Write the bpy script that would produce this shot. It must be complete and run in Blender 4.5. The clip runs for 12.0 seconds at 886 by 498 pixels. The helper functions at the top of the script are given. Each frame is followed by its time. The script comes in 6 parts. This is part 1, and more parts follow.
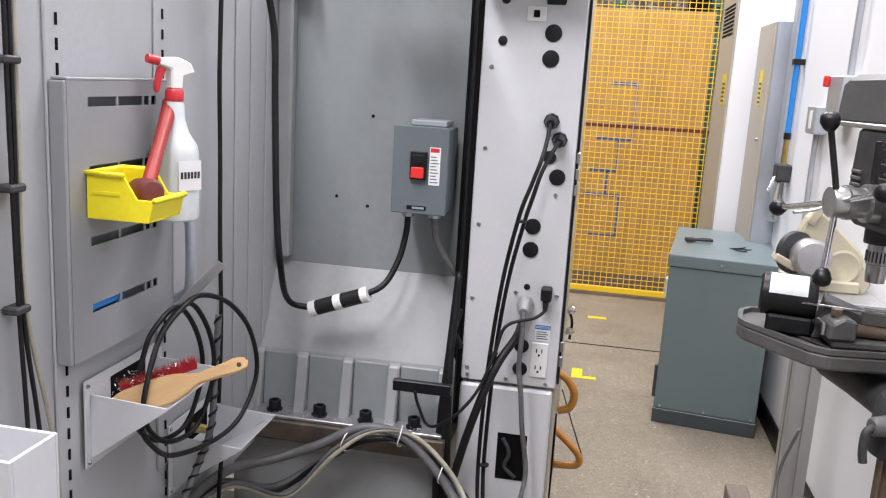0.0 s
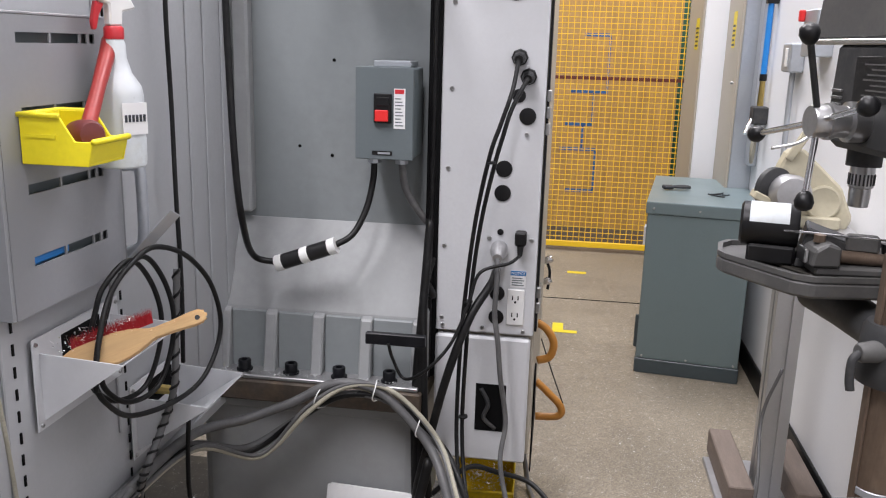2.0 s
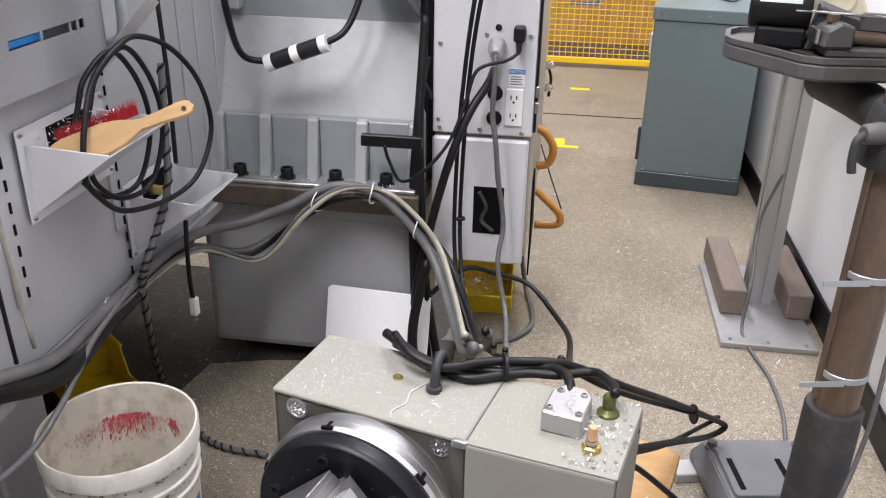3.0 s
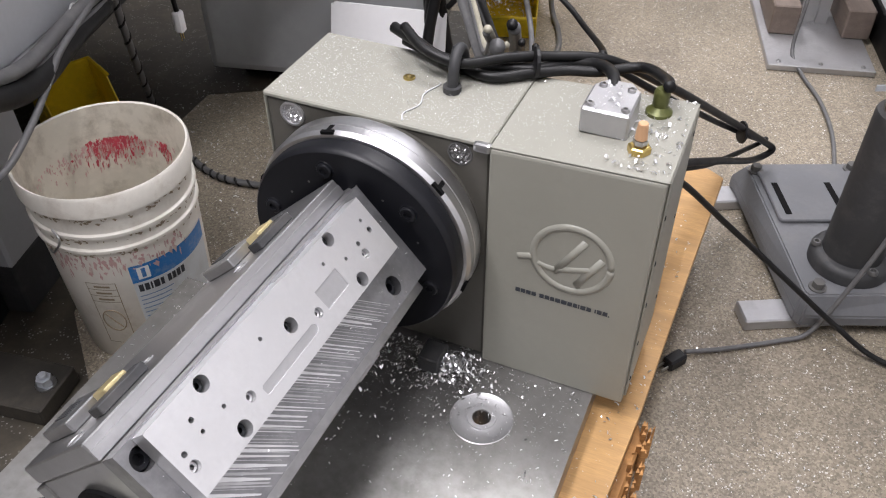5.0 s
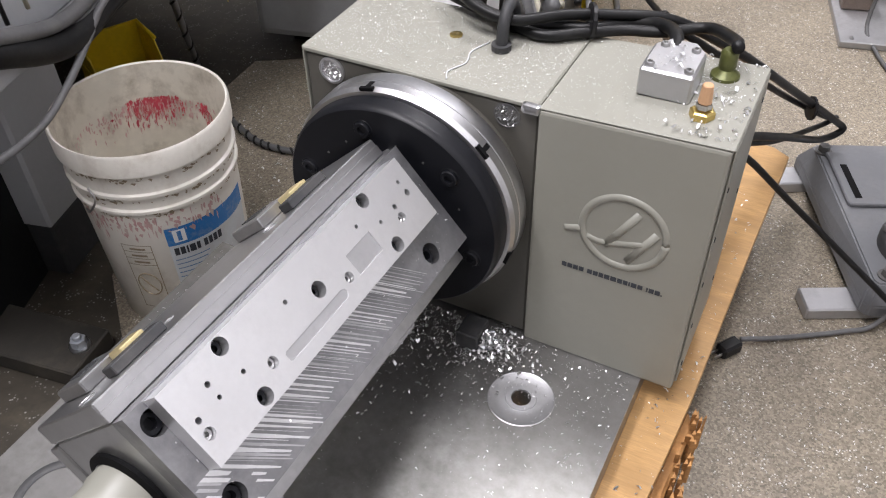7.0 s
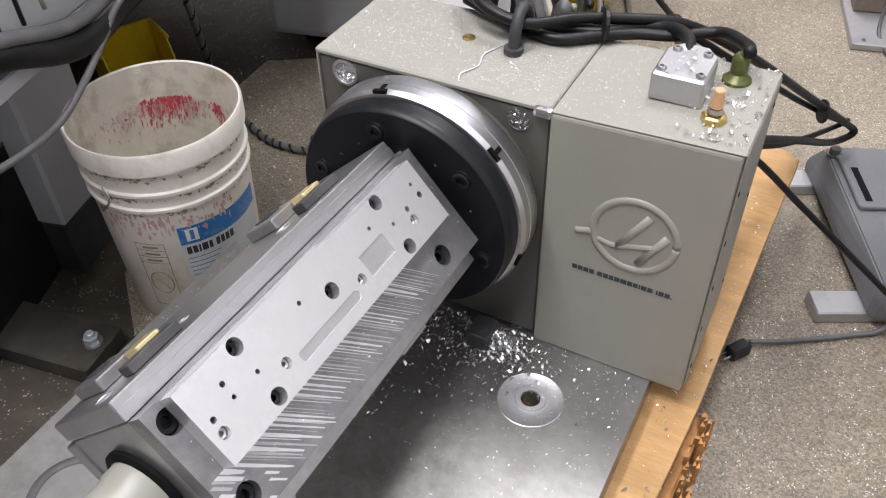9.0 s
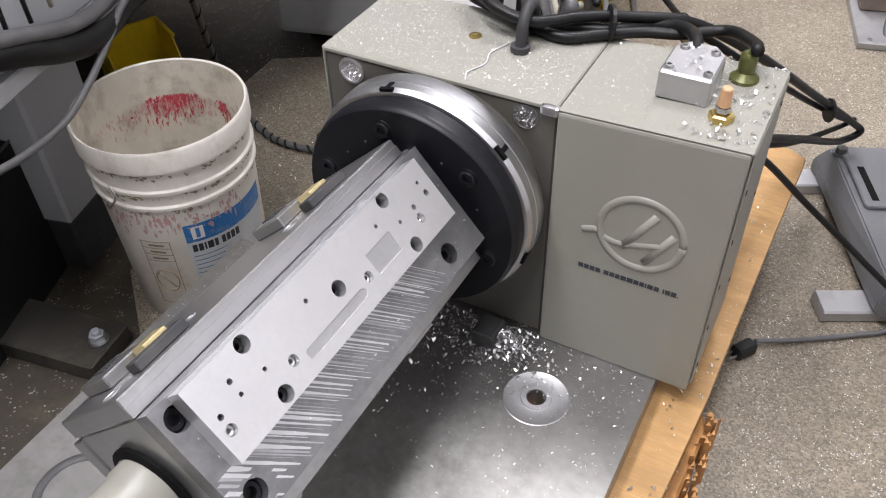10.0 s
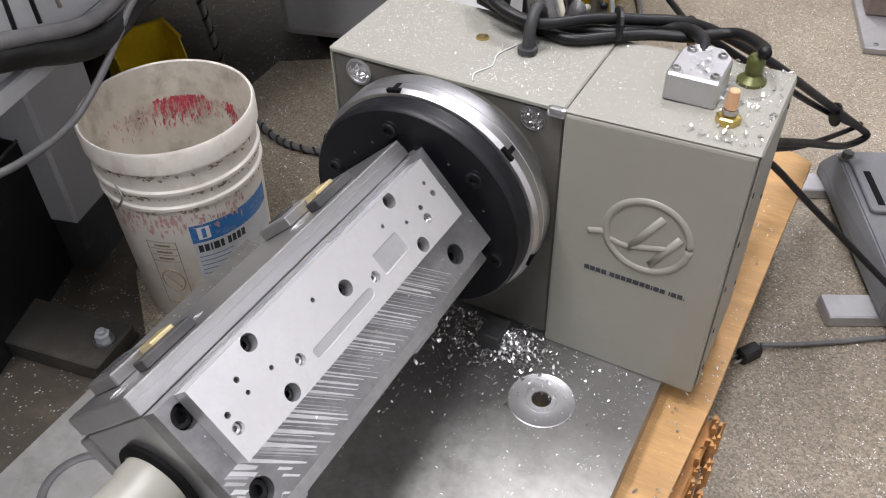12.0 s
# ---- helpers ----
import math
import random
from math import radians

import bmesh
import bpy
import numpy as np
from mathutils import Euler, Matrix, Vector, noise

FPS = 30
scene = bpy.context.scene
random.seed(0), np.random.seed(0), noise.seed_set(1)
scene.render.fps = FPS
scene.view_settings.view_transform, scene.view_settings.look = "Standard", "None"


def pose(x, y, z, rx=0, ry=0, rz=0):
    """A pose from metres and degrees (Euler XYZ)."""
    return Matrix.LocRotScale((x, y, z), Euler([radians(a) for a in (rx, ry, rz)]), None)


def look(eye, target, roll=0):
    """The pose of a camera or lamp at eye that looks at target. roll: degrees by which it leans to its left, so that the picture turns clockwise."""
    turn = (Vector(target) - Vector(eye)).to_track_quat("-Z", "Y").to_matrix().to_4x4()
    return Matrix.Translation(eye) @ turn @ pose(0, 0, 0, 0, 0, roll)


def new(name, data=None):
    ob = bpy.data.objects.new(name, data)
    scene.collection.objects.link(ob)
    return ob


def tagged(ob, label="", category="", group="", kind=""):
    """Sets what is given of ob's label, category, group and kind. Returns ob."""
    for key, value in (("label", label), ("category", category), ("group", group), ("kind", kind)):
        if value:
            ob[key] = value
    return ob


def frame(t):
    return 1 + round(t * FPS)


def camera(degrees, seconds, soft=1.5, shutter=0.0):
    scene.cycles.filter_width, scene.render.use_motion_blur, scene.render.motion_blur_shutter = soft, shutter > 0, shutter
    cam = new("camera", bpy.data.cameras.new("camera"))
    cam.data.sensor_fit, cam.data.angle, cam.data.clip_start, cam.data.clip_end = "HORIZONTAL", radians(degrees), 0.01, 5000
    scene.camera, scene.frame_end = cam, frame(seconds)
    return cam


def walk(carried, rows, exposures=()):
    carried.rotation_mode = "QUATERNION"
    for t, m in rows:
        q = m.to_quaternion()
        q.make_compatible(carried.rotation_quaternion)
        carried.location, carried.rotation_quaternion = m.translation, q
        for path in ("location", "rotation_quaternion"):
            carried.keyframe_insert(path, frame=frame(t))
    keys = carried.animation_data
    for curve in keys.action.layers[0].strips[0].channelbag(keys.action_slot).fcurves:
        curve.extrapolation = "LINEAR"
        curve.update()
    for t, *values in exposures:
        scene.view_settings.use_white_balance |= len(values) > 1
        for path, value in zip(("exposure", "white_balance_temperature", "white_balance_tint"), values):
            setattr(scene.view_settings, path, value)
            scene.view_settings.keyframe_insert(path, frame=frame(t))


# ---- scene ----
cam = camera(55.6, 12.0, 1.15)
PATH = [
    (0, (0.254, 0.13, 1.469), (-0.082, 2.061, 1.072), 3.4),
    (0.5, (0.263, 0.166, 1.477), (-0.034, 2.116, 1.15), 2.6),
    (1, (0.258, 0.18, 1.474), (-0.028, 2.142, 1.211), 2.2),
    (1.5, (0.261, 0.184, 1.468), (-0.03, 2.144, 1.2), 2.0),
    (2, (0.271, 0.199, 1.403), (-0.014, 2.122, 0.933), 1.6),
    (2.5, (0.285, 0.205, 1.361), (0.014, 2.06, 0.664), 1.5),
    (3, (0.287, 0.21, 1.326), (0.023, 2.001, 0.477), 1.1),
    (3.5, (0.287, 0.216, 1.287), (0.028, 1.906, 0.25), 0.8),
    (3.7, (0.288, 0.222, 1.265), (0.034, 1.87, 0.16), 0.6),
    (5.3, (0.266, 0.347, 1.135), (0.011, 1.808, -0.207), -0.5),
    (5.5, (0.273, 0.356, 1.12), (0.011, 1.809, -0.229), -0.6),
    (6, (0.272, 0.359, 1.109), (-0.053, 1.789, -0.252), -1.4),
    (6.5, (0.269, 0.356, 1.107), (-0.084, 1.783, -0.25), -1.6),
    (7, (0.27, 0.359, 1.105), (-0.089, 1.786, -0.25), -1.5),
    (9, (0.267, 0.356, 1.113), (-0.11, 1.775, -0.245), -1.6),
    (9.5, (0.266, 0.354, 1.11), (-0.115, 1.773, -0.247), -1.6),
    (10, (0.264, 0.355, 1.112), (-0.121, 1.771, -0.248), -1.7),
    (10.5, (0.265, 0.355, 1.112), (-0.124, 1.77, -0.247), -1.8),
    (11, (0.264, 0.352, 1.111), (-0.126, 1.769, -0.245), -1.7),
    (11.5, (0.262, 0.353, 1.112), (-0.129, 1.77, -0.244), -1.7),
    (12, (0.262, 0.351, 1.11), (-0.133, 1.771, -0.242), -1.6),
]
EXPOSURES = [(0.0, -0.13), (0.4, -0.58), (1.7, -0.56), (2.4, 0.0), (3.7, 0.0), (5.5, -0.2), (9.0, -0.12), (12.0, -0.16)]
walk(cam, [(t, look(eye, target, roll)) for t, eye, target, roll in PATH], EXPOSURES)

# ---- light ----
world = bpy.data.worlds.new("world")
scene.world = world
world.use_nodes = True
world.node_tree.nodes["Background"].inputs[0].default_value = (0.9, 0.95, 1.0, 1)
world.node_tree.nodes["Background"].inputs[1].default_value = 0.03


def area(name, at, size, sy, watts, colour=(1.0, 0.965, 1.01)):
    d = bpy.data.lights.new(name, "AREA")
    d.shape, d.size, d.size_y, d.energy, d.color = "RECTANGLE", size, sy, watts, colour
    ob = new(name, d)
    ob.matrix_world = look(at, (at[0], at[1], 0))
    return ob


# rows of hall lights under the roof
area("hall_light_lamp", (-1.05, 0.3, 4.3), 0.45, 2.2, 185)
area("hall_light_lamp", (0.0, -0.5, 4.3), 0.4, 1.6, 100)
area("hall_light_lamp", (0.6, 2.9, 4.3), 0.4, 1.8, 122)
area("hall_light_lamp", (-0.4, 5.3, 4.3), 0.5, 2.4, 185)

# ---- materials ----


def pmat(name, colour, rough=0.5, metal=0.0, var=0.12, big=3.0, fine=60.0, bump=0.05, dirt=None, dirt_amt=0.0, dirt_scale=6.0,
         speck=None, speck_scale=200.0, speck_amt=0.0, stretch=None, coat=0.0, rand=0.0, rvar=0.12, grain=0.0, grain_scale=260.0, spec=0.5):
    m = bpy.data.materials.new(name)
    m.use_nodes = True
    nt = m.node_tree
    N, L = nt.nodes, nt.links
    b = N["Principled BSDF"]
    tc = N.new("ShaderNodeTexCoord")
    src = tc.outputs["Object"]
    if stretch:
        mp = N.new("ShaderNodeMapping")
        mp.inputs["Scale"].default_value = stretch
        L.new(src, mp.inputs["Vector"])
        src = mp.outputs["Vector"]

    def nz(scale, detail=5.0, rough_=0.6, vec=None):
        n = N.new("ShaderNodeTexNoise")
        n.inputs["Scale"].default_value, n.inputs["Detail"].default_value, n.inputs["Roughness"].default_value = scale, detail, rough_
        L.new(vec or src, n.inputs["Vector"])
        return n.outputs["Fac"]

    def ramp(fac, a, c):
        r = N.new("ShaderNodeMapRange")
        r.inputs["From Min"].default_value, r.inputs["From Max"].default_value = a, c
        L.new(fac, r.inputs["Value"])
        return r.outputs["Result"]

    def mix(fac, a, c, blend="MIX"):
        x = N.new("ShaderNodeMix")
        x.data_type, x.blend_type = "RGBA", blend
        for i, v in ((0, fac), (6, a), (7, c)):
            if hasattr(v, "links"):
                L.new(v, x.inputs[i])
            else:
                x.inputs[i].default_value = v if i == 0 else (*v[:3], 1)
        return x.outputs[2]

    f1, f2 = nz(big), nz(fine)
    dark = [c * (1 - var) for c in colour]
    light = [min(1, c * (1 + var)) for c in colour]
    col = mix(ramp(f1, 0.3, 0.7), dark, light)
    col = mix(ramp(f2, 0.35, 0.75), col, [c * (1 - var * 0.8) for c in colour])
    if rand:
        oi = N.new("ShaderNodeObjectInfo")
        col = mix(ramp(oi.outputs["Random"], -0.2, 1.2 / rand), col, [c * 0.45 for c in colour])
    if dirt_amt:
        d = nz(dirt_scale, 8.0, 0.7)
        r = ramp(d, 0.5, 0.75)
        mm = N.new("ShaderNodeMath")
        mm.operation = "MULTIPLY"
        mm.inputs[1].default_value = dirt_amt
        L.new(r, mm.inputs[0])
        col = mix(mm.outputs[0], col, dirt)
    if grain:
        g = N.new("ShaderNodeTexVoronoi")
        g.inputs["Scale"].default_value = grain_scale
        L.new(tc.outputs["Object"], g.inputs["Vector"])
        sx = N.new("ShaderNodeSeparateColor")
        L.new(g.outputs["Color"], sx.inputs[0])
        r = N.new("ShaderNodeMapRange")
        r.inputs["To Min"].default_value, r.inputs["To Max"].default_value = 1 - grain, 1 + grain * 0.7
        L.new(sx.outputs[0], r.inputs["Value"])
        x = N.new("ShaderNodeVectorMath")
        x.operation = "SCALE"
        L.new(col, x.inputs[0])
        L.new(r.outputs["Result"], x.inputs["Scale"])
        col = x.outputs[0]
    if speck_amt:
        v = N.new("ShaderNodeTexVoronoi")
        v.inputs["Scale"].default_value = speck_scale
        L.new(tc.outputs["Object"], v.inputs["Vector"])
        r = ramp(v.outputs["Distance"], 0.33, 0.2)
        n2 = ramp(nz(speck_scale * 0.23, 2.0), 0.52, 0.6)
        mm = N.new("ShaderNodeMath")
        mm.operation = "MULTIPLY"
        L.new(r, mm.inputs[0])
        L.new(n2, mm.inputs[1])
        m2 = N.new("ShaderNodeMath")
        m2.operation = "MULTIPLY"
        m2.inputs[1].default_value = speck_amt
        L.new(mm.outputs[0], m2.inputs[0])
        col = mix(m2.outputs[0], col, speck)
    L.new(col, b.inputs["Base Color"])
    rr = N.new("ShaderNodeMapRange")
    rr.inputs["To Min"].default_value, rr.inputs["To Max"].default_value = max(0.02, rough - rvar), min(1, rough + rvar)
    L.new(f1, rr.inputs["Value"])
    L.new(rr.outputs["Result"], b.inputs["Roughness"])
    b.inputs["Metallic"].default_value = metal
    b.inputs["Specular IOR Level"].default_value = spec
    b.inputs["Coat Weight"].default_value = coat
    if bump:
        bp = N.new("ShaderNodeBump")
        bp.inputs["Strength"].default_value, bp.inputs["Distance"].default_value = bump, 0.002
        L.new(f2, bp.inputs["Height"])
        L.new(bp.outputs["Normal"], b.inputs["Normal"])
    return m


M = {}
M["concrete"] = pmat("concrete", (0.285, 0.245, 0.185), 0.5, 0, 0.34, 1.3, 230, 0.45, (0.13, 0.11, 0.09), 0.65, 2.2, (0.66, 0.64, 0.6), 190, 0.85, grain=0.42, grain_scale=300.0)
M["white_wall"] = pmat("white_wall", (0.82, 0.83, 0.85), 0.6, 0, 0.03, 0.8, 120, 0.08)
M["ceiling"] = pmat("ceiling", (0.2, 0.2, 0.21), 0.8)
M["hall_wall"] = pmat("hall_wall", (0.3, 0.3, 0.31), 0.8, 0, 0.1, 0.5, 20, 0.1)
M["black_rubber"] = pmat("black_rubber", (0.007, 0.007, 0.0075), 0.45, 0, 0.25, 20, 200, 0.05, (0.05, 0.05, 0.045), 0.25, 30, spec=0.3)
M["grey_rubber"] = pmat("grey_rubber", (0.115, 0.115, 0.117), 0.5, 0, 0.2, 20, 200, 0.05, (0.3, 0.3, 0.28), 0.3, 25)
M["beige_rubber"] = pmat("beige_rubber", (0.36, 0.34, 0.27), 0.5, 0, 0.2, 20, 200, 0.05, (0.12, 0.11, 0.09), 0.3, 25)
M["machine_grey"] = pmat("machine_grey", (0.4, 0.41, 0.425), 0.42, 0, 0.05, 1.6, 90, 0.04, (0.26, 0.26, 0.26), 0.18, 5)
M["panel_white"] = pmat("panel_white", (0.6, 0.61, 0.63), 0.42, 0, 0.04, 1.6, 120, 0.04, (0.4, 0.4, 0.4), 0.15, 6)
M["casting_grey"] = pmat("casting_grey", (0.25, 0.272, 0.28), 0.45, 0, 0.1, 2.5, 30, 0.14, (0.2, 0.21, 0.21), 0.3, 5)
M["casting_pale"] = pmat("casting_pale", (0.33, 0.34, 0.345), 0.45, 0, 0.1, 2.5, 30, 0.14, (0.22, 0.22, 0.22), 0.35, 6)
M["board_grey"] = pmat("board_grey", (0.27, 0.275, 0.29), 0.45, 0, 0.06, 2.5, 90, 0.04, (0.2, 0.2, 0.2), 0.2, 7)
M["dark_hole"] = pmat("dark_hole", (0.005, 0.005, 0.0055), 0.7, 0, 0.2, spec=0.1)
M["black_plastic"] = pmat("black_plastic", (0.008, 0.008, 0.009), 0.42, 0, 0.2, 20, 150, 0.04, spec=0.35)
M["rusty"] = pmat("rusty_steel", (0.1, 0.08, 0.065), 0.6, 0.3, 0.35, 12, 70, 0.2, (0.22, 0.15, 0.09), 0.6, 14)
M["steel"] = pmat("steel", (0.5, 0.5, 0.5), 0.32, 1.0, 0.12, 8, 120, 0.05, (0.25, 0.24, 0.23), 0.3, 20)
M["turned_steel"] = pmat("turned_steel", (0.6, 0.6, 0.61), 0.33, 1.0, 0.08, 4, 160, 0.03)
M["ground_steel"] = pmat("ground_steel", (0.46, 0.46, 0.465), 0.34, 0.9, 0.12, 5, 90, 0.06, (0.22, 0.22, 0.22), 0.45, 9)
M["scraped_steel"] = pmat("scraped_steel", (0.27, 0.27, 0.28), 0.42, 0.85, 0.2, 12, 120, 0.06, (0.42, 0.42, 0.43), 0.6, 22)
M["alu"] = pmat("machined_aluminium", (0.76, 0.76, 0.77), 0.36, 0.85, 0.06, 7, 140, 0.04, (0.55, 0.55, 0.56), 0.35, 14)
M["alu_dull"] = pmat("dull_aluminium", (0.5, 0.5, 0.51), 0.45, 0.8, 0.1, 7, 120, 0.06, (0.3, 0.3, 0.3), 0.4, 18)
M["black_oxide"] = pmat("black_oxide", (0.006, 0.0065, 0.009), 0.42, 0.0, 0.2, 7, 120, 0.04, (0.03, 0.03, 0.035), 0.2, 20, spec=0.3)
M["chrome"] = pmat("chrome", (0.75, 0.75, 0.76), 0.15, 1.0, 0.05)
M["brass"] = pmat("brass", (0.62, 0.47, 0.17), 0.32, 1.0, 0.15, 30, 150, 0.05)
M["olive"] = pmat("olive_connector", (0.11, 0.12, 0.035), 0.35, 0.4, 0.3, 40, 200, 0.05, (0.02, 0.02, 0.02), 0.6, 40)
M["copper_tan"] = pmat("sintered_bronze", (0.6, 0.36, 0.2), 0.6, 0.2, 0.1)
M["cover_paint"] = pmat("cover_paint", (0.275, 0.272, 0.235), 0.42, 0, 0.06, 3, 100, 0.06, (0.22, 0.215, 0.18), 0.25, 7)
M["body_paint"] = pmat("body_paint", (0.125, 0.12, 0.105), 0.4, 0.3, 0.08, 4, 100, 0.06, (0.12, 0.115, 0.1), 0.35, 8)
M["chips"] = pmat("aluminium_chips", (0.82, 0.82, 0.83), 0.3, 0.92, 0.2, 40, 300, 0.0)
M["plywood"] = pmat("plywood", (0.5, 0.3, 0.125), 0.55, 0, 0.22, 5, 50, 0.1, (0.26, 0.14, 0.05), 0.5, 7, stretch=(1.2, 9, 9))
M["plyedge"] = pmat("splintered_wood", (0.42, 0.21, 0.07), 0.75, 0, 0.4, 20, 90, 0.4, (0.12, 0.06, 0.02), 0.6, 30, stretch=(1, 1, 7))
M["base_plate"] = pmat("base_plate", (0.3, 0.295, 0.285), 0.4, 0.85, 0.25, 3, 70, 0.12, (0.1, 0.095, 0.085), 0.7, 5)
M["pail"] = pmat("pail_plastic", (0.8, 0.77, 0.7), 0.45, 0, 0.08, 6, 80, 0.06, (0.4, 0.33, 0.25), 0.6, 13)
M["pail_in"] = pmat("pail_inside", (0.66, 0.62, 0.53), 0.5, 0, 0.12, 8, 60, 0.08, (0.2, 0.16, 0.11), 0.8, 11)
M["blue_label"] = pmat("blue_label", (0.02, 0.17, 0.46), 0.45, 0, 0.12, 20, 120, 0.02, (0.5, 0.5, 0.46), 0.5, 30)
M["paper_label"] = pmat("paper_label", (0.62, 0.66, 0.68), 0.5, 0, 0.08, 12, 120, 0.02, (0.4, 0.36, 0.28), 0.35, 20)
M["white"] = pmat("white_plastic", (0.8, 0.8, 0.79), 0.4, 0, 0.03)
M["print_dark"] = pmat("print_dark", (0.03, 0.035, 0.045), 0.5, 0, 0.1)
M["print_blue"] = pmat("print_blue", (0.12, 0.22, 0.38), 0.5, 0, 0.1)
M["print_brown"] = pmat("print_brown", (0.3, 0.24, 0.16), 0.5, 0, 0.1)
M["yellow"] = pmat("yellow_plastic", (0.85, 0.72, 0.02), 0.36, 0, 0.06, 8, 80, 0.04)
M["old_yellow"] = pmat("dirty_yellow_plastic", (0.78, 0.57, 0.02), 0.42, 0, 0.15, 8, 80, 0.05, (0.2, 0.13, 0.02), 0.5, 12)
M["red_plastic"] = pmat("red_plastic", (0.55, 0.03, 0.04), 0.35, 0, 0.08)
M["red_rubber"] = pmat("dark_red_rubber", (0.34, 0.035, 0.03), 0.4, 0, 0.15, 14, 90, 0.05, (0.12, 0.03, 0.03), 0.4, 14)
M["mallet_head"] = pmat("mallet_head", (0.13, 0.022, 0.022), 0.5, 0, 0.2, 14, 90, 0.05, (0.07, 0.03, 0.03), 0.5, 20)
M["dark_rail"] = pmat("dark_rail", (0.11, 0.02, 0.015), 0.5, 0, 0.1)
M["red_bristle"] = pmat("red_bristle", (0.5, 0.03, 0.04), 0.6, 0, 0.2)
M["bottle"] = pmat("milky_plastic", (0.6, 0.63, 0.65), 0.3, 0, 0.04, 6, 90, 0.02)
M["handle_wood"] = pmat("handle_wood", (0.55, 0.36, 0.17), 0.42, 0, 0.12, 6, 50, 0.06, (0.33, 0.18, 0.08), 0.3, 8, stretch=(1, 8, 8))
M["switch_grey"] = pmat("switch_grey", (0.13, 0.155, 0.165), 0.42, 0, 0.05, 5, 120, 0.04)
M["teal_grey"] = pmat("teal_grey_paint", (0.165, 0.215, 0.225), 0.38, 0, 0.05, 2, 120, 0.04, (0.11, 0.14, 0.145), 0.25, 4)
M["teal_dark"] = pmat("teal_dark_paint", (0.06, 0.08, 0.09), 0.42, 0, 0.08, 3, 120, 0.04)
M["zinc"] = pmat("zinc_sheet", (0.5, 0.53, 0.57), 0.4, 0.6, 0.08, 3, 60, 0.03)
M["tan_paint"] = pmat("tan_paint", (0.42, 0.38, 0.31), 0.45, 0, 0.05)
M["fence_yellow"] = pmat("fence_yellow", (0.86, 0.56, 0.02), 0.42, 0, 0.05)
M["crate_wood"] = pmat("crate_wood", (0.55, 0.335, 0.115), 0.6, 0, 0.3, 3, 40, 0.08, (0.36, 0.2, 0.07), 0.45, 5, stretch=(6, 6, 0.8))
M["blue_tape"] = pmat("blue_tape", (0.03, 0.13, 0.42), 0.5, 0, 0.1)
M["yellow_tape"] = pmat("yellow_tape", (0.8, 0.62, 0.03), 0.5, 0, 0.15)
M["blue_pipe"] = pmat("blue_pipe", (0.02, 0.22, 0.62), 0.35, 0, 0.05)
M["drill_grey"] = pmat("drill_grey", (0.098, 0.097, 0.095), 0.5, 0.1, 0.12, 8, 110, 0.08, (0.2, 0.19, 0.17), 0.3, 14)
M["drill_base"] = pmat("drill_base", (0.15, 0.155, 0.165), 0.42, 0.1, 0.1, 8, 110, 0.08, (0.22, 0.21, 0.2), 0.3, 14)
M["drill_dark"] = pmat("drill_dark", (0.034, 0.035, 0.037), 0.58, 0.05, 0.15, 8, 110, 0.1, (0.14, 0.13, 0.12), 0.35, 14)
M["column_brown"] = pmat("column_brown", (0.19, 0.14, 0.105), 0.42, 0.5, 0.2, 9, 70, 0.06, (0.08, 0.06, 0.05), 0.4, 12, stretch=(4, 4, 0.8))
M["cream"] = pmat("cream_paint", (0.5, 0.46, 0.34), 0.42, 0, 0.08, 8, 90, 0.04, (0.3, 0.26, 0.19), 0.3, 14)
M["old_wood"] = pmat("old_wood", (0.19, 0.15, 0.125), 0.7, 0, 0.2, 8, 60, 0.2, (0.1, 0.075, 0.06), 0.4, 10, stretch=(6, 1, 6))
M["extrusion"] = pmat("extrusion", (0.5, 0.5, 0.5), 0.38, 0.8, 0.06, 5, 100, 0.03)
M["orange_hose"] = pmat("orange_hose", (0.5, 0.22, 0.04), 0.4, 0, 0.12)
M["rack_green"] = pmat("rack_green", (0.03, 0.12, 0.08), 0.45, 0, 0.1)
M["wrap"] = pmat("stretch_wrap", (0.13, 0.13, 0.135), 0.15, 0, 0.6, 7, 26, 1.0, (0.7, 0.7, 0.71), 0.7, 16)
M["black_tape"] = pmat("black_tape", (0.015, 0.015, 0.016), 0.35, 0, 0.2)
M["red_switch"] = pmat("red_switch", (0.75, 0.03, 0.03), 0.35, 0, 0.03)
M["carton"] = pmat("white_carton", (0.8, 0.8, 0.81), 0.5, 0, 0.04)
# tub plastic; its near-black also stands in for shade under machine and behind rack
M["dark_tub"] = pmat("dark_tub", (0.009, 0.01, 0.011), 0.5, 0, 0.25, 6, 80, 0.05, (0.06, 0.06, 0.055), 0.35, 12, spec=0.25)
M["pink_stain"] = pmat("pink_stain", (0.52, 0.06, 0.09), 0.5, 0, 0.3, 30, 120, 0.02, (0.5, 0.4, 0.32), 1.0, 70)
M["faint_pink"] = pmat("faint_pink", (0.58, 0.36, 0.34), 0.5, 0, 0.2, 30, 120, 0.02, (0.58, 0.55, 0.48), 1.0, 60)
M["gold"] = pmat("gold_carbide", (0.9, 0.76, 0.42), 0.35, 0.8, 0.06)
# oily concrete, darkened further to carry the shade under the machine
M["oil_shade_floor"] = pmat("oily_shaded_floor", (0.042, 0.036, 0.027), 0.45, 0, 0.35, 3, 40, 0.2, (0.1, 0.085, 0.06), 0.7, 8, (0.5, 0.5, 0.48), 160, 0.5)
M["old_steel"] = pmat("old_dark_steel", (0.03, 0.027, 0.022), 0.6, 0.1, 0.35, 8, 60, 0.2, (0.09, 0.075, 0.055), 0.5, 12)

# ---- mesh helpers ----


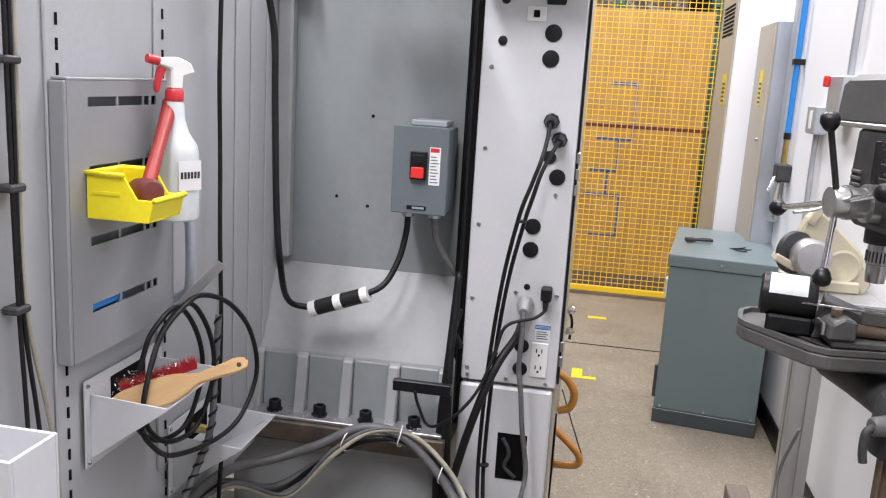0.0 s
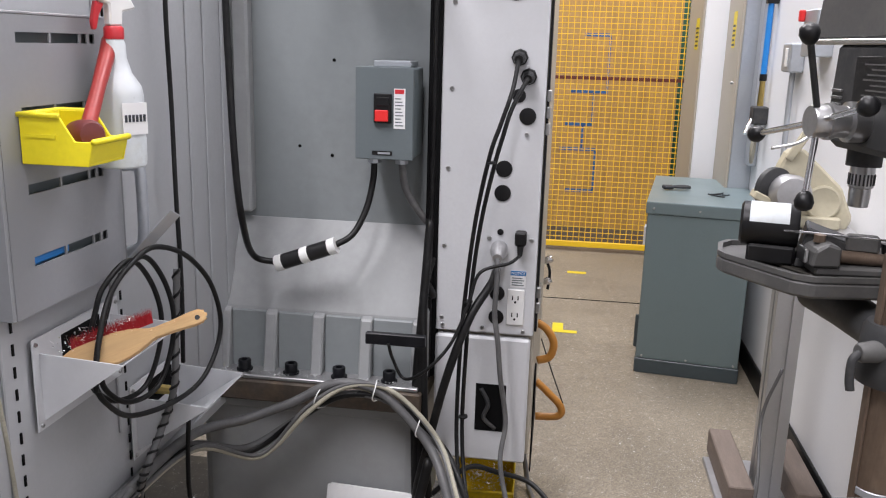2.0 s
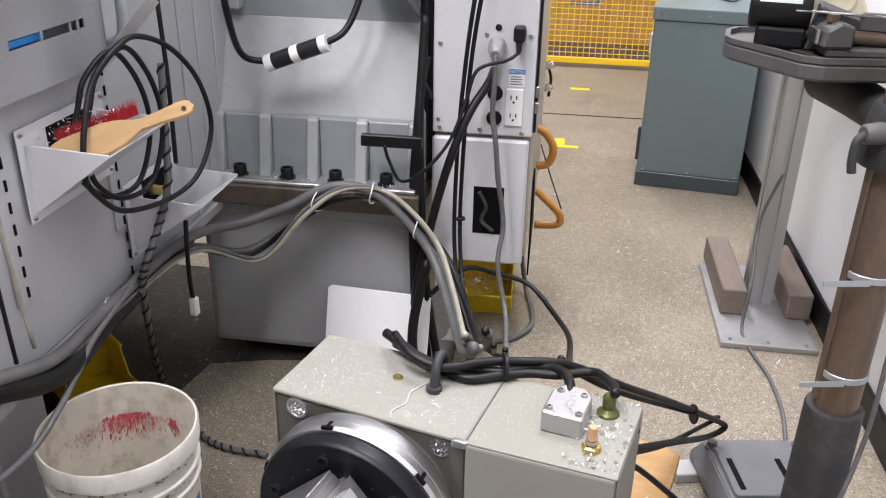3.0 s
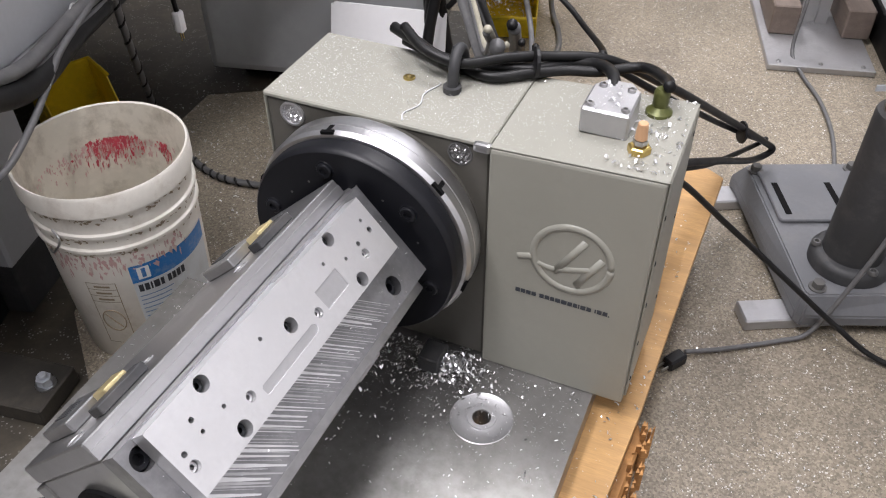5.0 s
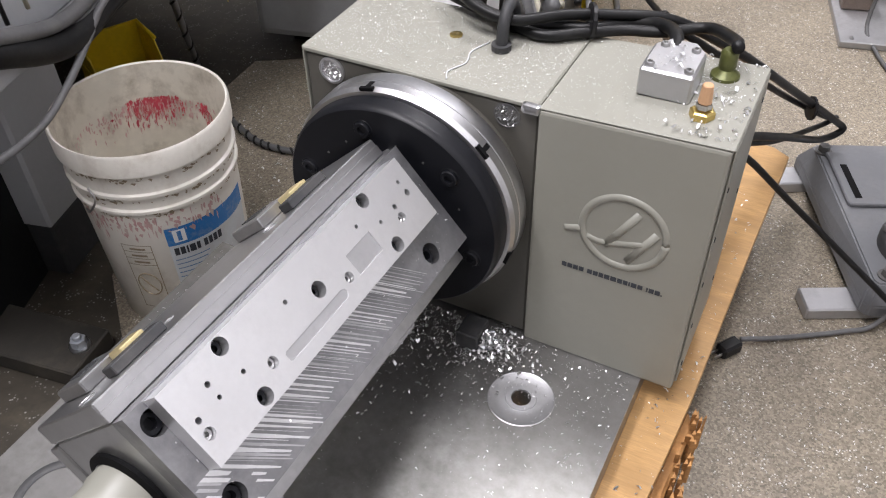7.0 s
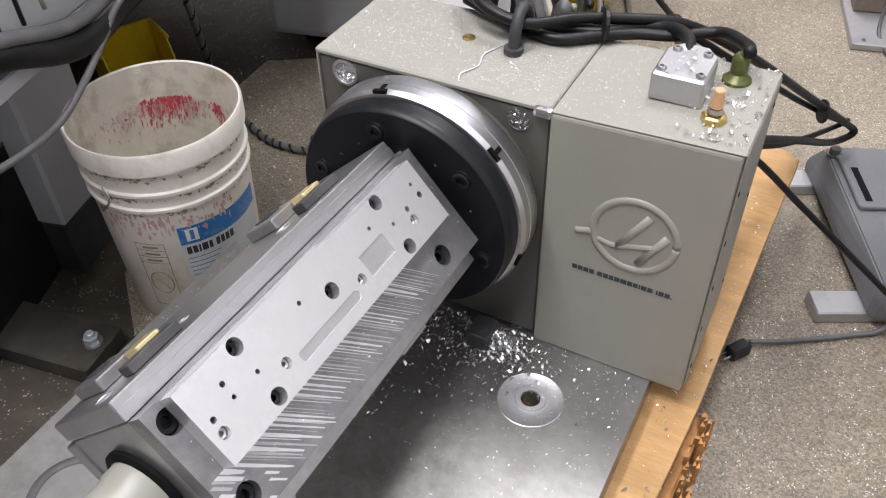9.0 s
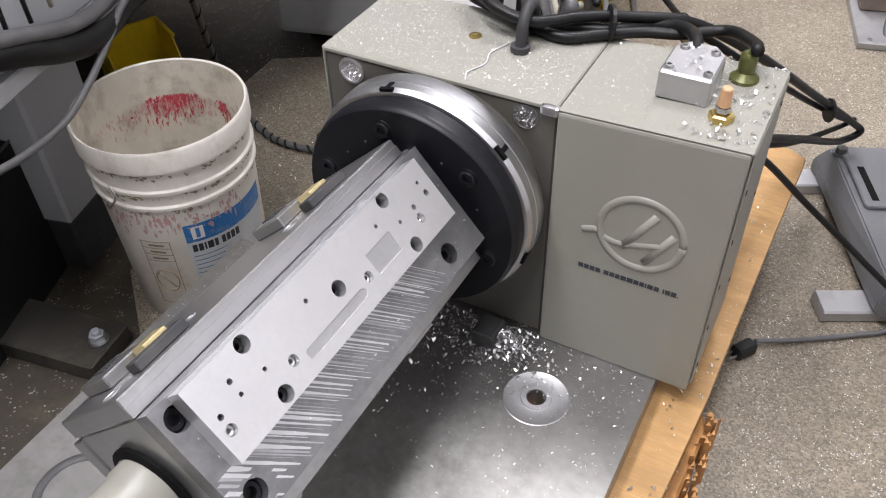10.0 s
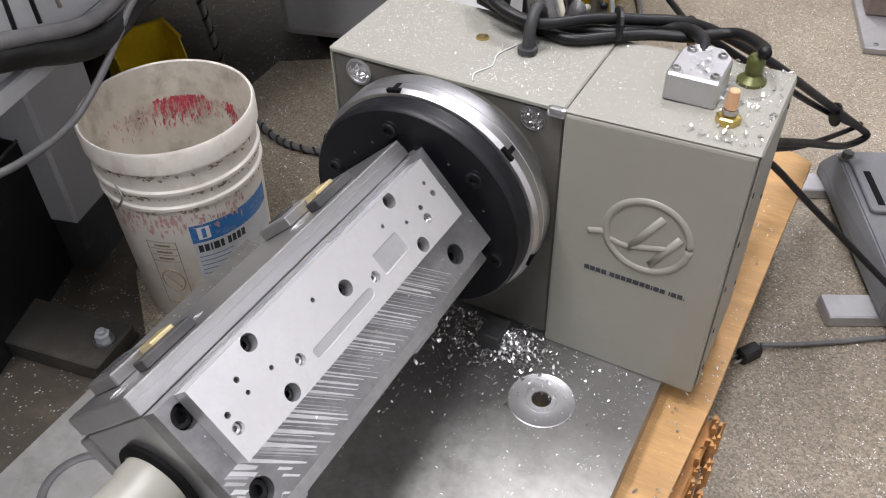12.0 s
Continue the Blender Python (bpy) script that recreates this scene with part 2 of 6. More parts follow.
def part(name, bm, material, parent=None, label="", smooth=None):
    me = bpy.data.meshes.new(name)
    bm.normal_update()
    bm.to_mesh(me)
    bm.free()
    me.materials.append(M[material])
    ob = new(name, me)
    if parent is not None:
        ob.parent = parent
    if label:
        tagged(ob, label)
    if smooth:
        for p in me.polygons:
            p.use_smooth = True
        me.set_sharp_from_angle(angle=radians(smooth))
    return ob


def thing(name, label, category, m=None, group="", kind=""):
    ob = new(name)
    ob.empty_display_size = 0.05
    if m is not None:
        ob.matrix_world = m
    return tagged(ob, label, category, group, kind)


def solid(name, bm, material, label, category, m=None, group="", kind="", smooth=None):
    ob = part(name, bm, material, None, "", smooth)
    if m is not None:
        ob.matrix_world = m
    return tagged(ob, label, category, group, kind)


def box(lo, hi, bevel=0.0, bm=None, seg=1, rot=None):
    b = bmesh.new()
    bmesh.ops.create_cube(b, size=1)
    c = [(l + h) / 2 for l, h in zip(lo, hi)]
    s = [h - l for l, h in zip(lo, hi)]
    bmesh.ops.transform(b, matrix=Matrix.Diagonal((*s, 1)), verts=b.verts)
    if bevel:
        bmesh.ops.bevel(b, geom=b.edges[:], offset=bevel, segments=seg, affect="EDGES", profile=0.6)
    if rot is not None:
        bmesh.ops.transform(b, matrix=rot, verts=b.verts)
    bmesh.ops.translate(b, vec=c, verts=b.verts)
    return merge(bm, b)


def merge(bm, b):
    if bm is None:
        return b
    me = bpy.data.meshes.new("tmp")
    b.to_mesh(me)
    b.free()
    bm.from_mesh(me)
    bpy.data.meshes.remove(me)
    return bm


def lathe(profile, p0=(0, 0, 0), axis=(0, 0, 1), seg=32, bm=None, close=True):
    """Turned solid: profile of (radius, height) along the axis from p0."""
    b = bmesh.new()
    rings = []
    for r, h in profile:
        if r < 1e-6:
            rings.append([b.verts.new((0, 0, h))])
        else:
            rings.append([b.verts.new((r * math.cos(2 * math.pi * i / seg), r * math.sin(2 * math.pi * i / seg), h)) for i in range(seg)])
    for a, c in zip(rings, rings[1:]):
        for i in range(seg):
            j = (i + 1) % seg
            q = [a[i % len(a)], a[j % len(a)], c[j % len(c)], c[i % len(c)]]
            q = list(dict.fromkeys(q))
            if len(q) > 2:
                b.faces.new(q)
    if close:
        for r in (rings[0], rings[-1]):
            if len(r) > 2:
                b.faces.new(r)
    bmesh.ops.recalc_face_normals(b, faces=b.faces)
    q = Vector((0, 0, 1)).rotation_difference(Vector(axis).normalized()).to_matrix().to_4x4()
    bmesh.ops.transform(b, matrix=Matrix.Translation(p0) @ q, verts=b.verts)
    return merge(bm, b)


def rod(p0, p1, r, r2=None, seg=16, bm=None, chamfer=0.0):
    d = Vector(p1) - Vector(p0)
    h = d.length
    r2 = r if r2 is None else r2
    c = chamfer
    prof = [(r - c, 0), (r, c), (r2, h - c), (r2 - c, h)] if c else [(r, 0), (r2, h)]
    return lathe(prof, p0, d, seg, bm)


def smooth_path(pts, n=8):
    pts = [Vector(p) for p in pts]
    out = []
    e = [pts[0] * 2 - pts[1]] + pts + [pts[-1] * 2 - pts[-2]]
    for i in range(1, len(e) - 2):
        a, b, c, d = e[i - 1:i + 3]
        for k in range(n):
            t = k / n
            out.append(0.5 * (2 * b + (c - a) * t + (2 * a - 5 * b + 4 * c - d) * t * t + (3 * b - a - 3 * c + d) * t ** 3))
    return out + [pts[-1]]


def tube(pts, r, seg=10, n=8, bm=None, wave=None):
    path = smooth_path(pts, n) if n > 1 else [Vector(p) for p in pts]
    b = bmesh.new()
    t0 = (path[1] - path[0]).normalized()
    u = t0.orthogonal().normalized()
    rings = []
    for i, p in enumerate(path):
        t = (path[min(i + 1, len(path) - 1)] - path[max(i - 1, 0)]).normalized()
        u = (u - t * u.dot(t)).normalized()
        v = t.cross(u)
        rr = r if wave is None else r * wave(i)
        rings.append([b.verts.new(p + rr * (math.cos(a) * u + math.sin(a) * v)) for a in (2 * math.pi * k / seg for k in range(seg))])
    for a, c in zip(rings, rings[1:]):
        for k in range(seg):
            b.faces.new((a[k], a[(k + 1) % seg], c[(k + 1) % seg], c[k]))
    b.faces.new(rings[0][::-1])
    b.faces.new(rings[-1])
    for f in b.faces:
        f.smooth = True
    return merge(bm, b)


def prism(poly, lo, hi, axis="z", bevel=0.0, bm=None):
    """Extruded outline: poly in the two other axes (in their order), from lo to hi along the axis."""
    b = bmesh.new()

    def at(p, h):
        return {"z": (p[0], p[1], h), "y": (p[0], h, p[1]), "x": (h, p[0], p[1])}[axis]
    a = [b.verts.new(at(p, lo)) for p in poly]
    c = [b.verts.new(at(p, hi)) for p in poly]
    n = len(poly)
    for i in range(n):
        b.faces.new((a[i], a[(i + 1) % n], c[(i + 1) % n], c[i]))
    b.faces.new(a[::-1])
    b.faces.new(c)
    bmesh.ops.recalc_face_normals(b, faces=b.faces)
    if bevel:
        bmesh.ops.bevel(b, geom=b.edges[:], offset=bevel, segments=1, affect="EDGES")
    return merge(bm, b)


def cable(name, pts, r, material, label, category="cable", group="", n=8, seg=10):
    return solid(name, tube(pts, r, seg, n), material, label, category, None, group)


def screw(parent, p, axis, r=0.006, h=0.004, material="steel", socket=True, name="screw"):
    prof = [(r, 0), (r, h * 0.7), (r * 0.8, h)] + ([(r * 0.5, h), (r * 0.45, h * 0.3), (0, h * 0.3)] if socket else [(0, h)])
    return part(name, lathe(prof, p, axis, 12), material, parent, smooth=40)


def arc(c, r, a0, a1, n, plane="xy"):
    out = []
    for i in range(n + 1):
        a = radians(a0 + (a1 - a0) * i / n)
        p, q = r * math.cos(a), r * math.sin(a)
        out.append({"xy": (c[0] + p, c[1] + q, c[2]), "xz": (c[0] + p, c[1], c[2] + q), "yz": (c[0], c[1] + p, c[2] + q)}[plane])
    return out


def cut_plate(outer, holes, thick, bm=None):
    """A flat plate in local x, y with round or many-sided holes, thickness downwards in z."""
    b = bmesh.new()
    loops = []
    for lp in [outer] + holes:
        vs = [b.verts.new((x, y, 0)) for x, y in lp]
        es = [b.edges.new((vs[i], vs[(i + 1) % len(vs)])) for i in range(len(vs))]
        loops += es
    bmesh.ops.triangle_fill(b, use_beauty=True, use_dissolve=False, edges=loops)
    r = bmesh.ops.extrude_face_region(b, geom=b.faces[:])
    bmesh.ops.translate(b, vec=(0, 0, -thick), verts=[v for v in r["geom"] if isinstance(v, bmesh.types.BMVert)])
    bmesh.ops.recalc_face_normals(b, faces=b.faces)
    return merge(bm, b)


def circle(c, r, n=20):
    return [(c[0] + r * math.cos(2 * math.pi * i / n), c[1] + r * math.sin(2 * math.pi * i / n)) for i in range(n)]


def rect(x0, y0, x1, y1):
    return [(x0, y0), (x1, y0), (x1, y1), (x0, y1)]


# ---- setting ----
WALL_X = 1.125
solid("floor", box((-5, -4, -0.2), (WALL_X + 0.2, 9, 0)), "concrete", "worn beige concrete floor with metal chips and stains", "floor", kind="structure")
solid("wall_east", box((WALL_X, -4, 0), (WALL_X + 0.2, 9, 4.5)), "white_wall", "white painted workshop wall", "wall", kind="structure")
solid("wall_north", box((-5, 9, 0), (WALL_X + 0.2, 9.2, 4.5)), "hall_wall", "plain far hall wall", "wall", kind="structure")
solid("wall_south", box((-5, -4.2, 0), (WALL_X + 0.2, -4, 4.5)), "hall_wall", "plain hall wall", "wall", kind="structure")
solid("wall_west", box((-5.2, -4, 0), (-5, 9, 4.5)), "hall_wall", "plain hall wall", "wall", kind="structure")
solid("ceiling", box((-5.2, -4.2, 4.5), (WALL_X + 0.2, 9.2, 4.6)), "ceiling", "plain hall ceiling", "ceiling", kind="structure")
solid("baseboard", box((WALL_X - 0.012, 0.2, 0), (WALL_X - 0.001, 4.3, 0.1), 0.003), "black_rubber", "black rubber baseboard along the white wall", "baseboard", kind="structure")
solid("floor_joint", box((-0.2, 4.915, 0.0005), (1.1, 4.925, 0.002)), "dark_hole", "dark sawn joint across the concrete floor", "floor joint", kind="structure")

# near-black sheet: oil on the concrete plus the machine's painted shadow
solid("floor_stain", prism([(-2.0, 0.2), (-0.25, 0.2), (-0.36, 0.9), (-0.5, 1.15), (-0.62, 1.32), (-0.66, 1.62), (-0.69, 1.95), (-0.66, 2.12), (-0.5, 2.17), (-0.28, 2.2), (-0.1, 2.25), (-0.02, 2.4), (0.0, 2.7), (-2.0, 2.7)], 0.0004, 0.0016, "z"), "oil_shade_floor", "oily concrete with the machine's shade painted in as near-black", "floor stain", kind="structure")

# ---- machine tool: left enclosure side ----
LX = -0.6
side = thing("machine_side_panel", "light grey sheet metal machine side with slotted rails", "machine panel")
part("sheet", box((LX - 0.05, 1.0, 0.5), (LX, 2.33, 1.86), 0.004), "machine_grey", side)
for y0, y1, d in ((1.325, 1.385, 0.006), (1.655, 1.715, 0.006)):
    part("slotted_rail", box((LX, y0, 0.62), (LX + d, y1, 1.86), 0.002), "machine_grey", side)
for y in (1.945, 2.03, 2.12, 2.22):
    part("fold", box((LX, y, 0.5), (LX + 0.004, y + 0.045, 1.86), 0.002), "machine_grey", side)
slot = box((-0.001, -0.0022, -0.0095), (0.0015, 0.0022, 0.0095))
slot_ob = part("slot", slot, "dark_hole", side)
slot_ob.location = (LX + 0.007, 1.352, 1.9)
for yy, z0 in ((1.352, 0.64), (1.682, 0.52)):
    z = z0
    while z < 1.84:
        o = new("slot", slot_ob.data)
        o.parent, o.location = side, (LX + 0.007, yy, z)
        z += 0.0385
part("lower_flange", box((LX - 0.05, 1.0, 0.47), (LX + 0.012, 2.3, 0.4995), 0.003), "machine_grey", side)
part("left_return", box((LX - 0.3, 0.99, 0.5), (LX - 0.052, 1.33, 1.86), 0.004), "panel_white", side)

# unseen volume, added to keep the lamps off the floor below the machine
solid("machine_enclosure", box((-2.2, 1.34, 0.471), (LX - 0.0525, 2.6, 1.86), 0.01), "machine_grey", "unseen grey block behind the side panel, added to shade the floor", "machine")
leg = thing("support_post", "pale grey machine leg beneath the side panel", "machine leg")
part("post", box((-0.78, 1.30, 0.12), (-0.69, 1.46, 0.47), 0.006), "machine_grey", leg)
# lower end added as its own dark part to darken the leg below
part("foot", box((-0.775, 1.305, 0.0), (-0.695, 1.455, 0.1195), 0.004), "drill_dark", leg, "dark lower end added to the machine leg")
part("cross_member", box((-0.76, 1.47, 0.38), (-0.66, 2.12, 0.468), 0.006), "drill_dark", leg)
# shade deep under the machine, built as a near-black block
solid("machine_underside", box((-2.0, 1.5, 0.0), (-1.16, 2.6, 0.46), 0.01), "dark_tub", "near-black block standing in for the shade under the machine", "machine base")

# pegboard-like slotted panel
brd = thing("slotted_tool_board", "grey slotted steel tool board fixed to the machine side", "tool board")
holes = []
for z in (1.398, 1.285, 1.165, 1.048):
    for a, b in ((1.39, 1.475), (1.48, 1.56), (1.565, 1.583), (1.59, 1.606)):
        holes.append(rect(a, z - 0.008, b, z + 0.008))
bd = cut_plate(rect(1.335, 0.965, 1.665, 1.432), holes, 0.003)
bmesh.ops.transform(bd, matrix=Matrix(((0, 0, 1, LX + 0.034), (1, 0, 0, 0), (0, 1, 0, 0), (0, 0, 0, 1))), verts=bd.verts)
part("face", bd, "board_grey", brd)
part("backing", box((LX + 0.0065, 1.34, 0.97), (LX + 0.012, 1.66, 1.43)), "switch_grey", brd)
part("left_flange", box((LX + 0.007, 1.326, 0.965), (LX + 0.0345, 1.3345, 1.432), 0.002), "board_grey", brd)
part("right_flange", box((LX + 0.007, 1.6655, 0.965), (LX + 0.0345, 1.672, 1.432), 0.002), "board_grey", brd)
part("top_flange", box((LX + 0.007, 1.335, 1.4325), (LX + 0.0345, 1.665, 1.437), 0.001), "board_grey", brd)
part("blue_rag", box((LX + 0.014, 1.39, 1.038), (LX + 0.026, 1.50, 1.056), 0.004), "blue_pipe", brd, "strip of blue cloth behind the slot")
part("pull_handle", tube([(LX + 0.03, 1.68, 1.165), (LX + 0.05, 1.685, 1.165), (LX + 0.06, 1.69, 1.15), (LX + 0.06, 1.69, 1.03), (LX + 0.045, 1.69, 1.0), (LX + 0.01, 1.69, 0.99)], 0.011, 8), "zinc", brd, "bent zinc strip handle")

# yellow bin with mallet, spray bottle


def open_bin(name, m, L_, W_, H_, material, label, group=""):
    """Hopper-front bin: x out from the wall, y across, z up."""
    b = thing(name, label, "bin", m, group)
    t = 0.004
    prof = [(0, 0), (0, H_), (L_ * 0.55, H_), (L_ * 0.75, H_ * 0.5), (L_, H_ * 0.5), (L_ * 0.92, 0)]
    for y, nm in ((-W_ / 2, "side_wall"), (W_ / 2 - t, "side_wall")):
        part(nm, prism(prof, y, y + t, "y", 0.001), material, b)
    part("bottom", box((0.001, -W_ / 2 + t, 0), (L_ * 0.92, W_ / 2 - t, t), 0.001), material, b)
    part("rear_wall", box((0, -W_ / 2 + t, t), (t, W_ / 2 - t, H_), 0.001), material, b)
    part("front_wall", prism([(L_ * 0.92 - t, t), (L_ * 0.92, t), (L_, H_ * 0.5), (L_ - t, H_ * 0.5)], -W_ / 2 + t, W_ / 2 - t, "y", 0.0008), material, b)
    part("rim", tube([(L_ * 0.56, -W_ / 2 - 0.001, H_), (0.0, -W_ / 2 - 0.001, H_), (0.0, W_ / 2 + 0.001, H_), (L_ * 0.56, W_ / 2 + 0.001, H_)], 0.0045, 6, 1), material, b)
    part("lip", tube([(L_ + 0.001, -W_ / 2, H_ * 0.5), (L_ + 0.001, W_ / 2, H_ * 0.5)], 0.005, 6, 1), material, b)
    part("ridge", box((L_ * 0.1, -W_ / 2 - 0.002, H_ * 0.55), (L_ * 0.5, -W_ / 2 - 0.0002, H_ * 0.62)), material, b)
    return b


open_bin("yellow_bin", pose(LX + 0.036, 1.43, 1.208, 0, 0, 0), 0.12, 0.105, 0.076, "yellow", "bright yellow plastic hopper bin holding a red mallet")
mal = thing("rubber_mallet", "dark red rubber mallet standing in the yellow bin", "mallet")
part("handle", lathe([(0.011, 0), (0.0125, 0.03), (0.0115, 0.1), (0.014, 0.2), (0.0155, 0.215), (0.012, 0.222)], (-0.497, 1.448, 1.25), (-0.045, 0.185, 0.17), 18), "red_rubber", mal, "glossy red handle", 40)
part("head", lathe([(0.0, 0), (0.019, 0.003), (0.024, 0.012), (0.025, 0.03), (0.024, 0.062), (0.019, 0.072), (0, 0.075)], (-0.525, 1.465, 1.245), (0.75, -0.6, 0.1), 24), "mallet_head", mal, "dark worn rubber head", smooth=50)
bot = thing("spray_bottle", "translucent white spray bottle with red trigger head", "spray bottle", pose(-0.525, 1.6, 1.177))
part("body", lathe([(0.04, 0), (0.043, 0.004), (0.044, 0.02), (0.044, 0.125), (0.041, 0.142), (0.026, 0.165), (0.019, 0.19), (0.018, 0.215), (0.015, 0.222)], seg=28), "bottle", bot, smooth=40)
part("liquid_line", lathe([(0.0432, 0.003), (0.0445, 0.018), (0.0445, 0.052), (0.0441, 0.054)], seg=28, close=False), "paper_label", bot, "paler liquid-filled lower part", 40)
part("collar", lathe([(0.0165, 0.222), (0.017, 0.225), (0.017, 0.24), (0.014, 0.244)], seg=20), "red_plastic", bot, smooth=40)
part("spray_head", prism([(-0.012, 0.244), (0.012, 0.244), (0.014, 0.268), (0.04, 0.275), (0.03, 0.292), (0.005, 0.302), (-0.03, 0.3), (-0.035, 0.287), (-0.012, 0.28)], -0.011, 0.011, "y", 0.003), "white", bot)
part("trigger", prism([(-0.018, 0.28), (-0.034, 0.285), (-0.042, 0.25), (-0.04, 0.236), (-0.034, 0.238), (-0.028, 0.262)], -0.006, 0.006, "y", 0.002), "red_plastic", bot)
part("nozzle", rod((-0.034, 0, 0.294), (-0.056, 0, 0.297), 0.009, 0.008, 12), "red_plastic", bot)
lb = part("paper_label", box((-0.022, -0.0462, 0.06), (0.026, -0.0447, 0.115)), "carton", bot, "white printed label")
for i in range(6):
    part("letter_bar", box((-0.0185 + i * 0.0072, -0.047, 0.082), (-0.0137 + i * 0.0072, -0.0463, 0.0945)), "print_dark", lb)
bot.matrix_world = pose(-0.525, 1.6, 1.177, 0, 0, 62)
part("hook_tip", tube([(0.03, 0.05, 0.2), (0.035, 0.055, 0.22), (0.045, 0.057, 0.235)], 0.004, 6), "black_plastic", bot, "black hook behind the bottle")

# chutes on the side panel


def chute(name, y0, z0, w, h, d, label):
    c = thing(name, label, "chip chute")
    x = LX + 0.007
    part("mounting_plate", box((x, y0, z0), (x + 0.003, y0 + w, z0 + h), 0.001), "panel_white", c)
    part("floor", prism([(x + 0.003, z0 + 0.015), (x + d, z0 + h * 0.75), (x + d, z0 + h * 0.75 + 0.003), (x + 0.003, z0 + 0.019)], y0 + 0.02, y0 + w - 0.03, "y", 0.0005), "panel_white", c)
    for yy in (y0 + 0.017, y0 + w - 0.03):
        part("cheek", prism([(x + 0.003, z0 + 0.015), (x + d, z0 + h * 0.75), (x + d, z0 + h * 0.78), (x + 0.003, z0 + h * 0.83)], yy, yy + 0.003, "y", 0.0005), "panel_white", c)
    part("opening", box((x + 0.0031, y0 + w * 0.3, z0 + h * 0.55), (x + 0.004, y0 + w * 0.75, z0 + h * 0.9)), "dark_hole", c)
    part("brass_fitting", rod((x + 0.004, y0 + w * 0.45, z0 + h * 0.72), (x + 0.04, y0 + w * 0.45, z0 + h * 0.72), 0.012, 0.01, 8), "brass", c, "brass pipe fitting")
    for yy in (y0 + 0.009, y0 + w - 0.009):
        for zz in (z0 + 0.01, z0 + h - 0.01):
            screw(c, (x + 0.003, yy, zz), (1, 0, 0), 0.004, 0.004, "steel")
    return c


chute("chip_chute", 1.395, 0.745, 0.27, 0.165, 0.15, "pale grey sheet metal chute holding a bench brush")
chute("chip_chute", 1.69, 0.54, 0.24, 0.165, 0.16, "pale grey sheet metal chute with chips and brass fitting")

# bench brush
br = thing("bench_brush", "wooden bench brush with red bristles lying in a chute", "brush", Matrix(((0.8, -0.394, 0.44, -0.56), (0.54, 0.126, -0.847, 1.42), (0.27, 0.915, 0.306, 0.853), (0, 0, 0, 1))))
bm = bmesh.new()
pro = [(0.0, 0.015), (0.03, 0.025), (0.1, 0.027), (0.13, 0.022), (0.16, 0.0105), (0.2, 0.0115), (0.235, 0.0145), (0.25, 0.012), (0.256, 0.006)]
up = [bm.verts.new((x, w, 0.008)) for x, w in pro] + [bm.verts.new((x, -w, 0.008)) for x, w in reversed(pro)]
f = bm.faces.new(up)
r = bmesh.ops.extrude_face_region(bm, geom=[f])
bmesh.ops.translate(bm, vec=(0, 0, -0.016), verts=[v for v in r["geom"] if isinstance(v, bmesh.types.BMVert)])
bmesh.ops.recalc_face_normals(bm, faces=bm.faces)
bmesh.ops.bevel(bm, geom=bm.edges[:], offset=0.004, segments=2, affect="EDGES")
hb = part("handle", bm, "handle_wood", br, "pale varnished wooden handle", 40)
part("hanging_hole", lathe([(0.0045, 0.0081), (0.0045, 0.0088), (0, 0.0088)], (0.238, 0, 0), (0, 0, 1), 12), "drill_dark", hb)
bm = bmesh.new()
rnd = random.Random(3)
for i in range(700):
    x, y = rnd.uniform(0.03, 0.165), rnd.uniform(-0.018, 0.018)
    d = Vector((rnd.uniform(-0.25, 0.35), 1.0 + rnd.uniform(-0.2, 0.2), rnd.uniform(-0.35, 0.35))).normalized() * rnd.uniform(0.016, 0.032)
    p = Vector((x, 0.018, y * 0.5 - 0.006))
    s = Vector((0.0009, 0, 0.0009))
    v = [bm.verts.new(q) for q in (p - s, p + s, p + d)]
    bm.faces.new(v)
part("bristles", bm, "red_bristle", br, "red plastic bristles full of bright chips")

# hanger strip and cable coils
hang = solid("steel_strip", box((-0.012, -0.001, -0.075), (0.012, 0.001, 0.075), 0.0008), "zinc", "thin bent steel strip holding the cable coil", "steel strip", Matrix.Translation((-0.5, 1.635, 1.03)) @ pose(0, 0, 0, 25, 35, 60))
for k, (dx, s) in enumerate(((0, 1.0), (-0.012, 0.97), (-0.03, 0.93))):
    pts = [(-0.5, 1.426, 0.814), (-0.5, 1.441, 0.889), (-0.5, 1.493, 0.971), (-0.49, 1.562, 1.014), (-0.48, 1.626, 1.024), (-0.46, 1.709, 0.986), (-0.45, 1.793, 0.902),
           (-0.45, 1.828, 0.797), (-0.46, 1.767, 0.717), (-0.48, 1.671, 0.696), (-0.5, 1.534, 0.723), (-0.5, 1.453, 0.784), (-0.503, 1.426, 0.83)]
    if k:
        pts = [(-0.52, 1.50, 0.86), (-0.515, 1.528, 0.925), (-0.51, 1.558, 0.975), (-0.5, 1.638, 1.008), (-0.49, 1.693, 0.956), (-0.48, 1.715, 0.876), (-0.49, 1.719, 0.792), (-0.5, 1.671, 0.724), (-0.51, 1.577, 0.73), (-0.52, 1.517, 0.78), (-0.52, 1.498, 0.84)]
        pts = [(x + dx, 1.62 + (y - 1.62) * s - 0.012 * k, 0.86 + (z - 0.86) * s) for x, y, z in pts]
    cable("coiled_cable", pts, 0.0052, "black_rubber", "black rubber cable coiled on a steel strip", group="coiled cables")
cable("thin_cable", [(-0.56, 1.872, 1.709), (-0.56, 1.871, 1.594), (-0.565, 1.876, 1.442), (-0.57, 1.892, 1.26), (-0.56, 1.873, 1.077), (-0.55, 1.859, 0.893), (-0.55, 1.849, 0.704)], 0.0052, "black_rubber", "thin black cord hanging down the machine side")
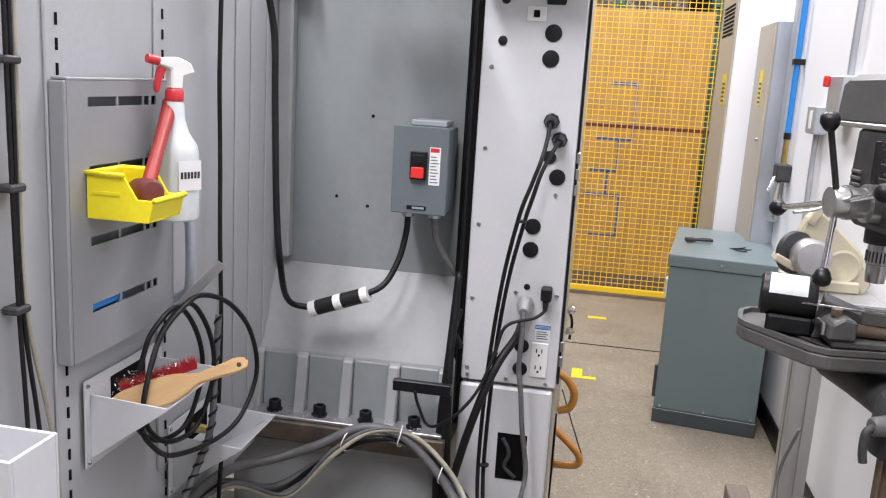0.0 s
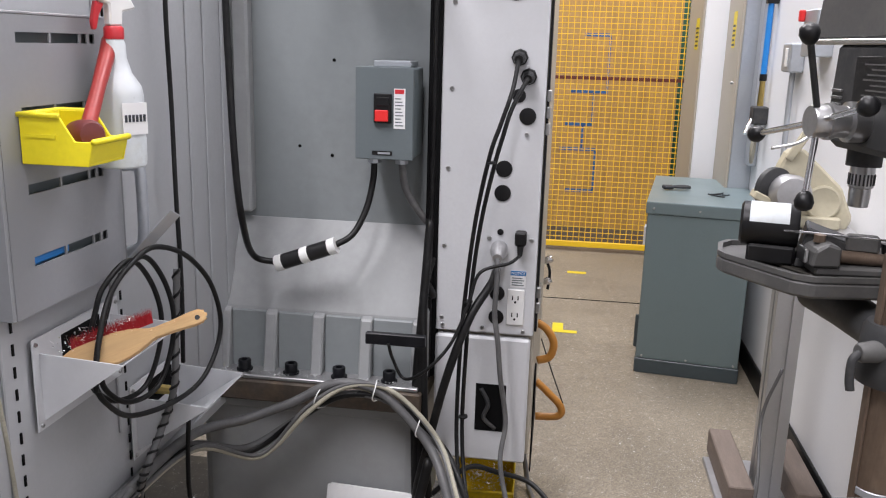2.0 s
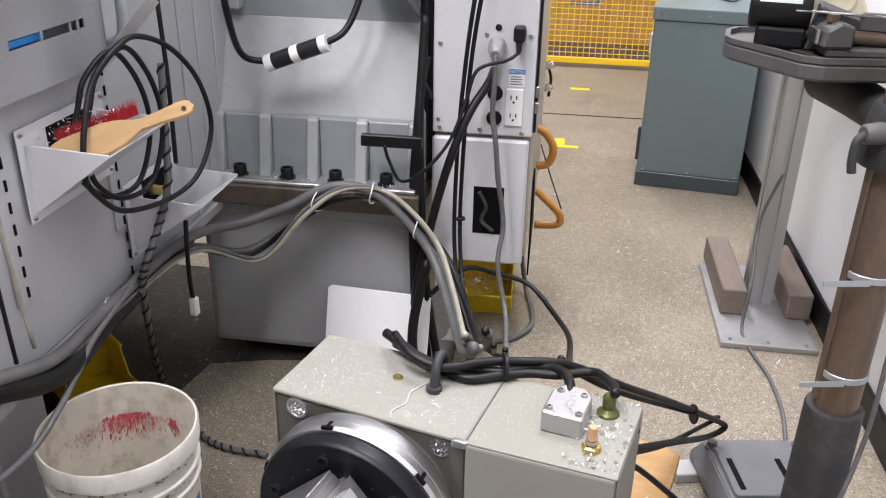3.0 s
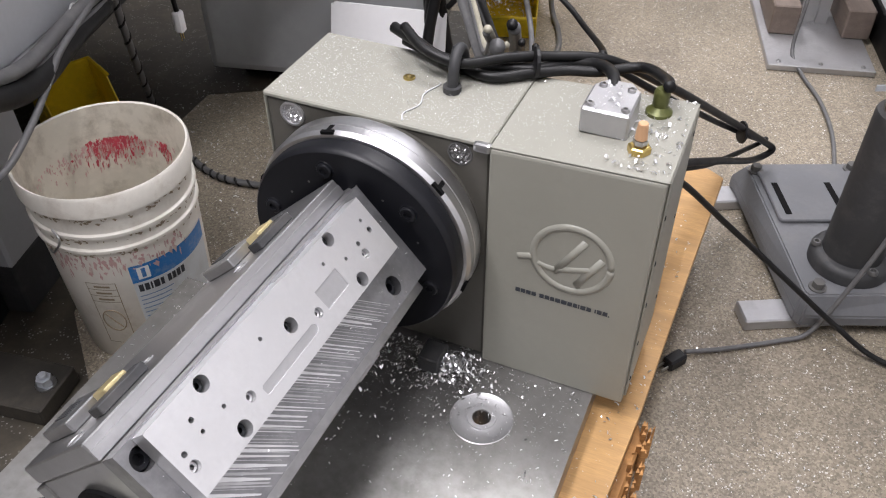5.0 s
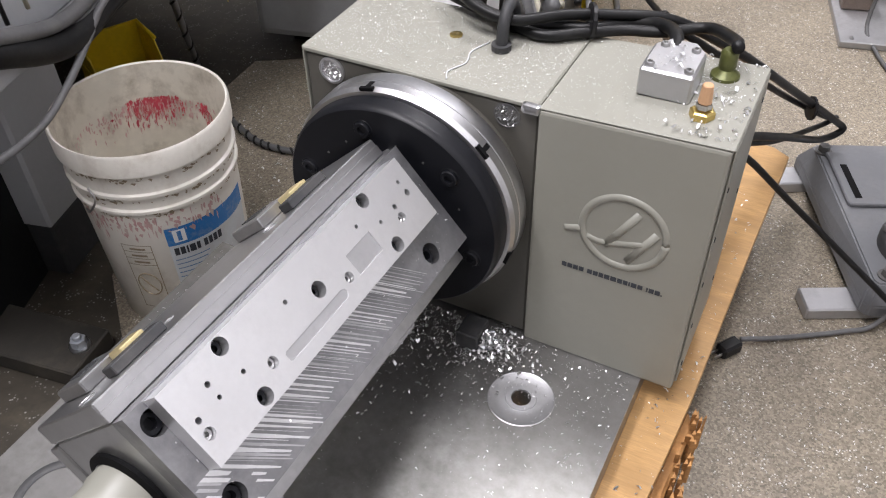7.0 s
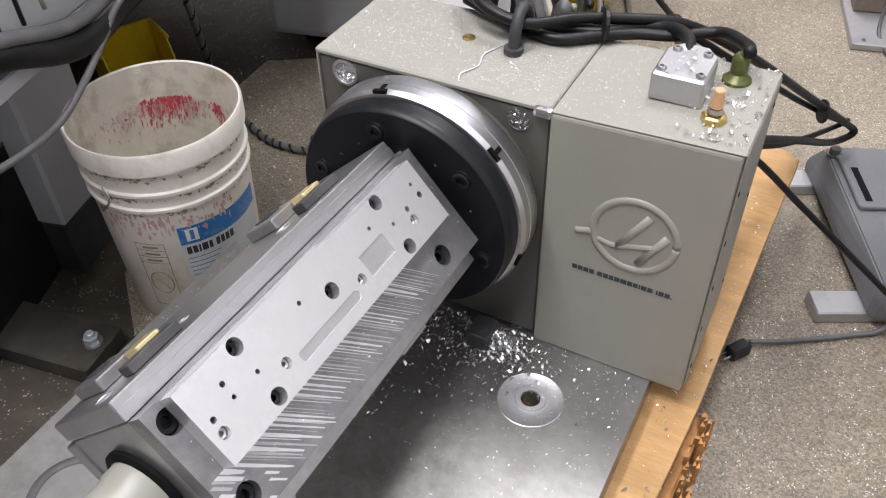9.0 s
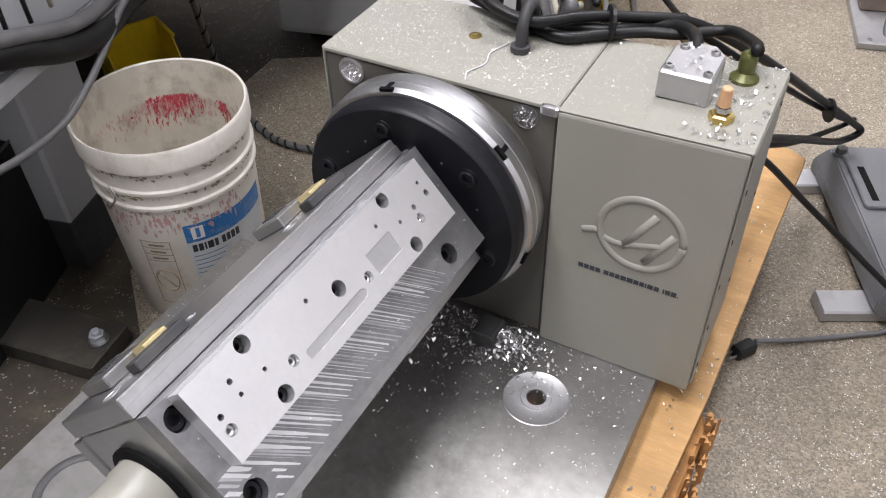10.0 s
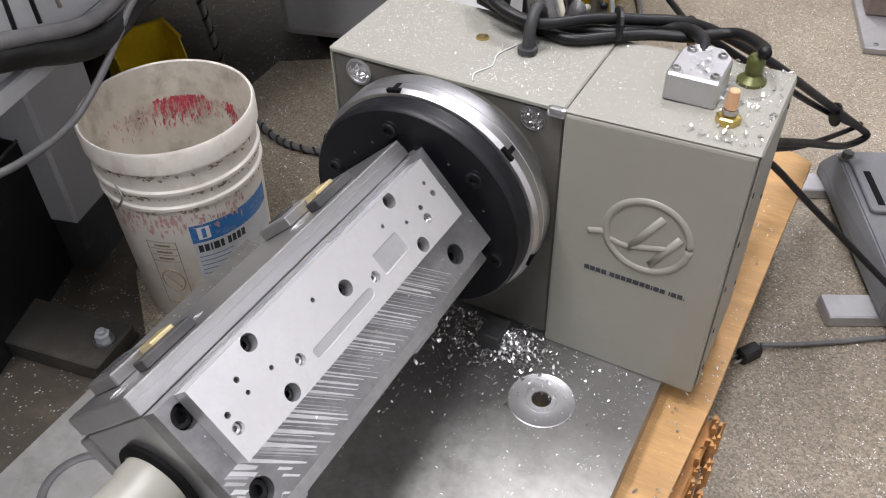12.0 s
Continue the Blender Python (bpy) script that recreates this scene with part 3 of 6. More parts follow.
cable("thin_cable", [(-0.56, 1.83, 2.1), (-0.555, 1.85, 1.78), (-0.55, 1.86, 1.70), (-0.55, 1.90, 1.665), (-0.55, 1.93, 1.70), (-0.555, 1.89, 1.755), (-0.56, 1.872, 1.709)], 0.005, "black_rubber", "black cord looped near the machine top")
cable("power_cable", [(-0.5, 1.72, 2.15), (-0.5, 1.84, 1.85), (-0.5, 1.903, 1.732), (-0.5, 1.97, 1.652), (-0.49, 1.999, 1.545), (-0.485, 1.999, 1.381), (-0.47, 1.981, 1.153), (-0.46, 1.989, 1.007), (-0.482, 2.11, 0.89), (-0.425, 2.14, 0.868)], 0.008, "black_rubber", "thick black power cable hanging in a loop", seg=14)
cable("power_cable", [(-0.29, 2.14, 0.918), (-0.248, 2.17, 0.944), (-0.221, 2.2, 1.004), (-0.209, 2.22, 1.073), (-0.206, 2.22, 1.125)], 0.008, "black_rubber", "thick black cable rising into the switch box", seg=14)
cn = thing("cable_connector", "black cable connector wrapped with white tape", "connector")
a, b = Vector((-0.43, 2.14, 0.866)), Vector((-0.285, 2.14, 0.92))
d = (b - a)
part("sleeve", rod(a, b, 0.02, None, 20, None, 0.003), "black_tape", cn, "", 30)
for t0, t1 in ((-0.03, 0.1), (0.42, 0.56), (0.9, 1.03)):
    part("tape_band", rod(a + d * t0, a + d * t1, 0.0208, None, 20, None, 0.001), "white", cn, "white tape band", 30)
strap_pts = [(-0.5, 1.74, 0.95), (-0.5, 1.721, 0.814), (-0.5, 1.705, 0.712), (-0.52, 1.686, 0.631), (-0.53, 1.633, 0.566), (-0.55, 1.637, 0.51), (-0.6, 1.724, 0.361), (-0.699, 1.903, 0.15), (-0.738, 1.989, 0.012), (-0.66, 1.9, 0.01), (-0.609, 1.848, 0.01), (-0.526, 1.784, 0.01), (-0.461, 1.759, 0.01), (-0.36, 1.75, 0.01)]
rope = thing("ribbed_hose", "black and grey spiral hose trailing onto the floor", "hose")
part("hose", tube(strap_pts, 0.0075, 8, 12), "grey_rubber", rope)
sp = smooth_path(strap_pts, 24)
bm = bmesh.new()
hel = []
for i, p in enumerate(sp):
    t = (sp[min(i + 1, len(sp) - 1)] - sp[max(i - 1, 0)]).normalized()
    u = t.cross(Vector((0.3, 1, 0.2))).normalized()
    v = t.cross(u)
    hel.append(p + 0.0068 * (math.cos(i * 0.8) * u + math.sin(i * 0.8) * v))
part("spiral", tube(hel, 0.0034, 5, 1), "black_rubber", rope, "black spiral winding")

# ---- machine column, seen from behind ----
col = thing("machine_column", "grey painted cast machine column with bolted foot", "machine column")
part("back_face", box((-0.6, 2.33, 0.93), (-0.05, 2.5, 1.9), 0.008), "casting_grey", col)
part("side_rail", box((-0.598, 2.29, 0.96), (-0.555, 2.3295, 1.75), 0.006), "casting_pale", col)
part("rail_cap", box((-0.598, 2.24, 1.69), (-0.505, 2.3293, 1.728), 0.004), "casting_pale", col)
part("apron", prism([(2.215, 0.56), (2.215, 0.72), (2.33, 0.945), (2.5, 0.945), (2.5, 0.56)], -0.605, -0.06, "x", 0.004), "casting_pale", col)
for x0, x1 in ((-0.612, -0.583), (-0.488, -0.457), (-0.361, -0.331), (-0.234, -0.203), (-0.098, -0.066)):
    part("rib", prism([(2.165, 0.556), (2.195, 0.715), (2.2145, 0.722), (2.2145, 0.556)], x0, x1, "x", 0.004), "casting_pale", col)
# pockets take the darker casting grey to paint the shade between the ribs
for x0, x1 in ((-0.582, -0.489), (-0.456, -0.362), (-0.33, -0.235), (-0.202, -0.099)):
    part("pocket", prism([(2.196, 0.559), (2.206, 0.715), (2.2145, 0.717), (2.2145, 0.559)], x0, x1, "x", 0.002), "casting_grey", col, "recessed foot pocket with shade put into its darker grey")
part("foot_pad", box((-0.61, 2.13, 0.556), (-0.07, 2.1955, 0.566), 0.002), "alu_dull", col, "bright worn ledge with chips")
for x in (-0.536, -0.41, -0.282, -0.15):
    bt = part("foot_bolt", lathe([(0.021, 0), (0.021, 0.004), (0.0165, 0.0045), (0.0165, 0.026), (0.015, 0.028), (0.009, 0.028), (0.0085, 0.014), (0, 0.014)], (x, 2.165, 0.5662), (0, 0, 1), 20), "black_oxide", col, "black socket-head bolt", 40)
part("foot_plate", box((-0.62, 2.12, 0.50), (-0.06, 2.5, 0.555), 0.004), "rusty", col, "rusty dark steel foot plate")
part("plinth", box((-0.66, 2.17, 0.05), (-0.085, 2.6, 0.495), 0.02, None, 2), "casting_pale", col)
part("plinth_top_lip", box((-0.66, 2.155, 0.462), (-0.085, 2.1695, 0.495), 0.004), "casting_pale", col)
# hole-black block stands in for the shade in the gap under the plinth
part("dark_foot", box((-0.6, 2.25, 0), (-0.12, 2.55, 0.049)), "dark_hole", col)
for x, z in ((-0.335, 1.702), (-0.139, 1.696), (-0.339, 1.36), (-0.433, 1.137), (-0.345, 1.116)):
    part("tapped_hole", lathe([(0.0045, 0), (0.0045, 0.0012), (0, 0.0012)], (x, 2.3299, z), (0, -1, 0), 12), "dark_hole", col)
hb = thing("hanging_bracket", "pale grey flat bracket with two hanging nuts", "bracket")
part("flat_bar", box((-0.32, 2.0, 1.752), (-0.11, 2.14, 1.765), 0.003), "panel_white", hb)
part("rod", rod((-0.262, 2.05, 1.766), (-0.262, 2.05, 2.0), 0.006), "steel", hb)
for x, y in ((-0.262, 2.05), (-0.17, 2.1)):
    part("nut", rod((x, y, 1.722), (x, y, 1.7515), 0.011, None, 6), "steel", hb)
    part("stud", rod((x, y, 1.705), (x, y, 1.7215), 0.006, None, 10), "black_oxide", hb)

# motor switch box
sw = thing("switch_box", "dark grey motor starter box with red stop button", "switch box")
part("enclosure", box((-0.235, 2.16, 1.137), (-0.1, 2.29, 1.35), 0.003), "switch_grey", sw)
part("cover", box((-0.237, 2.152, 1.135), (-0.098, 2.1598, 1.352), 0.002), "switch_grey", sw)
part("mounting_tab", box((-0.205, 2.2, 1.3505), (-0.115, 2.3, 1.365), 0.002), "zinc", sw, "zinc mounting strap")
part("wall_spacer", box((-0.22, 2.2902, 1.16), (-0.115, 2.3295, 1.33), 0.002), "switch_grey", sw)
part("button_frame", box((-0.191, 2.142, 1.222), (-0.149, 2.1518, 1.291), 0.002), "black_plastic", sw)
part("start_button", box((-0.186, 2.139, 1.262), (-0.154, 2.1418, 1.283), 0.001), "black_plastic", sw)
part("stop_button", box((-0.187, 2.136, 1.226), (-0.155, 2.1418, 1.253), 0.002), "red_switch", sw, "red stop button")
lb = part("warning_label", box((-0.144, 2.1505, 1.21), (-0.117, 2.1518, 1.303)), "carton", sw, "white printed label with red heading")
part("heading_bar", box((-0.142, 2.1498, 1.291), (-0.12, 2.1504, 1.301)), "red_plastic", lb)
for i in range(9):
    part("text_bar", box((-0.141, 2.1498, 1.216 + i * 0.0078), (-0.121 - 0.003 * (i % 3), 2.1504, 1.2185 + i * 0.0078)), "switch_grey", lb)
np_ = part("name_plate", box((-0.196, 2.1505, 1.146), (-0.147, 2.1518, 1.156)), "black_plastic", sw)
part("text_bar", box((-0.182, 2.1498, 1.1485), (-0.152, 2.1504, 1.1535)), "zinc", np_)
for x, m_ in ((-0.206, "black_rubber"), (-0.137, "grey_rubber")):
    part("cable_gland", rod((x, 2.22, 1.118), (x, 2.22, 1.1368), 0.016, None, 8), "zinc", sw)
cable("flexible_conduit", [(-0.137, 2.22, 1.125), (-0.128, 2.22, 1.063), (-0.099, 2.24, 1.003), (-0.06, 2.27, 0.95), (-0.03, 2.33, 0.93)], 0.0095, "grey_rubber", "grey flexible conduit leaving the switch box", "conduit", seg=14)

# rear electrical panel
pan = thing("electrical_panel", "pale grey machine rear panel with round black plugs", "electrical panel")
part("face", box((-0.045, 2.24, 0.69), (0.206, 2.262, 1.738), 0.003), "panel_white", pan)
part("carcass", box((-0.03, 2.2625, 0.35), (0.208, 3.0, 2.2), 0.004), "tan_paint", pan)
part("lower_box", box((-0.045, 2.235, 0.335), (0.2, 2.262, 0.68), 0.006), "panel_white", pan)
part("header", box((-0.06, 2.12, 1.775), (0.235, 2.5, 2.2), 0.006), "panel_white", pan)
part("header_beam", box((-0.62, 2.275, 1.77), (-0.0605, 2.329, 1.9), 0.006), "panel_white", pan)
part("header_lip", box((-0.06, 2.1, 1.742), (0.237, 2.24, 1.7745), 0.004), "panel_white", pan)
part("door_edge", box((0.2085, 2.25, 0.7), (0.214, 2.285, 1.74), 0.001), "black_plastic", pan)
for z in (0.75, 0.79, 1.2, 1.24, 1.28, 1.7):
    part("hinge", box((0.2085, 2.245, z), (0.219, 2.3, z + 0.028), 0.002), "steel", pan)
for x, z, r in ((0.007, 1.667, 0.0115), (0.005, 1.569, 0.0115), (0.127, 1.592, 0.021), (0.125, 1.531, 0.021), (0.142, 1.292, 0.0165), (0.165, 1.244, 0.0205),
                (0.114, 1.115, 0.0205), (0.113, 1.055, 0.0205), (0.112, 0.957, 0.008), (0.11, 0.798, 0.0195), (0.11, 0.735, 0.0195)):
    part("hole_plug", lathe([(r, 0), (r * 0.97, 0.003), (r * 0.6, 0.0042), (0, 0.0045)], (x, 2.2398, z), (0, -1, 0), 28), "black_plastic", pan, smooth=50)
for x, z in ((0.03, 1.79), (0.17, 1.79)):
    part("hole_plug", lathe([(0.017, 0), (0.0165, 0.003), (0, 0.0045)], (x, 2.1195, z + 0.01), (0, -1, 0), 24), "black_plastic", pan)
for z in (1.689, 1.665):
    part("data_port", prism([(0.107, z - 0.007), (0.151, z - 0.007), (0.154, z + 0.007), (0.104, z + 0.007)], 2.236, 2.2399, "y", 0.001), "black_plastic", pan)
pt = part("network_plate", box((0.06, 2.2365, 1.618), (0.106, 2.2399, 1.652), 0.001), "white", pan)
part("jack", box((0.076, 2.235, 1.627), (0.091, 2.2364, 1.644)), "dark_hole", pt)
for x, z in ((-0.012, 1.705), (-0.018, 1.505), (-0.02, 1.304), (-0.024, 1.11), (-0.028, 0.914), (-0.03, 0.725), (-0.027, 0.704), (0.075, 0.704), (0.18, 0.7), (0.165, 1.2), (0.085, 0.94), (0.19, 0.94)):
    screw(pan, (x, 2.2398, z), (0, -1, 0), 0.0055, 0.004, "steel")
nl = part("notice_label", box((0.142, 2.2385, 0.817), (0.181, 2.2399, 0.86)), "carton", pan, "white label with a blue heading")
part("heading_bar", box((0.142, 2.2378, 0.848), (0.181, 2.2384, 0.86)), "blue_label", nl)
for i in range(4):
    part("text_bar", box((0.146, 2.2378, 0.822 + i * 0.006), (0.176 - 0.004 * (i % 2), 2.2384, 0.8245 + i * 0.006)), "switch_grey", nl)
tx = bpy.data.curves.new("notice_text", "FONT")
tx.body, tx.size, tx.extrude, tx.align_x = "NOTICE", 0.0095, 0.0002, "CENTER"
tx.materials.append(M["white"])
to = new("notice_text", tx)
to.parent = nl
to.matrix_local = Matrix.Translation((0.1615, 2.2372, 0.8508)) @ pose(0, 0, 0, 90, 0, 0)
ot = part("outlet", box((0.136, 2.234, 0.718), (0.18, 2.2399, 0.812), 0.002), "white", pan, "white double power outlet")
for z in (0.745, 0.79):
    for x in (0.15, 0.164):
        part("slot", box((x - 0.0014, 2.2332, z - 0.005), (x + 0.0014, 2.2339, z + 0.006)), "dark_hole", ot)
    part("slot", rod((0.157, 2.2339, z - 0.011), (0.157, 2.2332, z - 0.011), 0.003, None, 10), "dark_hole", ot)
part("cutout", box((0.066, 2.2335, 0.422), (0.145, 2.2349, 0.553), 0.0005), "dark_hole", pan, "dark oblong cut-out")
part("cutout_hose", tube([(0.08, 2.232, 0.54), (0.1, 2.229, 0.5), (0.09, 2.23, 0.46), (0.12, 2.232, 0.43)], 0.006, 8), "drill_dark", pan)
for x, z, s in ((0.14, 1.382, 1), (0.163, 1.338, 1)):
    pg = part("plug", lathe([(0.02, 0), (0.02, 0.008), (0.016, 0.012), (0.014, 0.03), (0.011, 0.04)], (x, 2.2398, z), (0, -1, -0.15), 8), "black_plastic", pan)
part("plug", lathe([(0.0215, 0), (0.0215, 0.02), (0.017, 0.035), (0.012, 0.055)], (0.111, 2.2398, 0.915), (0, -1, -0.25), 20), "alu_dull", pan, "grey round power plug", 40)
part("plug", box((0.15, 2.205, 0.93), (0.178, 2.2399, 0.965), 0.004), "black_plastic", pan, "black moulded plug")
part("plug", rod((0.164, 2.22, 0.932), (0.164, 2.21, 0.905), 0.009, 0.006, 10), "black_plastic", pan)
bk = solid("cable_bracket", box((-0.2, 2.11, 0.683), (-0.05, 2.128, 0.712), 0.002), "black_oxide", "dark steel bracket holding cables beside the panel", "bracket")
# black strip set in front to paint the dark gap between column and panel
seal = thing("gap_shade_strip", "black strip standing in for the shaded gap between column and panel", "seal")
part("strip", box((-0.077, 2.235, 0.56), (-0.0465, 2.3, 1.772), 0.004), "dark_hole", seal)
part("lip", rod((-0.062, 2.2352, 0.56), (-0.062, 2.2352, 1.772), 0.006, None, 10), "black_rubber", seal, "rounded black edge of the gap strip")

# leads at the panel
cable("machine_cable", [(0.14, 2.2, 1.376), (0.132, 2.15, 1.307), (0.109, 2.13, 1.228), (0.089, 2.13, 1.163), (0.062, 2.14, 1.021), (0.044, 2.15, 0.863), (0.033, 2.15, 0.7), (0.03, 2.14, 0.482), (0.048, 2.08, 0.354), (0.083, 1.95, 0.332), (0.145, 1.75, 0.379), (0.19, 1.5, 0.52), (0.2, 1.39, 0.6)], 0.0052, "black_rubber", "black machine cable running down the pale panel")
cable("machine_cable", [(0.163, 2.2, 1.335), (0.133, 2.15, 1.267), (0.115, 2.135, 1.2), (0.1, 2.135, 1.14), (0.074, 2.145, 1.01), (0.056, 2.155, 0.863), (0.047, 2.155, 0.7), (0.043, 2.15, 0.482), (0.062, 2.085, 0.35), (0.1, 1.95, 0.33), (0.16, 1.75, 0.37), (0.21, 1.5, 0.51), (0.22, 1.38, 0.6)], 0.0052, "black_rubber", "black machine cable running down the pale panel")
for (x, y, z) in ((0.086, 2.13, 1.146), (0.04, 2.15, 0.8), (0.039, 2.142, 0.5)):
    solid("cable_tie", lathe([(0.011, 0), (0.012, 0.001), (0.012, 0.005), (0.011, 0.006)], (x + 0.006, y + 0.003, z), (0.1, 0, -1), 12), "black_plastic", "black cable tie round the machine cables", "cable tie", group="cable ties")
cable("grey_lead", [(0.111, 2.19, 0.9), (0.114, 2.17, 0.849), (0.112, 2.17, 0.763), (0.123, 2.17, 0.69), (0.132, 2.18, 0.596), (0.15, 2.19, 0.471), (0.143, 2.16, 0.372), (0.174, 2.1, 0.258), (0.2, 1.8, 0.3), (0.23, 1.5, 0.5)], 0.0065, "grey_rubber", "grey mains lead from the round plug")
cable("black_lead", [(0.164, 2.21, 0.905), (0.14, 2.17, 0.895), (0.074, 2.15, 0.873), (0.051, 2.13, 0.8), (0.017, 2.1, 0.709), (-0.04, 2.08, 0.64), (-0.1, 2.11, 0.60), (-0.13, 2.11, 0.65), (-0.14, 2.105, 0.69)], 0.0042, "black_rubber", "thin black lead from the moulded plug")
cable("thick_cable", [(0.105, 2.235, 0.855), (0.098, 2.19, 0.835), (0.061, 2.14, 0.776), (0.027, 2.11, 0.686), (-0.005, 2.1, 0.571), (-0.032, 2.1, 0.448), (-0.065, 2.12, 0.291), (-0.07, 2.13, 0.15), (-0.03, 2.12, 0.03), (0.05, 2.05, 0.02)], 0.0105, "black_rubber", "thick black cable rising into the panel", seg=14)
for k in range(3):
    cable("panel_hose", [(-0.065 + 0.006 * k, 2.24, 0.98 - 0.1 * k), (-0.07, 2.2, 0.8), (-0.078 + 0.01 * k, 2.15, 0.55), (-0.07 + 0.016 * k, 2.13, 0.3), (-0.06 + 0.03 * k, 2.13, 0.05)], 0.011, "black_rubber", "black hose down the gap beside the panel", group="panel hoses")

# loom of cables from the side panel over to the pallet
base = [(-0.72, 0.95, 0.6), (-0.63, 1.1, 0.58), (-0.585, 1.21, 0.55), (-0.575, 1.36, 0.5), (-0.565, 1.536, 0.51), (-0.56, 1.876, 0.49), (-0.467, 2.02, 0.464), (-0.361, 2.06, 0.509), (-0.262, 2.08, 0.568), (-0.162, 2.08, 0.575), (-0.078, 2.08, 0.522), (0.003, 2.06, 0.438), (0.062, 1.95, 0.376), (0.12, 1.75, 0.38), (0.16, 1.52, 0.52), (0.17, 1.39, 0.61)]
rnd = random.Random(8)
for k, (rr, mt, lab) in enumerate(((0.012, "grey_rubber", "thick grey cable"), (0.009, "grey_rubber", "grey cable"), (0.006, "beige_rubber", "beige cable"), (0.006, "beige_rubber", "beige cable"), (0.008, "black_rubber", "black cable"), (0.005, "grey_rubber", "thin grey cable"), (0.005, "beige_rubber", "thin beige cable"))):
    ang = k * 2.2
    pts = []
    for i, p in enumerate(base):
        s = (0.02 if i > 4 else 0.012) + (0.012 if 5 < i < 8 else 0) * rnd.uniform(0.3, 1.2)
        pts.append((p[0] + s * math.cos(ang + 0.3 * i), p[1] + s * 0.4 * math.sin(ang), p[2] + s * math.sin(ang + 0.3 * i) - (0.03 * (k % 3) if i == 6 else 0)))
    cable("loom_cable", pts, rr, mt, lab + " in the loom draped across the machine foot", group="cable loom")
for i, p in enumerate(((-0.566, 1.53, 0.508), (-0.3, 2.072, 0.546), (-0.162, 2.08, 0.575), (-0.05, 2.08, 0.49))):
    solid("cable_tie", tube([(0.026 * math.cos(a_ * 0.5236), 0.004 * math.sin(a_), 0.026 * math.sin(a_ * 0.5236)) for a_ in range(13)], 0.0017, 6, 2), "white", "white cable tie round the grey loom", "cable tie", Matrix.Translation(p) @ pose(0, 0, 0, 0, 0, (90, 60, 80, 100)[i] if i == 0 else (0, 60, 80, 70)[i]), group="loom ties")
cable("black_loom", [(-0.7, 1.0, 0.585), (-0.61, 1.12, 0.56), (-0.58, 1.222, 0.528), (-0.57, 1.29, 0.497), (-0.565, 1.35, 0.478), (-0.565, 1.41, 0.477), (-0.565, 1.5, 0.49), (-0.565, 1.62, 0.495)], 0.021, "black_rubber", "fat black cable bundle under the side panel", seg=14)
cable("beige_hose", [(-0.55, 1.6, 0.53), (-0.55, 1.45, 0.5), (-0.55, 1.39, 0.471), (-0.55, 1.302, 0.432), (-0.55, 1.214, 0.413), (-0.56, 1.087, 0.425), (-0.6, 0.95, 0.46)], 0.006, "grey_rubber", "dull grey hose slanting under the machine", "hose")
pt = thing("hanging_plug", "black cord ending in a clear mains plug", "plug")
part("cord", tube([(-0.53, 1.821, 0.58), (-0.53, 1.811, 0.509), (-0.53, 1.807, 0.44), (-0.53, 1.812, 0.39)], 0.0055, 8), "black_rubber", pt)
part("plug_body", box((-0.54, 1.803, 0.345), (-0.52, 1.823, 0.392), 0.004), "carton", pt, "milky plug body")
for y in (1.807, 1.817):
    part("prong", box((-0.531, y, 0.328), (-0.529, y + 0.002, 0.3448)), "brass", pt)

# left edge: clipped cables on the frame and a white tray
for k in range(3):
    cable("clipped_cable", [(-0.6 + 0.02, 1.218 + 0.012 * k, 1.9), (-0.58, 1.218 + 0.01 * k, 1.4), (-0.58, 1.222 + 0.008 * k, 1.1), (-0.575, 1.225 + 0.03 * k, 0.85), (-0.58, 1.22 + 0.05 * k, 0.55)], 0.0036, ("black_rubber", "black_rubber", "beige_rubber")[k], ("black cable", "black cable", "beige cable")[k] + " clipped to the machine frame", group="clipped cables")
for z in (1.46, 1.275, 1.09):
    solid("cable_clip", box((-0.5985, 1.205, z - 0.006), (-0.57, 1.24, z + 0.006), 0.003), "drill_dark", "dark plastic clip holding cables to the frame", "cable clip", group="cable clips")
wt = thing("white_tray", "white painted metal tray at the machine frame", "tray")
for lo, hi in (((-0.47, 0.93, 0.9), (-0.378, 0.935, 1.005)), ((-0.47, 1.015, 0.9), (-0.378, 1.02, 1.005)), ((-0.383, 0.9355, 0.9), (-0.378, 1.0145, 1.005)), ((-0.598, 0.93, 0.885), (-0.378, 1.02, 0.8995))):
    part("wall", box(lo, hi, 0.001), "panel_white", wt)
part("arm", box((-0.599, 0.95, 0.86), (-0.45, 1.0, 0.8845), 0.002), "panel_white", wt)

# ---- rotary unit on its pallet ----
ROT = pose(-0.109, 1.206, 0, 0, 0, -14)
UC, ZC = 0.154, 0.459
rot = thing("rotary_table", "beige-grey rotary indexer with black faceplate on a steel base", "rotary table", ROT)
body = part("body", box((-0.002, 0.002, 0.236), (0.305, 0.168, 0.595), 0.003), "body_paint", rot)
part("body_cover", box((-0.0045, -0.001, 0.5955), (0.305, 0.171, 0.603), 0.002), "cover_paint", rot)
part("body_side", box((-0.0042, 0.0, 0.236), (-0.0022, 0.17, 0.5952), 0.0005), "cover_paint", rot)
cover = part("cover", box((0.3062, -0.005, 0.2325), (0.512, 0.171, 0.599), 0.004, None, 2), "cover_paint", rot)
lid_ = part("cover_lid", box((0.3062, -0.003, 0.5993), (0.514, 0.172, 0.602), 0.001), "cover_paint", rot)
side_ = part("cover_side", box((0.5124, 0.004, 0.24), (0.515, 0.171, 0.597), 0.001), "cover_paint", rot)
for ob in (cover, lid_, side_):
    for v in ob.data.vertices:
        v.co.z += 0.038 * (v.co.x - 0.306) * (v.co.z - 0.2355) / 0.3645
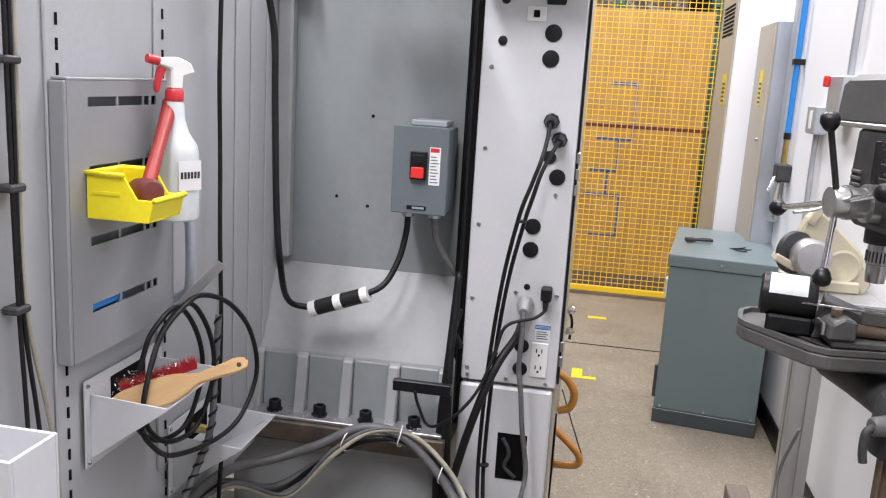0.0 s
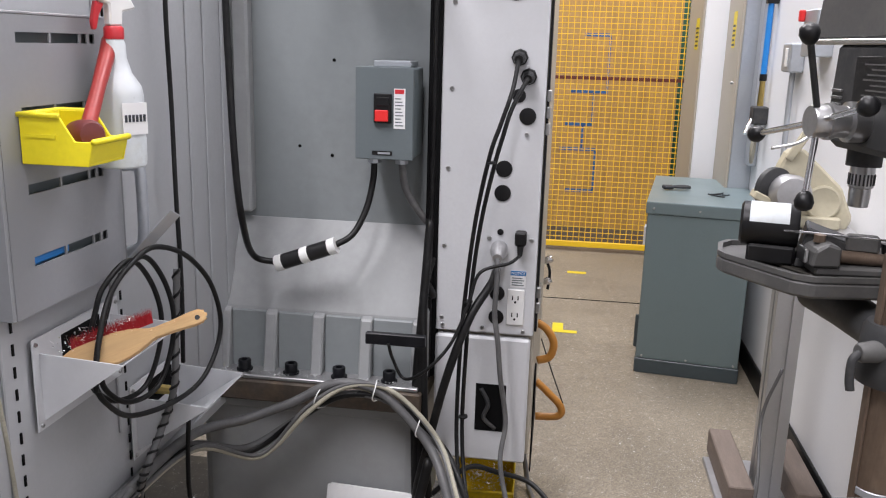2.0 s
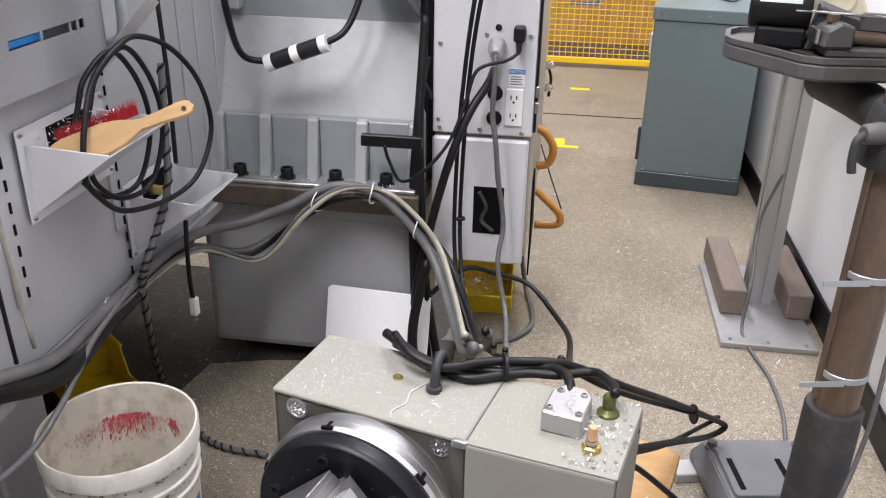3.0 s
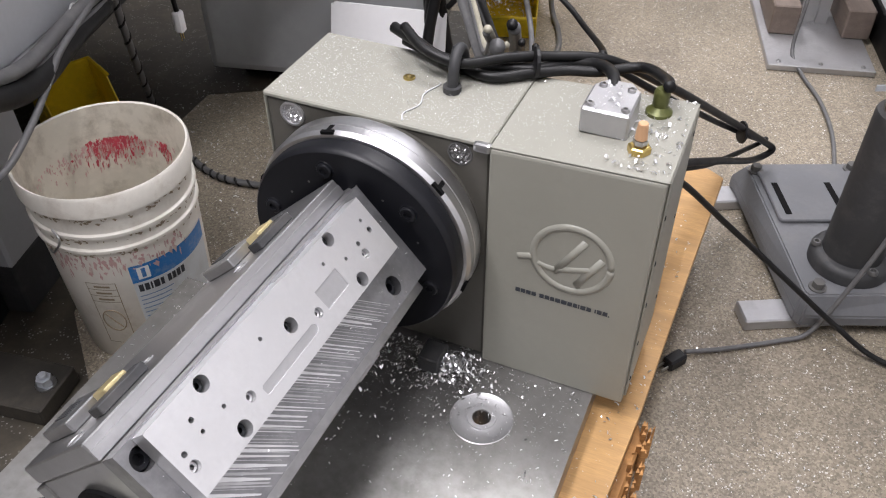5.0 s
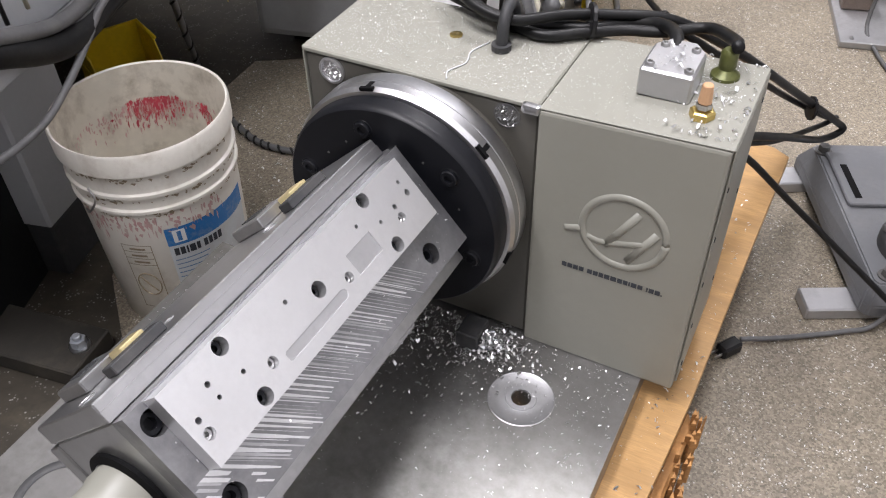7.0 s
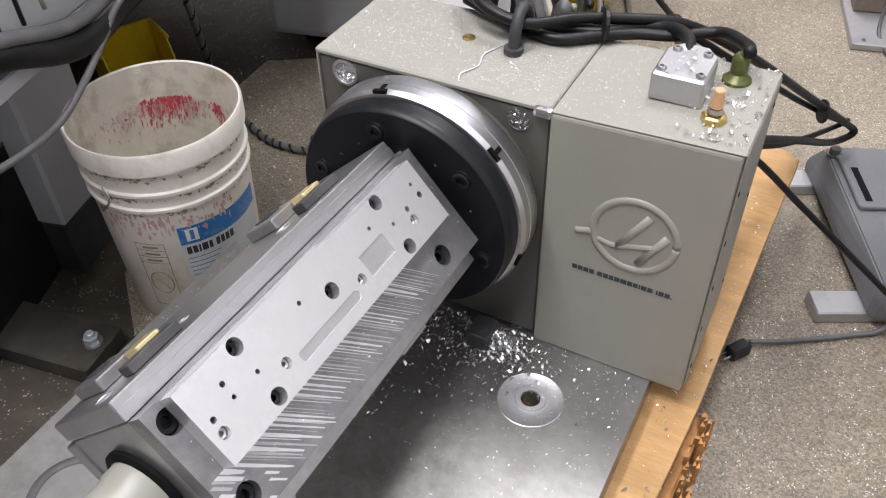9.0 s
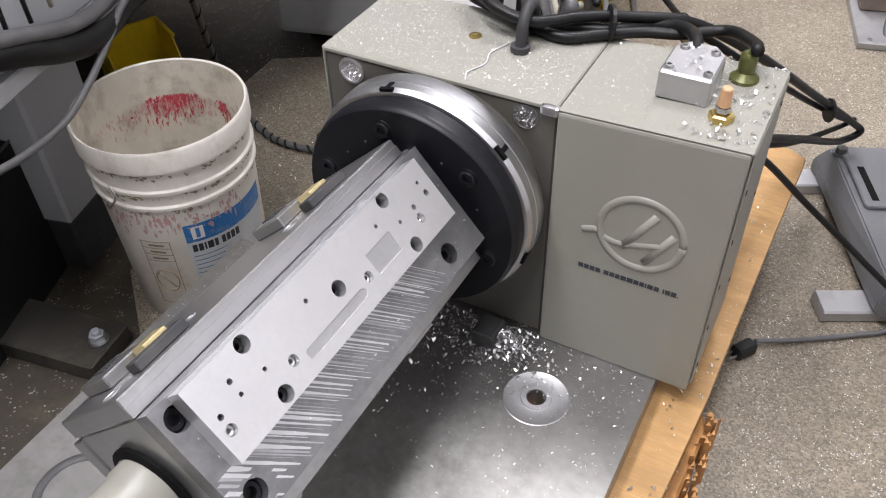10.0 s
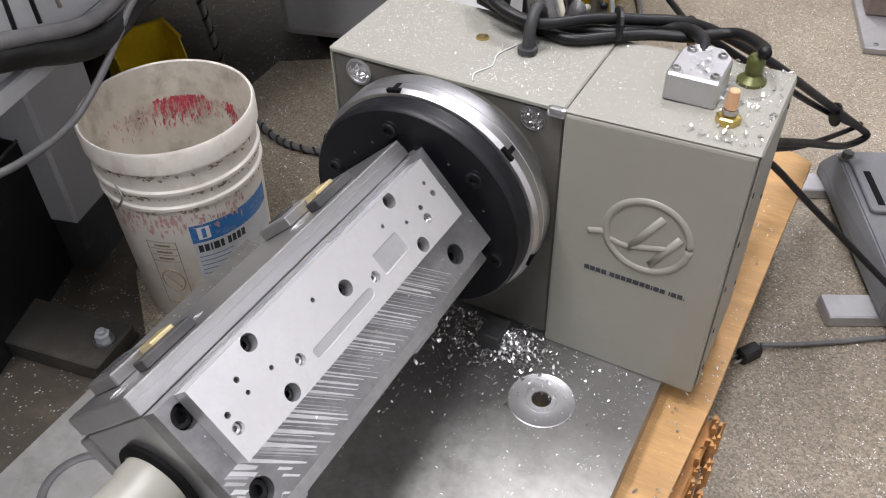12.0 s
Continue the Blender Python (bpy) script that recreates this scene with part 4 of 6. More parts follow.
for z in (0.27, 0.34, 0.41, 0.48, 0.55):
    screw(rot, (0.514, 0.012, z), (1, 0, 0), 0.0035, 0.002, "black_oxide")
for z in (0.3, 0.45, 0.58):
    screw(rot, (0.514, 0.15, z), (1, 0, 0), 0.0035, 0.002, "black_oxide")
# raised emblem and lettering bars on the cover
em = part("emblem", tube([(0.4185 + 0.0492 * math.cos(a), -0.0022, 0.4655 + 0.0502 * math.sin(a)) for a in (k * math.pi / 24 for k in range(49))], 0.0058, 8, 1), "cover_paint", rot, "raised ring emblem")
part("emblem_bar", tube([(0.399, -0.0018, 0.441), (0.4335, -0.0018, 0.4985)], 0.006, 8, 1), "cover_paint", em)
part("emblem_bar", tube([(0.4275, -0.0018, 0.4265), (0.4565, -0.0018, 0.477)], 0.006, 8, 1), "cover_paint", em)
part("emblem_bar", tube([(0.376, -0.0022, 0.447), (0.392, -0.0022, 0.4435), (0.41, -0.0022, 0.447), (0.445, -0.0022, 0.457)], 0.0052, 8, 3), "cover_paint", em)
part("emblem_bar", tube([(0.349, -0.0025, 0.4495), (0.358, -0.0025, 0.4525), (0.368, -0.0025, 0.4555)], 0.0055, 8, 3), "cover_paint", em)
xx = 0.35
for w_, gap in ((1, 0.2), (1, 0.2), (1, 0.2), (1, 0.75), (1, 0.2), (1, 0.2), (0.9, 0.2), (1.1, 0.2), (1.2, 0.2), (1, 0.2), (0.9, 0.2), (0.3, 0.2), (1.1, 0.2), (1, 0.75), (0.3, 0.2), (1, 0.2), (1, 0.2), (0.25, 0)):
    part("lettering_bar", box((xx, -0.0056, 0.3885), (xx + w_ * 0.0061, -0.0048, 0.395 if w_ != 0.25 else 0.39)), "print_dark", rot)
    xx += (w_ + gap) * 0.0061
# body face details
part("sight_glass", lathe([(0.0175, 0), (0.0175, 0.003), (0.0145, 0.0035), (0.014, 0.001), (0, 0.001)], (0.036, 0.002, 0.5775), (0, -1, 0), 24), "alu_dull", rot, "round sight plug packed with chips", 40)
part("sight_glass", lathe([(0.0165, 0), (0.0165, 0.0012), (0.0145, 0.0014), (0.014, 0.0004), (0, 0.0004)], (0.267, 0.002, 0.578), (0, -1, 0), 24), "drill_grey", rot, "dark round sight glass", 40)
part("weld_tab", box((0.286, -0.0075, 0.592), (0.308, 0.004, 0.6035), 0.004, None, 2), "steel", rot, "bent bright corner tab")
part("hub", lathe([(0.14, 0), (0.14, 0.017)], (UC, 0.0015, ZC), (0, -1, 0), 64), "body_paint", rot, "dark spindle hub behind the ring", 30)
ring = part("ring", lathe([(0.138, 0.016), (0.1485, 0.016), (0.1495, 0.018), (0.1495, 0.036), (0.1487, 0.0365), (0.1487, 0.0375), (0.1495, 0.038), (0.1495, 0.05), (0.146, 0.056), (0.14, 0.057)], (UC, 0.002, ZC), (0, -1, 0), 96), "turned_steel", rot, "bright turned steel ring", 30)
for k in range(6):
    ang = 43.6 + 60 * k
    a = radians(ang)
    c = Vector((UC + 0.1483 * math.cos(a), -0.043, ZC + 0.1483 * math.sin(a)))
    part("notch", prism([(-0.009, -0.006), (-0.003, -0.006), (-0.003, 0.005), (0.003, 0.005), (0.003, -0.006), (0.009, -0.006), (0.009, -0.011), (-0.009, -0.011)], -0.0022, 0.002, "z"), "dark_hole", ring).matrix_local = Matrix.Translation(c) @ pose(0, 0, 0, 0, 90 - ang, 0)
fp = part("faceplate", lathe([(0.142, 0.0555), (0.142, 0.07), (0.1412, 0.075), (0.1385, 0.0792), (0.1375, 0.08), (0, 0.08)], (UC, 0.0, ZC), (0, -1, 0), 96), "black_oxide", rot, "blackened steel faceplate", 30)
for k in range(6):
    a = radians(43.6 + 60 * k)
    p = (UC + 0.113 * math.cos(a), -0.0798, ZC + 0.113 * math.sin(a))
    part("bolt", lathe([(0.0125, 0), (0.012, 0.0006), (0.0102, 0.0006), (0.0102, 0.003), (0.009, 0.0042), (0.0052, 0.0042), (0.005, 0.001), (0, 0.001)], p, (0, -1, 0), 16), "black_oxide", fp, smooth=40)
    for d_ in (0.16, -0.2):
        part("pin_hole", lathe([(0.0016, 0), (0.0016, 0.0004), (0, 0.0004)], (UC + 0.1 * math.cos(a + 0.5 + d_), -0.0799, ZC + 0.1 * math.sin(a + 0.5 + d_)), (0, -1, 0), 8), "drill_grey", fp)
# fittings on the lid
cb = part("terminal_box", prism([(0.392, 0.06), (0.45, 0.06), (0.45, 0.118), (0.436, 0.136), (0.406, 0.136), (0.392, 0.118)], 0.606, 0.64, "z", 0.0025), "alu_dull", rot, "cast aluminium terminal box with four screws")
for x, y in ((0.4, 0.07), (0.442, 0.07), (0.438, 0.116), (0.404, 0.116)):
    screw(cb, (x, y, 0.64), (0, 0, 1), 0.0052, 0.004, "steel")
bn = part("breather", lathe([(0.0135, 0), (0.0135, 0.008), (0.0115, 0.0095), (0.0065, 0.01), (0.0065, 0.013)], (0.468, 0.0445, 0.608), (0, 0, 1), 6), "brass", rot, "brass breather with a bronze tip")
part("nut", rod((0.468, 0.0445, 0.6195), (0.468, 0.0445, 0.6255), 0.0085, None, 6), "steel", bn)
part("tip", rod((0.468, 0.0445, 0.6256), (0.468, 0.0445, 0.647), 0.0074, 0.0058, 14, None, 0.001), "copper_tan", bn)
oc = part("round_connector", lathe([(0.0165, 0), (0.016, 0.004), (0.0125, 0.007), (0.009, 0.011), (0.0092, 0.013), (0.0098, 0.014), (0.0098, 0.029), (0.009, 0.031), (0.0065, 0.034)], (0.471, 0.134, 0.608), (0, 0, 1), 18), "olive", rot, "oily olive-green round connector", 35)
eb = part("lifting_eye", tube([(0.219, 0.091, 0.604), (0.219, 0.096, 0.632), (0.218, 0.109, 0.647), (0.217, 0.124, 0.647), (0.216, 0.137, 0.632), (0.216, 0.14, 0.604)], 0.0072, 12), "drill_dark", rot, "dark steel lifting eye")
part("collar", rod((0.219, 0.091, 0.6032), (0.219, 0.091, 0.611), 0.012, None, 14), "drill_dark", eb)
part("lid_plug", lathe([(0.008, 0), (0.008, 0.0015), (0.004, 0.002), (0, 0.001)], (0.155, 0.1, 0.6031), (0, 0, 1), 14), "brass", rot)
part("lid_wire", tube([(0.2, 0.1, 0.6042), (0.19, 0.07, 0.6045), (0.195, 0.045, 0.6042), (0.185, 0.02, 0.6045), (0.19, 0.004, 0.6042)], 0.0009, 5), "panel_white", rot, "thin crooked wire on the lid")

# fixture: square tombstone between the faceplate and the tailstock centre, a plate on each side
fx = thing("fixture_block", "long square steel work-holding fixture with aluminium plate", "fixture", ROT @ Matrix.Translation((UC, -0.07, ZC)) @ pose(0, 0, 0, -1.76, 0, -0.53) @ pose(0, 0, 0, 0, 47.6, 0))
part("core", box((-0.0655, -0.4385, -0.0655), (0.0655, -0.0108, 0.067), 0.002), "ground_steel", fx, "ground grey steel core")
sp_ = part("side_plate", box((-0.0865, -0.44, -0.07), (-0.0658, -0.0235, 0.0662), 0.0015), "ground_steel", fx)
part("edge_strip", box((-0.0775, -0.4398, 0.0662), (-0.0659, -0.024, 0.0672), 0.0004), "ground_steel", sp_)
part("side_plate", box((0.0658, -0.44, -0.068), (0.0868, -0.0235, 0.0655), 0.0015), "ground_steel", fx)
part("side_plate", box((-0.062, -0.44, -0.088), (0.0655, -0.0235, -0.0658), 0.0015), "ground_steel", fx)
bolts = ((-0.0458, -0.4222), (0.0443, -0.417), (0.0443, -0.0815))
hol = [circle(c_, 0.0118, 24) for c_ in bolts]
scp = part("scraped_plate", cut_plate(rect(-0.065, -0.4392, 0.066, -0.0235), hol, 0.0215), "scraped_steel", fx, "steel plate with scraped cross marks")
for v in scp.data.vertices:
    v.co.z += 0.0888
for x, y in bolts:
    part("plate_bolt", lathe([(0.0108, 0), (0.0108, 0.01), (0.0095, 0.0118), (0.0055, 0.0118), (0.0052, 0.004), (0, 0.004)], (x, y, 0.0685), (0, 0, 1), 20), "black_oxide", fx, smooth=40)
rnd = random.Random(5)
y = -0.482
while y < -0.14:
    wd = rnd.choice((0.0008, 0.0014, 0.0024, 0.0036, 0.005)) * rnd.uniform(0.7, 1.3)
    x0 = 0.0137 if y > -0.436 else 0.0137 + (-0.436 - y) / 0.9
    x1 = rnd.uniform(0.05, 0.0655)
    n_ = 8
    bm = bmesh.new()
    lo_, hi_ = [], []
    for k in range(n_ + 1):
        f_ = k / n_
        x_ = x0 + (x1 - x0) * f_
        w_ = wd * (1 - 0.6 * f_) * rnd.uniform(0.8, 1.15)
        yy = y + 0.9 * (x_ - 0.0137)
        lo_.append(bm.verts.new((x_, yy - w_ / 2, 0.08893)))
        hi_.append(bm.verts.new((x_, yy + w_ / 2, 0.08897)))
    for k in range(n_):
        if x1 > x0 and all((lo_[k].co.xy - Vector(q)).length > 0.018 for q in bolts):
            bm.faces.new((lo_[k], lo_[k + 1], hi_[k + 1], hi_[k]))
    if bm.faces:
        part("tool_mark", bm, "alu_dull" if rnd.random() < 0.45 else "alu", scp)
    else:
        bm.free()
    y += wd * 0.8 + rnd.uniform(0.001, 0.0048)
big = [(-0.0545, -0.3488), (0.0026, -0.3486), (-0.0254, -0.2376), (-0.0537, -0.1287), (0.0035, -0.1284)]
mid = [(-0.0118, -0.4054), (-0.0118, -0.3224), (-0.0113, -0.202), (-0.0118, -0.1008)]
sml = [(-0.0257, -0.3483), (-0.0259, -0.3789), (-0.0402, -0.3792), (-0.0255, -0.405), (-0.04, -0.2739), (-0.0401, -0.156), (-0.025, -0.1275), (-0.025, -0.1), (-0.0258, -0.0732), (-0.0401, -0.0747)]
hol = [circle(c_, 0.0082, 22) for c_ in big] + [circle(c_, 0.0056, 18) for c_ in mid]
hol += [circle(c_, (0.0023, 0.0022, 0.0028, 0.003, 0.0024, 0.0022, 0.0022, 0.003, 0.0036, 0.0022)[i], 12) for i, c_ in enumerate(sml)]
slot_ = [(-0.0095, -0.306), (-0.0075, -0.3085), (-0.001, -0.3085), (0.001, -0.306), (0.001, -0.219), (-0.001, -0.2155), (-0.0043, -0.214), (-0.0075, -0.2155), (-0.0095, -0.219)]
hol += [rect(-0.028, -0.1895, -0.0045, -0.1475), slot_]
outline = [(-0.0635, -0.4178), (0.0133, -0.4178), (0.0133, -0.0568), (-0.0612, -0.0568), (-0.0612, -0.172), (-0.0618, -0.174), (-0.0608, -0.19), (-0.0622, -0.206), (-0.0635, -0.208)]
alp = part("aluminium_plate", cut_plate(outline, hol, 0.0205), "alu", fx, "bright machined aluminium plate with drilled holes")
for v in alp.data.vertices:
    v.co.z += 0.1097
part("slot_floor", box((-0.0105, -0.3095, 0.1035), (0.002, -0.213, 0.1088)), "alu_dull", alp)
part("pocket_floor", box((-0.029, -0.1905, 0.1035), (-0.0035, -0.1465, 0.1085)), "alu_dull", alp)
for x, y in big:
    part("cap_screw", lathe([(0.0077, 0), (0.0077, 0.007), (0.007, 0.0078), (0.0036, 0.0078), (0.0033, 0.003), (0, 0.003)], (x, y, 0.0905), (0, 0, 1), 16), "black_oxide", alp, smooth=40)
for x, y in mid:
    part("set_screw", lathe([(0.0053, 0), (0.0053, 0.012), (0.0048, 0.013), (0.0024, 0.013), (0.0022, 0.007), (0, 0.007)], (x, y, 0.0905), (0, 0, 1), 14), "steel", alp, smooth=40)
# clamps on the side plate
for y0 in (0.0, 0.247):
    part("clamp_bar", box((-0.0965, -0.402 + y0, 0.03), (-0.0867, -0.342 + y0, 0.05), 0.001), "drill_dark", sp_, "black clamp bar")
    part("gold_stop", box((-0.1, -0.378 + y0, 0.004), (-0.0867, -0.35 + y0, 0.0295), 0.0012), "gold", sp_, "gold coloured stop block")
    jw = part("serrated_jaw", box((-0.0995, -0.412 + y0, -0.054), (-0.0867, -0.365 + y0, 0.003), 0.0015), "ground_steel", sp_, "steel jaw with serrated pad")
    for i in range(6):
        for j in range(6):
            part("tooth", box((-0.1008, -0.398 + y0 + i * 0.0038, -0.046 + j * 0.0046), (-0.0996, -0.3953 + y0 + i * 0.0038, -0.0428 + j * 0.0046)), "drill_dark", jw)
    part("jaw_screw", lathe([(0.0062, 0), (0.0062, 0.0008), (0.005, 0.0009), (0.0045, 0.0003), (0, 0.0003)], (-0.0865, -0.318 + y0 * 0.9, 0.012), (-1, 0, 0), 16), "alu_dull", sp_)
    part("jaw_screw", lathe([(0.009, 0), (0.009, 0.0008), (0.008, 0.0009), (0.0075, 0.0002), (0, 0.0002)], (-0.0865, -0.425 + y0, 0.028), (-1, 0, 0), 16), "alu_dull", sp_)
for y0 in (-0.145, -0.39):
    part("lower_jaw", box((0.087, y0 - 0.025, 0.005), (0.1, y0 + 0.025, 0.04), 0.002), "alu_dull", fx, "bright lower jaw")
# tailstock spindle
part("tail_spindle", lathe([(0.036, 0.0), (0.036, 0.02), (0.034, 0.024), (0.033, 0.3)], (0, -0.4402, 0), (0, -1, 0), 32), "cover_paint", fx, "pale painted tailstock spindle", 40)
part("spindle_seal", lathe([(0.045, 0), (0.045, 0.004), (0.037, 0.006)], (0, -0.4401, 0), (0, -1, 0), 32, None, False), "dark_hole", fx)
ts = thing("tailstock", "grey tailstock housing clamped to the base plate", "tailstock", ROT)
part("housing", box((UC - 0.075, -0.86, 0.2345), (UC + 0.075, -0.70, ZC + 0.09), 0.012, None, 2), "cover_paint", ts)

# base plate, plywood, skids
bp_ = thing("base_plate", "heavy steel base plate strewn with aluminium chips", "base plate", ROT)
pl = cut_plate([(-0.19, -1.15), (0.472, -1.15), (0.472, 0.19), (0.0, 0.19), (-0.02, -0.03), (-0.19, -0.03)], [circle((0.345, -0.103), 0.0125, 20)], 0.043)
for v in pl.verts:
    v.co.z += 0.233
part("plate", pl, "base_plate", bp_)
part("counterbore_ring", lathe([(0.0435, 0), (0.0435, 0.0008), (0.0425, 0.0012), (0.0415, 0.0004), (0.02, 0.0003), (0.0195, 0.0022), (0.013, 0.0022), (0.0126, 0.0)], (0.345, -0.103, 0.2331), (0, 0, 1), 40, None, False), "alu_dull", bp_, "round counterbored mounting hole", 40)
part("hole_ring", lathe([(0.055, 0), (0.055, 0.002), (0.05, 0.003), (0.045, 0.001), (0.044, 0.0002)], (-0.08, -0.476, 0.2331), (0, 0, 1), 40, None, False), "drill_dark", bp_, "dark rim of a mounting hole", 40)
part("locating_block", box((0.23, -0.06, 0.2335), (0.262, -0.02, 0.262), 0.002), "drill_dark", bp_, "small dark locating block")
ply = thing("plywood_sheet", "worn plywood sheet with splintered edge under the base", "plywood", ROT)
o_ = [(0.25, -1.2), (0.49, -1.2), (0.51, -0.33), (0.521, -0.25), (0.528, -0.16), (0.533, -0.08), (0.539, 0.03), (0.541, 0.14), (0.546, 0.37), (0.554, 0.637), (0.523, 0.656), (0.25, 0.66)]
part("sheet", prism(o_, 0.168, 0.1895, "z", 0.0008), "plywood", ply)
part("skid", box((0.33, -1.15, 0.0), (0.42, 0.64, 0.1675), 0.004), "old_wood", ply)
part("skid", box((-0.16, -1.15, 0.0), (-0.08, -0.1, 0.1895), 0.004), "old_wood", ply)
rnd = random.Random(12)
for i in range(90):
    y = rnd.uniform(-0.28, 0.02)
    h = rnd.uniform(0.03, 0.1)
    x = 0.548 + rnd.uniform(-0.006, 0.014)
    part("splinter", prism([(x, y), (x + rnd.uniform(0.003, 0.007), y + 0.002), (x + 0.002, y + rnd.uniform(0.006, 0.012))], 0.166 - h * 0.6, 0.166 + h * 0.25 * rnd.random(), "z"), "plyedge", ply)
solid("splintered_block", prism([(0.46, -0.33), (0.535, -0.33), (0.55, -0.24), (0.546, -0.1), (0.551, 0.0), (0.54, 0.03), (0.46, 0.03)], 0.0, 0.162, "z", 0.004), "plyedge", "splintered wooden block under the plywood edge", "wood block", ROT)

# steel block with stud, left of the base plate
sb = thing("stud_block", "thin dark steel block with a nut and stud", "steel block", pose(-0.62, 1.122, 0, 0, 0, -5))
part("block", box((-0.16, -0.052, 0.0017), (0.09, 0.052, 0.04), 0.003), "old_steel", sb)
part("washer", rod((0.066, 0.004, 0.0402), (0.066, 0.004, 0.0435), 0.0175, None, 24), "steel", sb)
part("nut", rod((0.066, 0.004, 0.0437), (0.066, 0.004, 0.058), 0.0135, None, 6), "zinc", sb)
part("stud", rod((0.066, 0.004, 0.0582), (0.066, 0.004, 0.067), 0.0075, None, 12, None, 0.0015), "zinc", sb)

# pail
pail = thing("pail", "dirty white plastic pail with a blue label", "pail", pose(-0.467, 1.344, 0) @ Matrix.Diagonal((0.955, 0.955, 1.055, 1)))
part("shell", lathe([(0.122, 0), (0.126, 0.004), (0.1365, 0.255), (0.1415, 0.257), (0.1415, 0.262), (0.137, 0.264), (0.138, 0.285), (0.143, 0.287), (0.143, 0.292), (0.1385, 0.294), (0.1395, 0.325), (0.1465, 0.328), (0.1475, 0.36), (0.145, 0.365), (0.1415, 0.363)], seg=64, close=False), "pail", pail, smooth=50)
part("inside", lathe([(0.1415, 0.363), (0.138, 0.33), (0.119, 0.012), (0, 0.01)], seg=64, close=False), "pail_in", pail, "stained inside of the pail", 50)
part("bottom", rod((0, 0, 0.0), (0, 0, 0.004), 0.122, None, 48), "pail", pail)


def band(name, a0, a1, z0, z1, dr, material, parent, label="", n=16, r0=0.126, r1=0.1365, rows=1, inside=False):
    b = bmesh.new()
    g = []
    for j in range(rows + 1):
        z = z0 + (z1 - z0) * j / rows
        r = (r0 + (r1 - r0) * (z - 0.004) / 0.251) + dr
        g.append([b.verts.new((r * math.cos(radians(a0 + (a1 - a0) * i / n)), r * math.sin(radians(a0 + (a1 - a0) * i / n)), z)) for i in range(n + 1)])
    for j in range(rows):
        for i in range(n):
            b.faces.new((g[j][i], g[j][i + 1], g[j + 1][i + 1], g[j + 1][i]))
    return part(name, b, material, parent, label, 60)


lab = band("label", -62, 12, 0.015, 0.184, 0.0008, "paper_label", pail, "torn pale blue printed label", 20)
band("label_band", -62, 12, 0.1842, 0.22, 0.0009, "blue_label", pail, "torn blue band", 20)
em = band("label_mark", -57, -48, 0.19, 0.215, 0.0014, "white", lab, n=4)
band("label_mark", -54, -51, 0.193, 0.212, 0.0017, "blue_label", lab, n=3)
a = -59
for w_, g_ in ((3.4, 1), (3.4, 1), (1.4, 1), (4.4, 1), (2.6, 3), (3, 1), (3, 1), (3.2, 1), (3.2, 1)):
    band("title_bar", a, a + w_, 0.164, 0.179, 0.0013, "print_dark", lab, n=3)
    a += w_ + g_
rnd = random.Random(4)
for i in range(15):
    band("text_bar", -60, -60 + rnd.uniform(22, 40), 0.153 - i * 0.0092, 0.1548 - i * 0.0092, 0.0012, "print_blue", lab, n=6)
warn = band("warning_frame", -97, -74, 0.19, 0.1912, 0.0012, "print_brown", pail, n=6)
for z in (0.176, 0.162, 0.148, 0.05):
    band("rule", -97, -74, z, z + 0.0012, 0.0012, "print_brown", warn, n=6)
for a in (-97, -74.6):
    band("rule", a, a + 0.6, 0.05, 0.1912, 0.0012, "print_brown", warn, n=1)
for z in (0.181, 0.167, 0.153):
    band("text_bar", -91, -79, z, z + 0.004, 0.0012, "print_brown", warn, n=4)
pts = []
for k in range(33):
    t = 2 * math.pi * k / 32
    aa, zz = radians(-85.5 + 9 * math.cos(t)), 0.105 + 0.024 * math.sin(t)
    rr = 0.126 + 0.0105 * (zz / 0.25) + 0.001
    pts.append((rr * math.cos(aa), rr * math.sin(aa), zz))
part("sign_ring", tube(pts, 0.0011, 5, 1), "print_brown", warn)
pts = [((0.126 + 0.0105 * z / 0.25 + 0.001) * math.cos(radians(d)), (0.126 + 0.0105 * z / 0.25 + 0.001) * math.sin(radians(d)), z) for d, z in ((-91, 0.12), (-85.5, 0.105), (-80, 0.09))]
part("sign_bar", tube(pts, 0.0012, 5, 3), "print_brown", warn)
part("handle_wire", tube([(0.143 * math.cos(radians(-104)), 0.143 * math.sin(radians(-104)), 0.30), (0.15 * math.cos(radians(-98)), 0.15 * math.sin(radians(-98)), 0.285), (0.148 * math.cos(radians(-108)), 0.148 * math.sin(radians(-108)), 0.255), (0.14 * math.cos(radians(-118)), 0.14 * math.sin(radians(-118)), 0.245)], 0.002, 6), "steel", pail, "bent wire handle end")


def streaks(name, n, pick, r_at, material, label, seed):
    rs = random.Random(seed)
    b = bmesh.new()
    for k in range(n):
        a_, z_, w_, h_ = pick(rs)
        r_ = r_at(z_) + 0.00002 * (k % 9)
        r2_ = r_at(z_ - h_) + 0.00002 * (k % 9)
        vs_ = []
        for da, zz, rr_ in ((0, z_, r_), (w_, z_ - h_ * rs.uniform(0.1, 0.5), r_), (w_ * 0.4, z_ - h_, r2_), (-w_ * 0.6, z_ - h_ * rs.uniform(0.2, 0.6), r_)):
            vs_.append(b.verts.new((rr_ * math.cos(radians(a_ + da)), rr_ * math.sin(radians(a_ + da)), zz)))
        b.faces.new(vs_)
    return tagged(part(name, b, material, pail), label, "", "", "stuff")


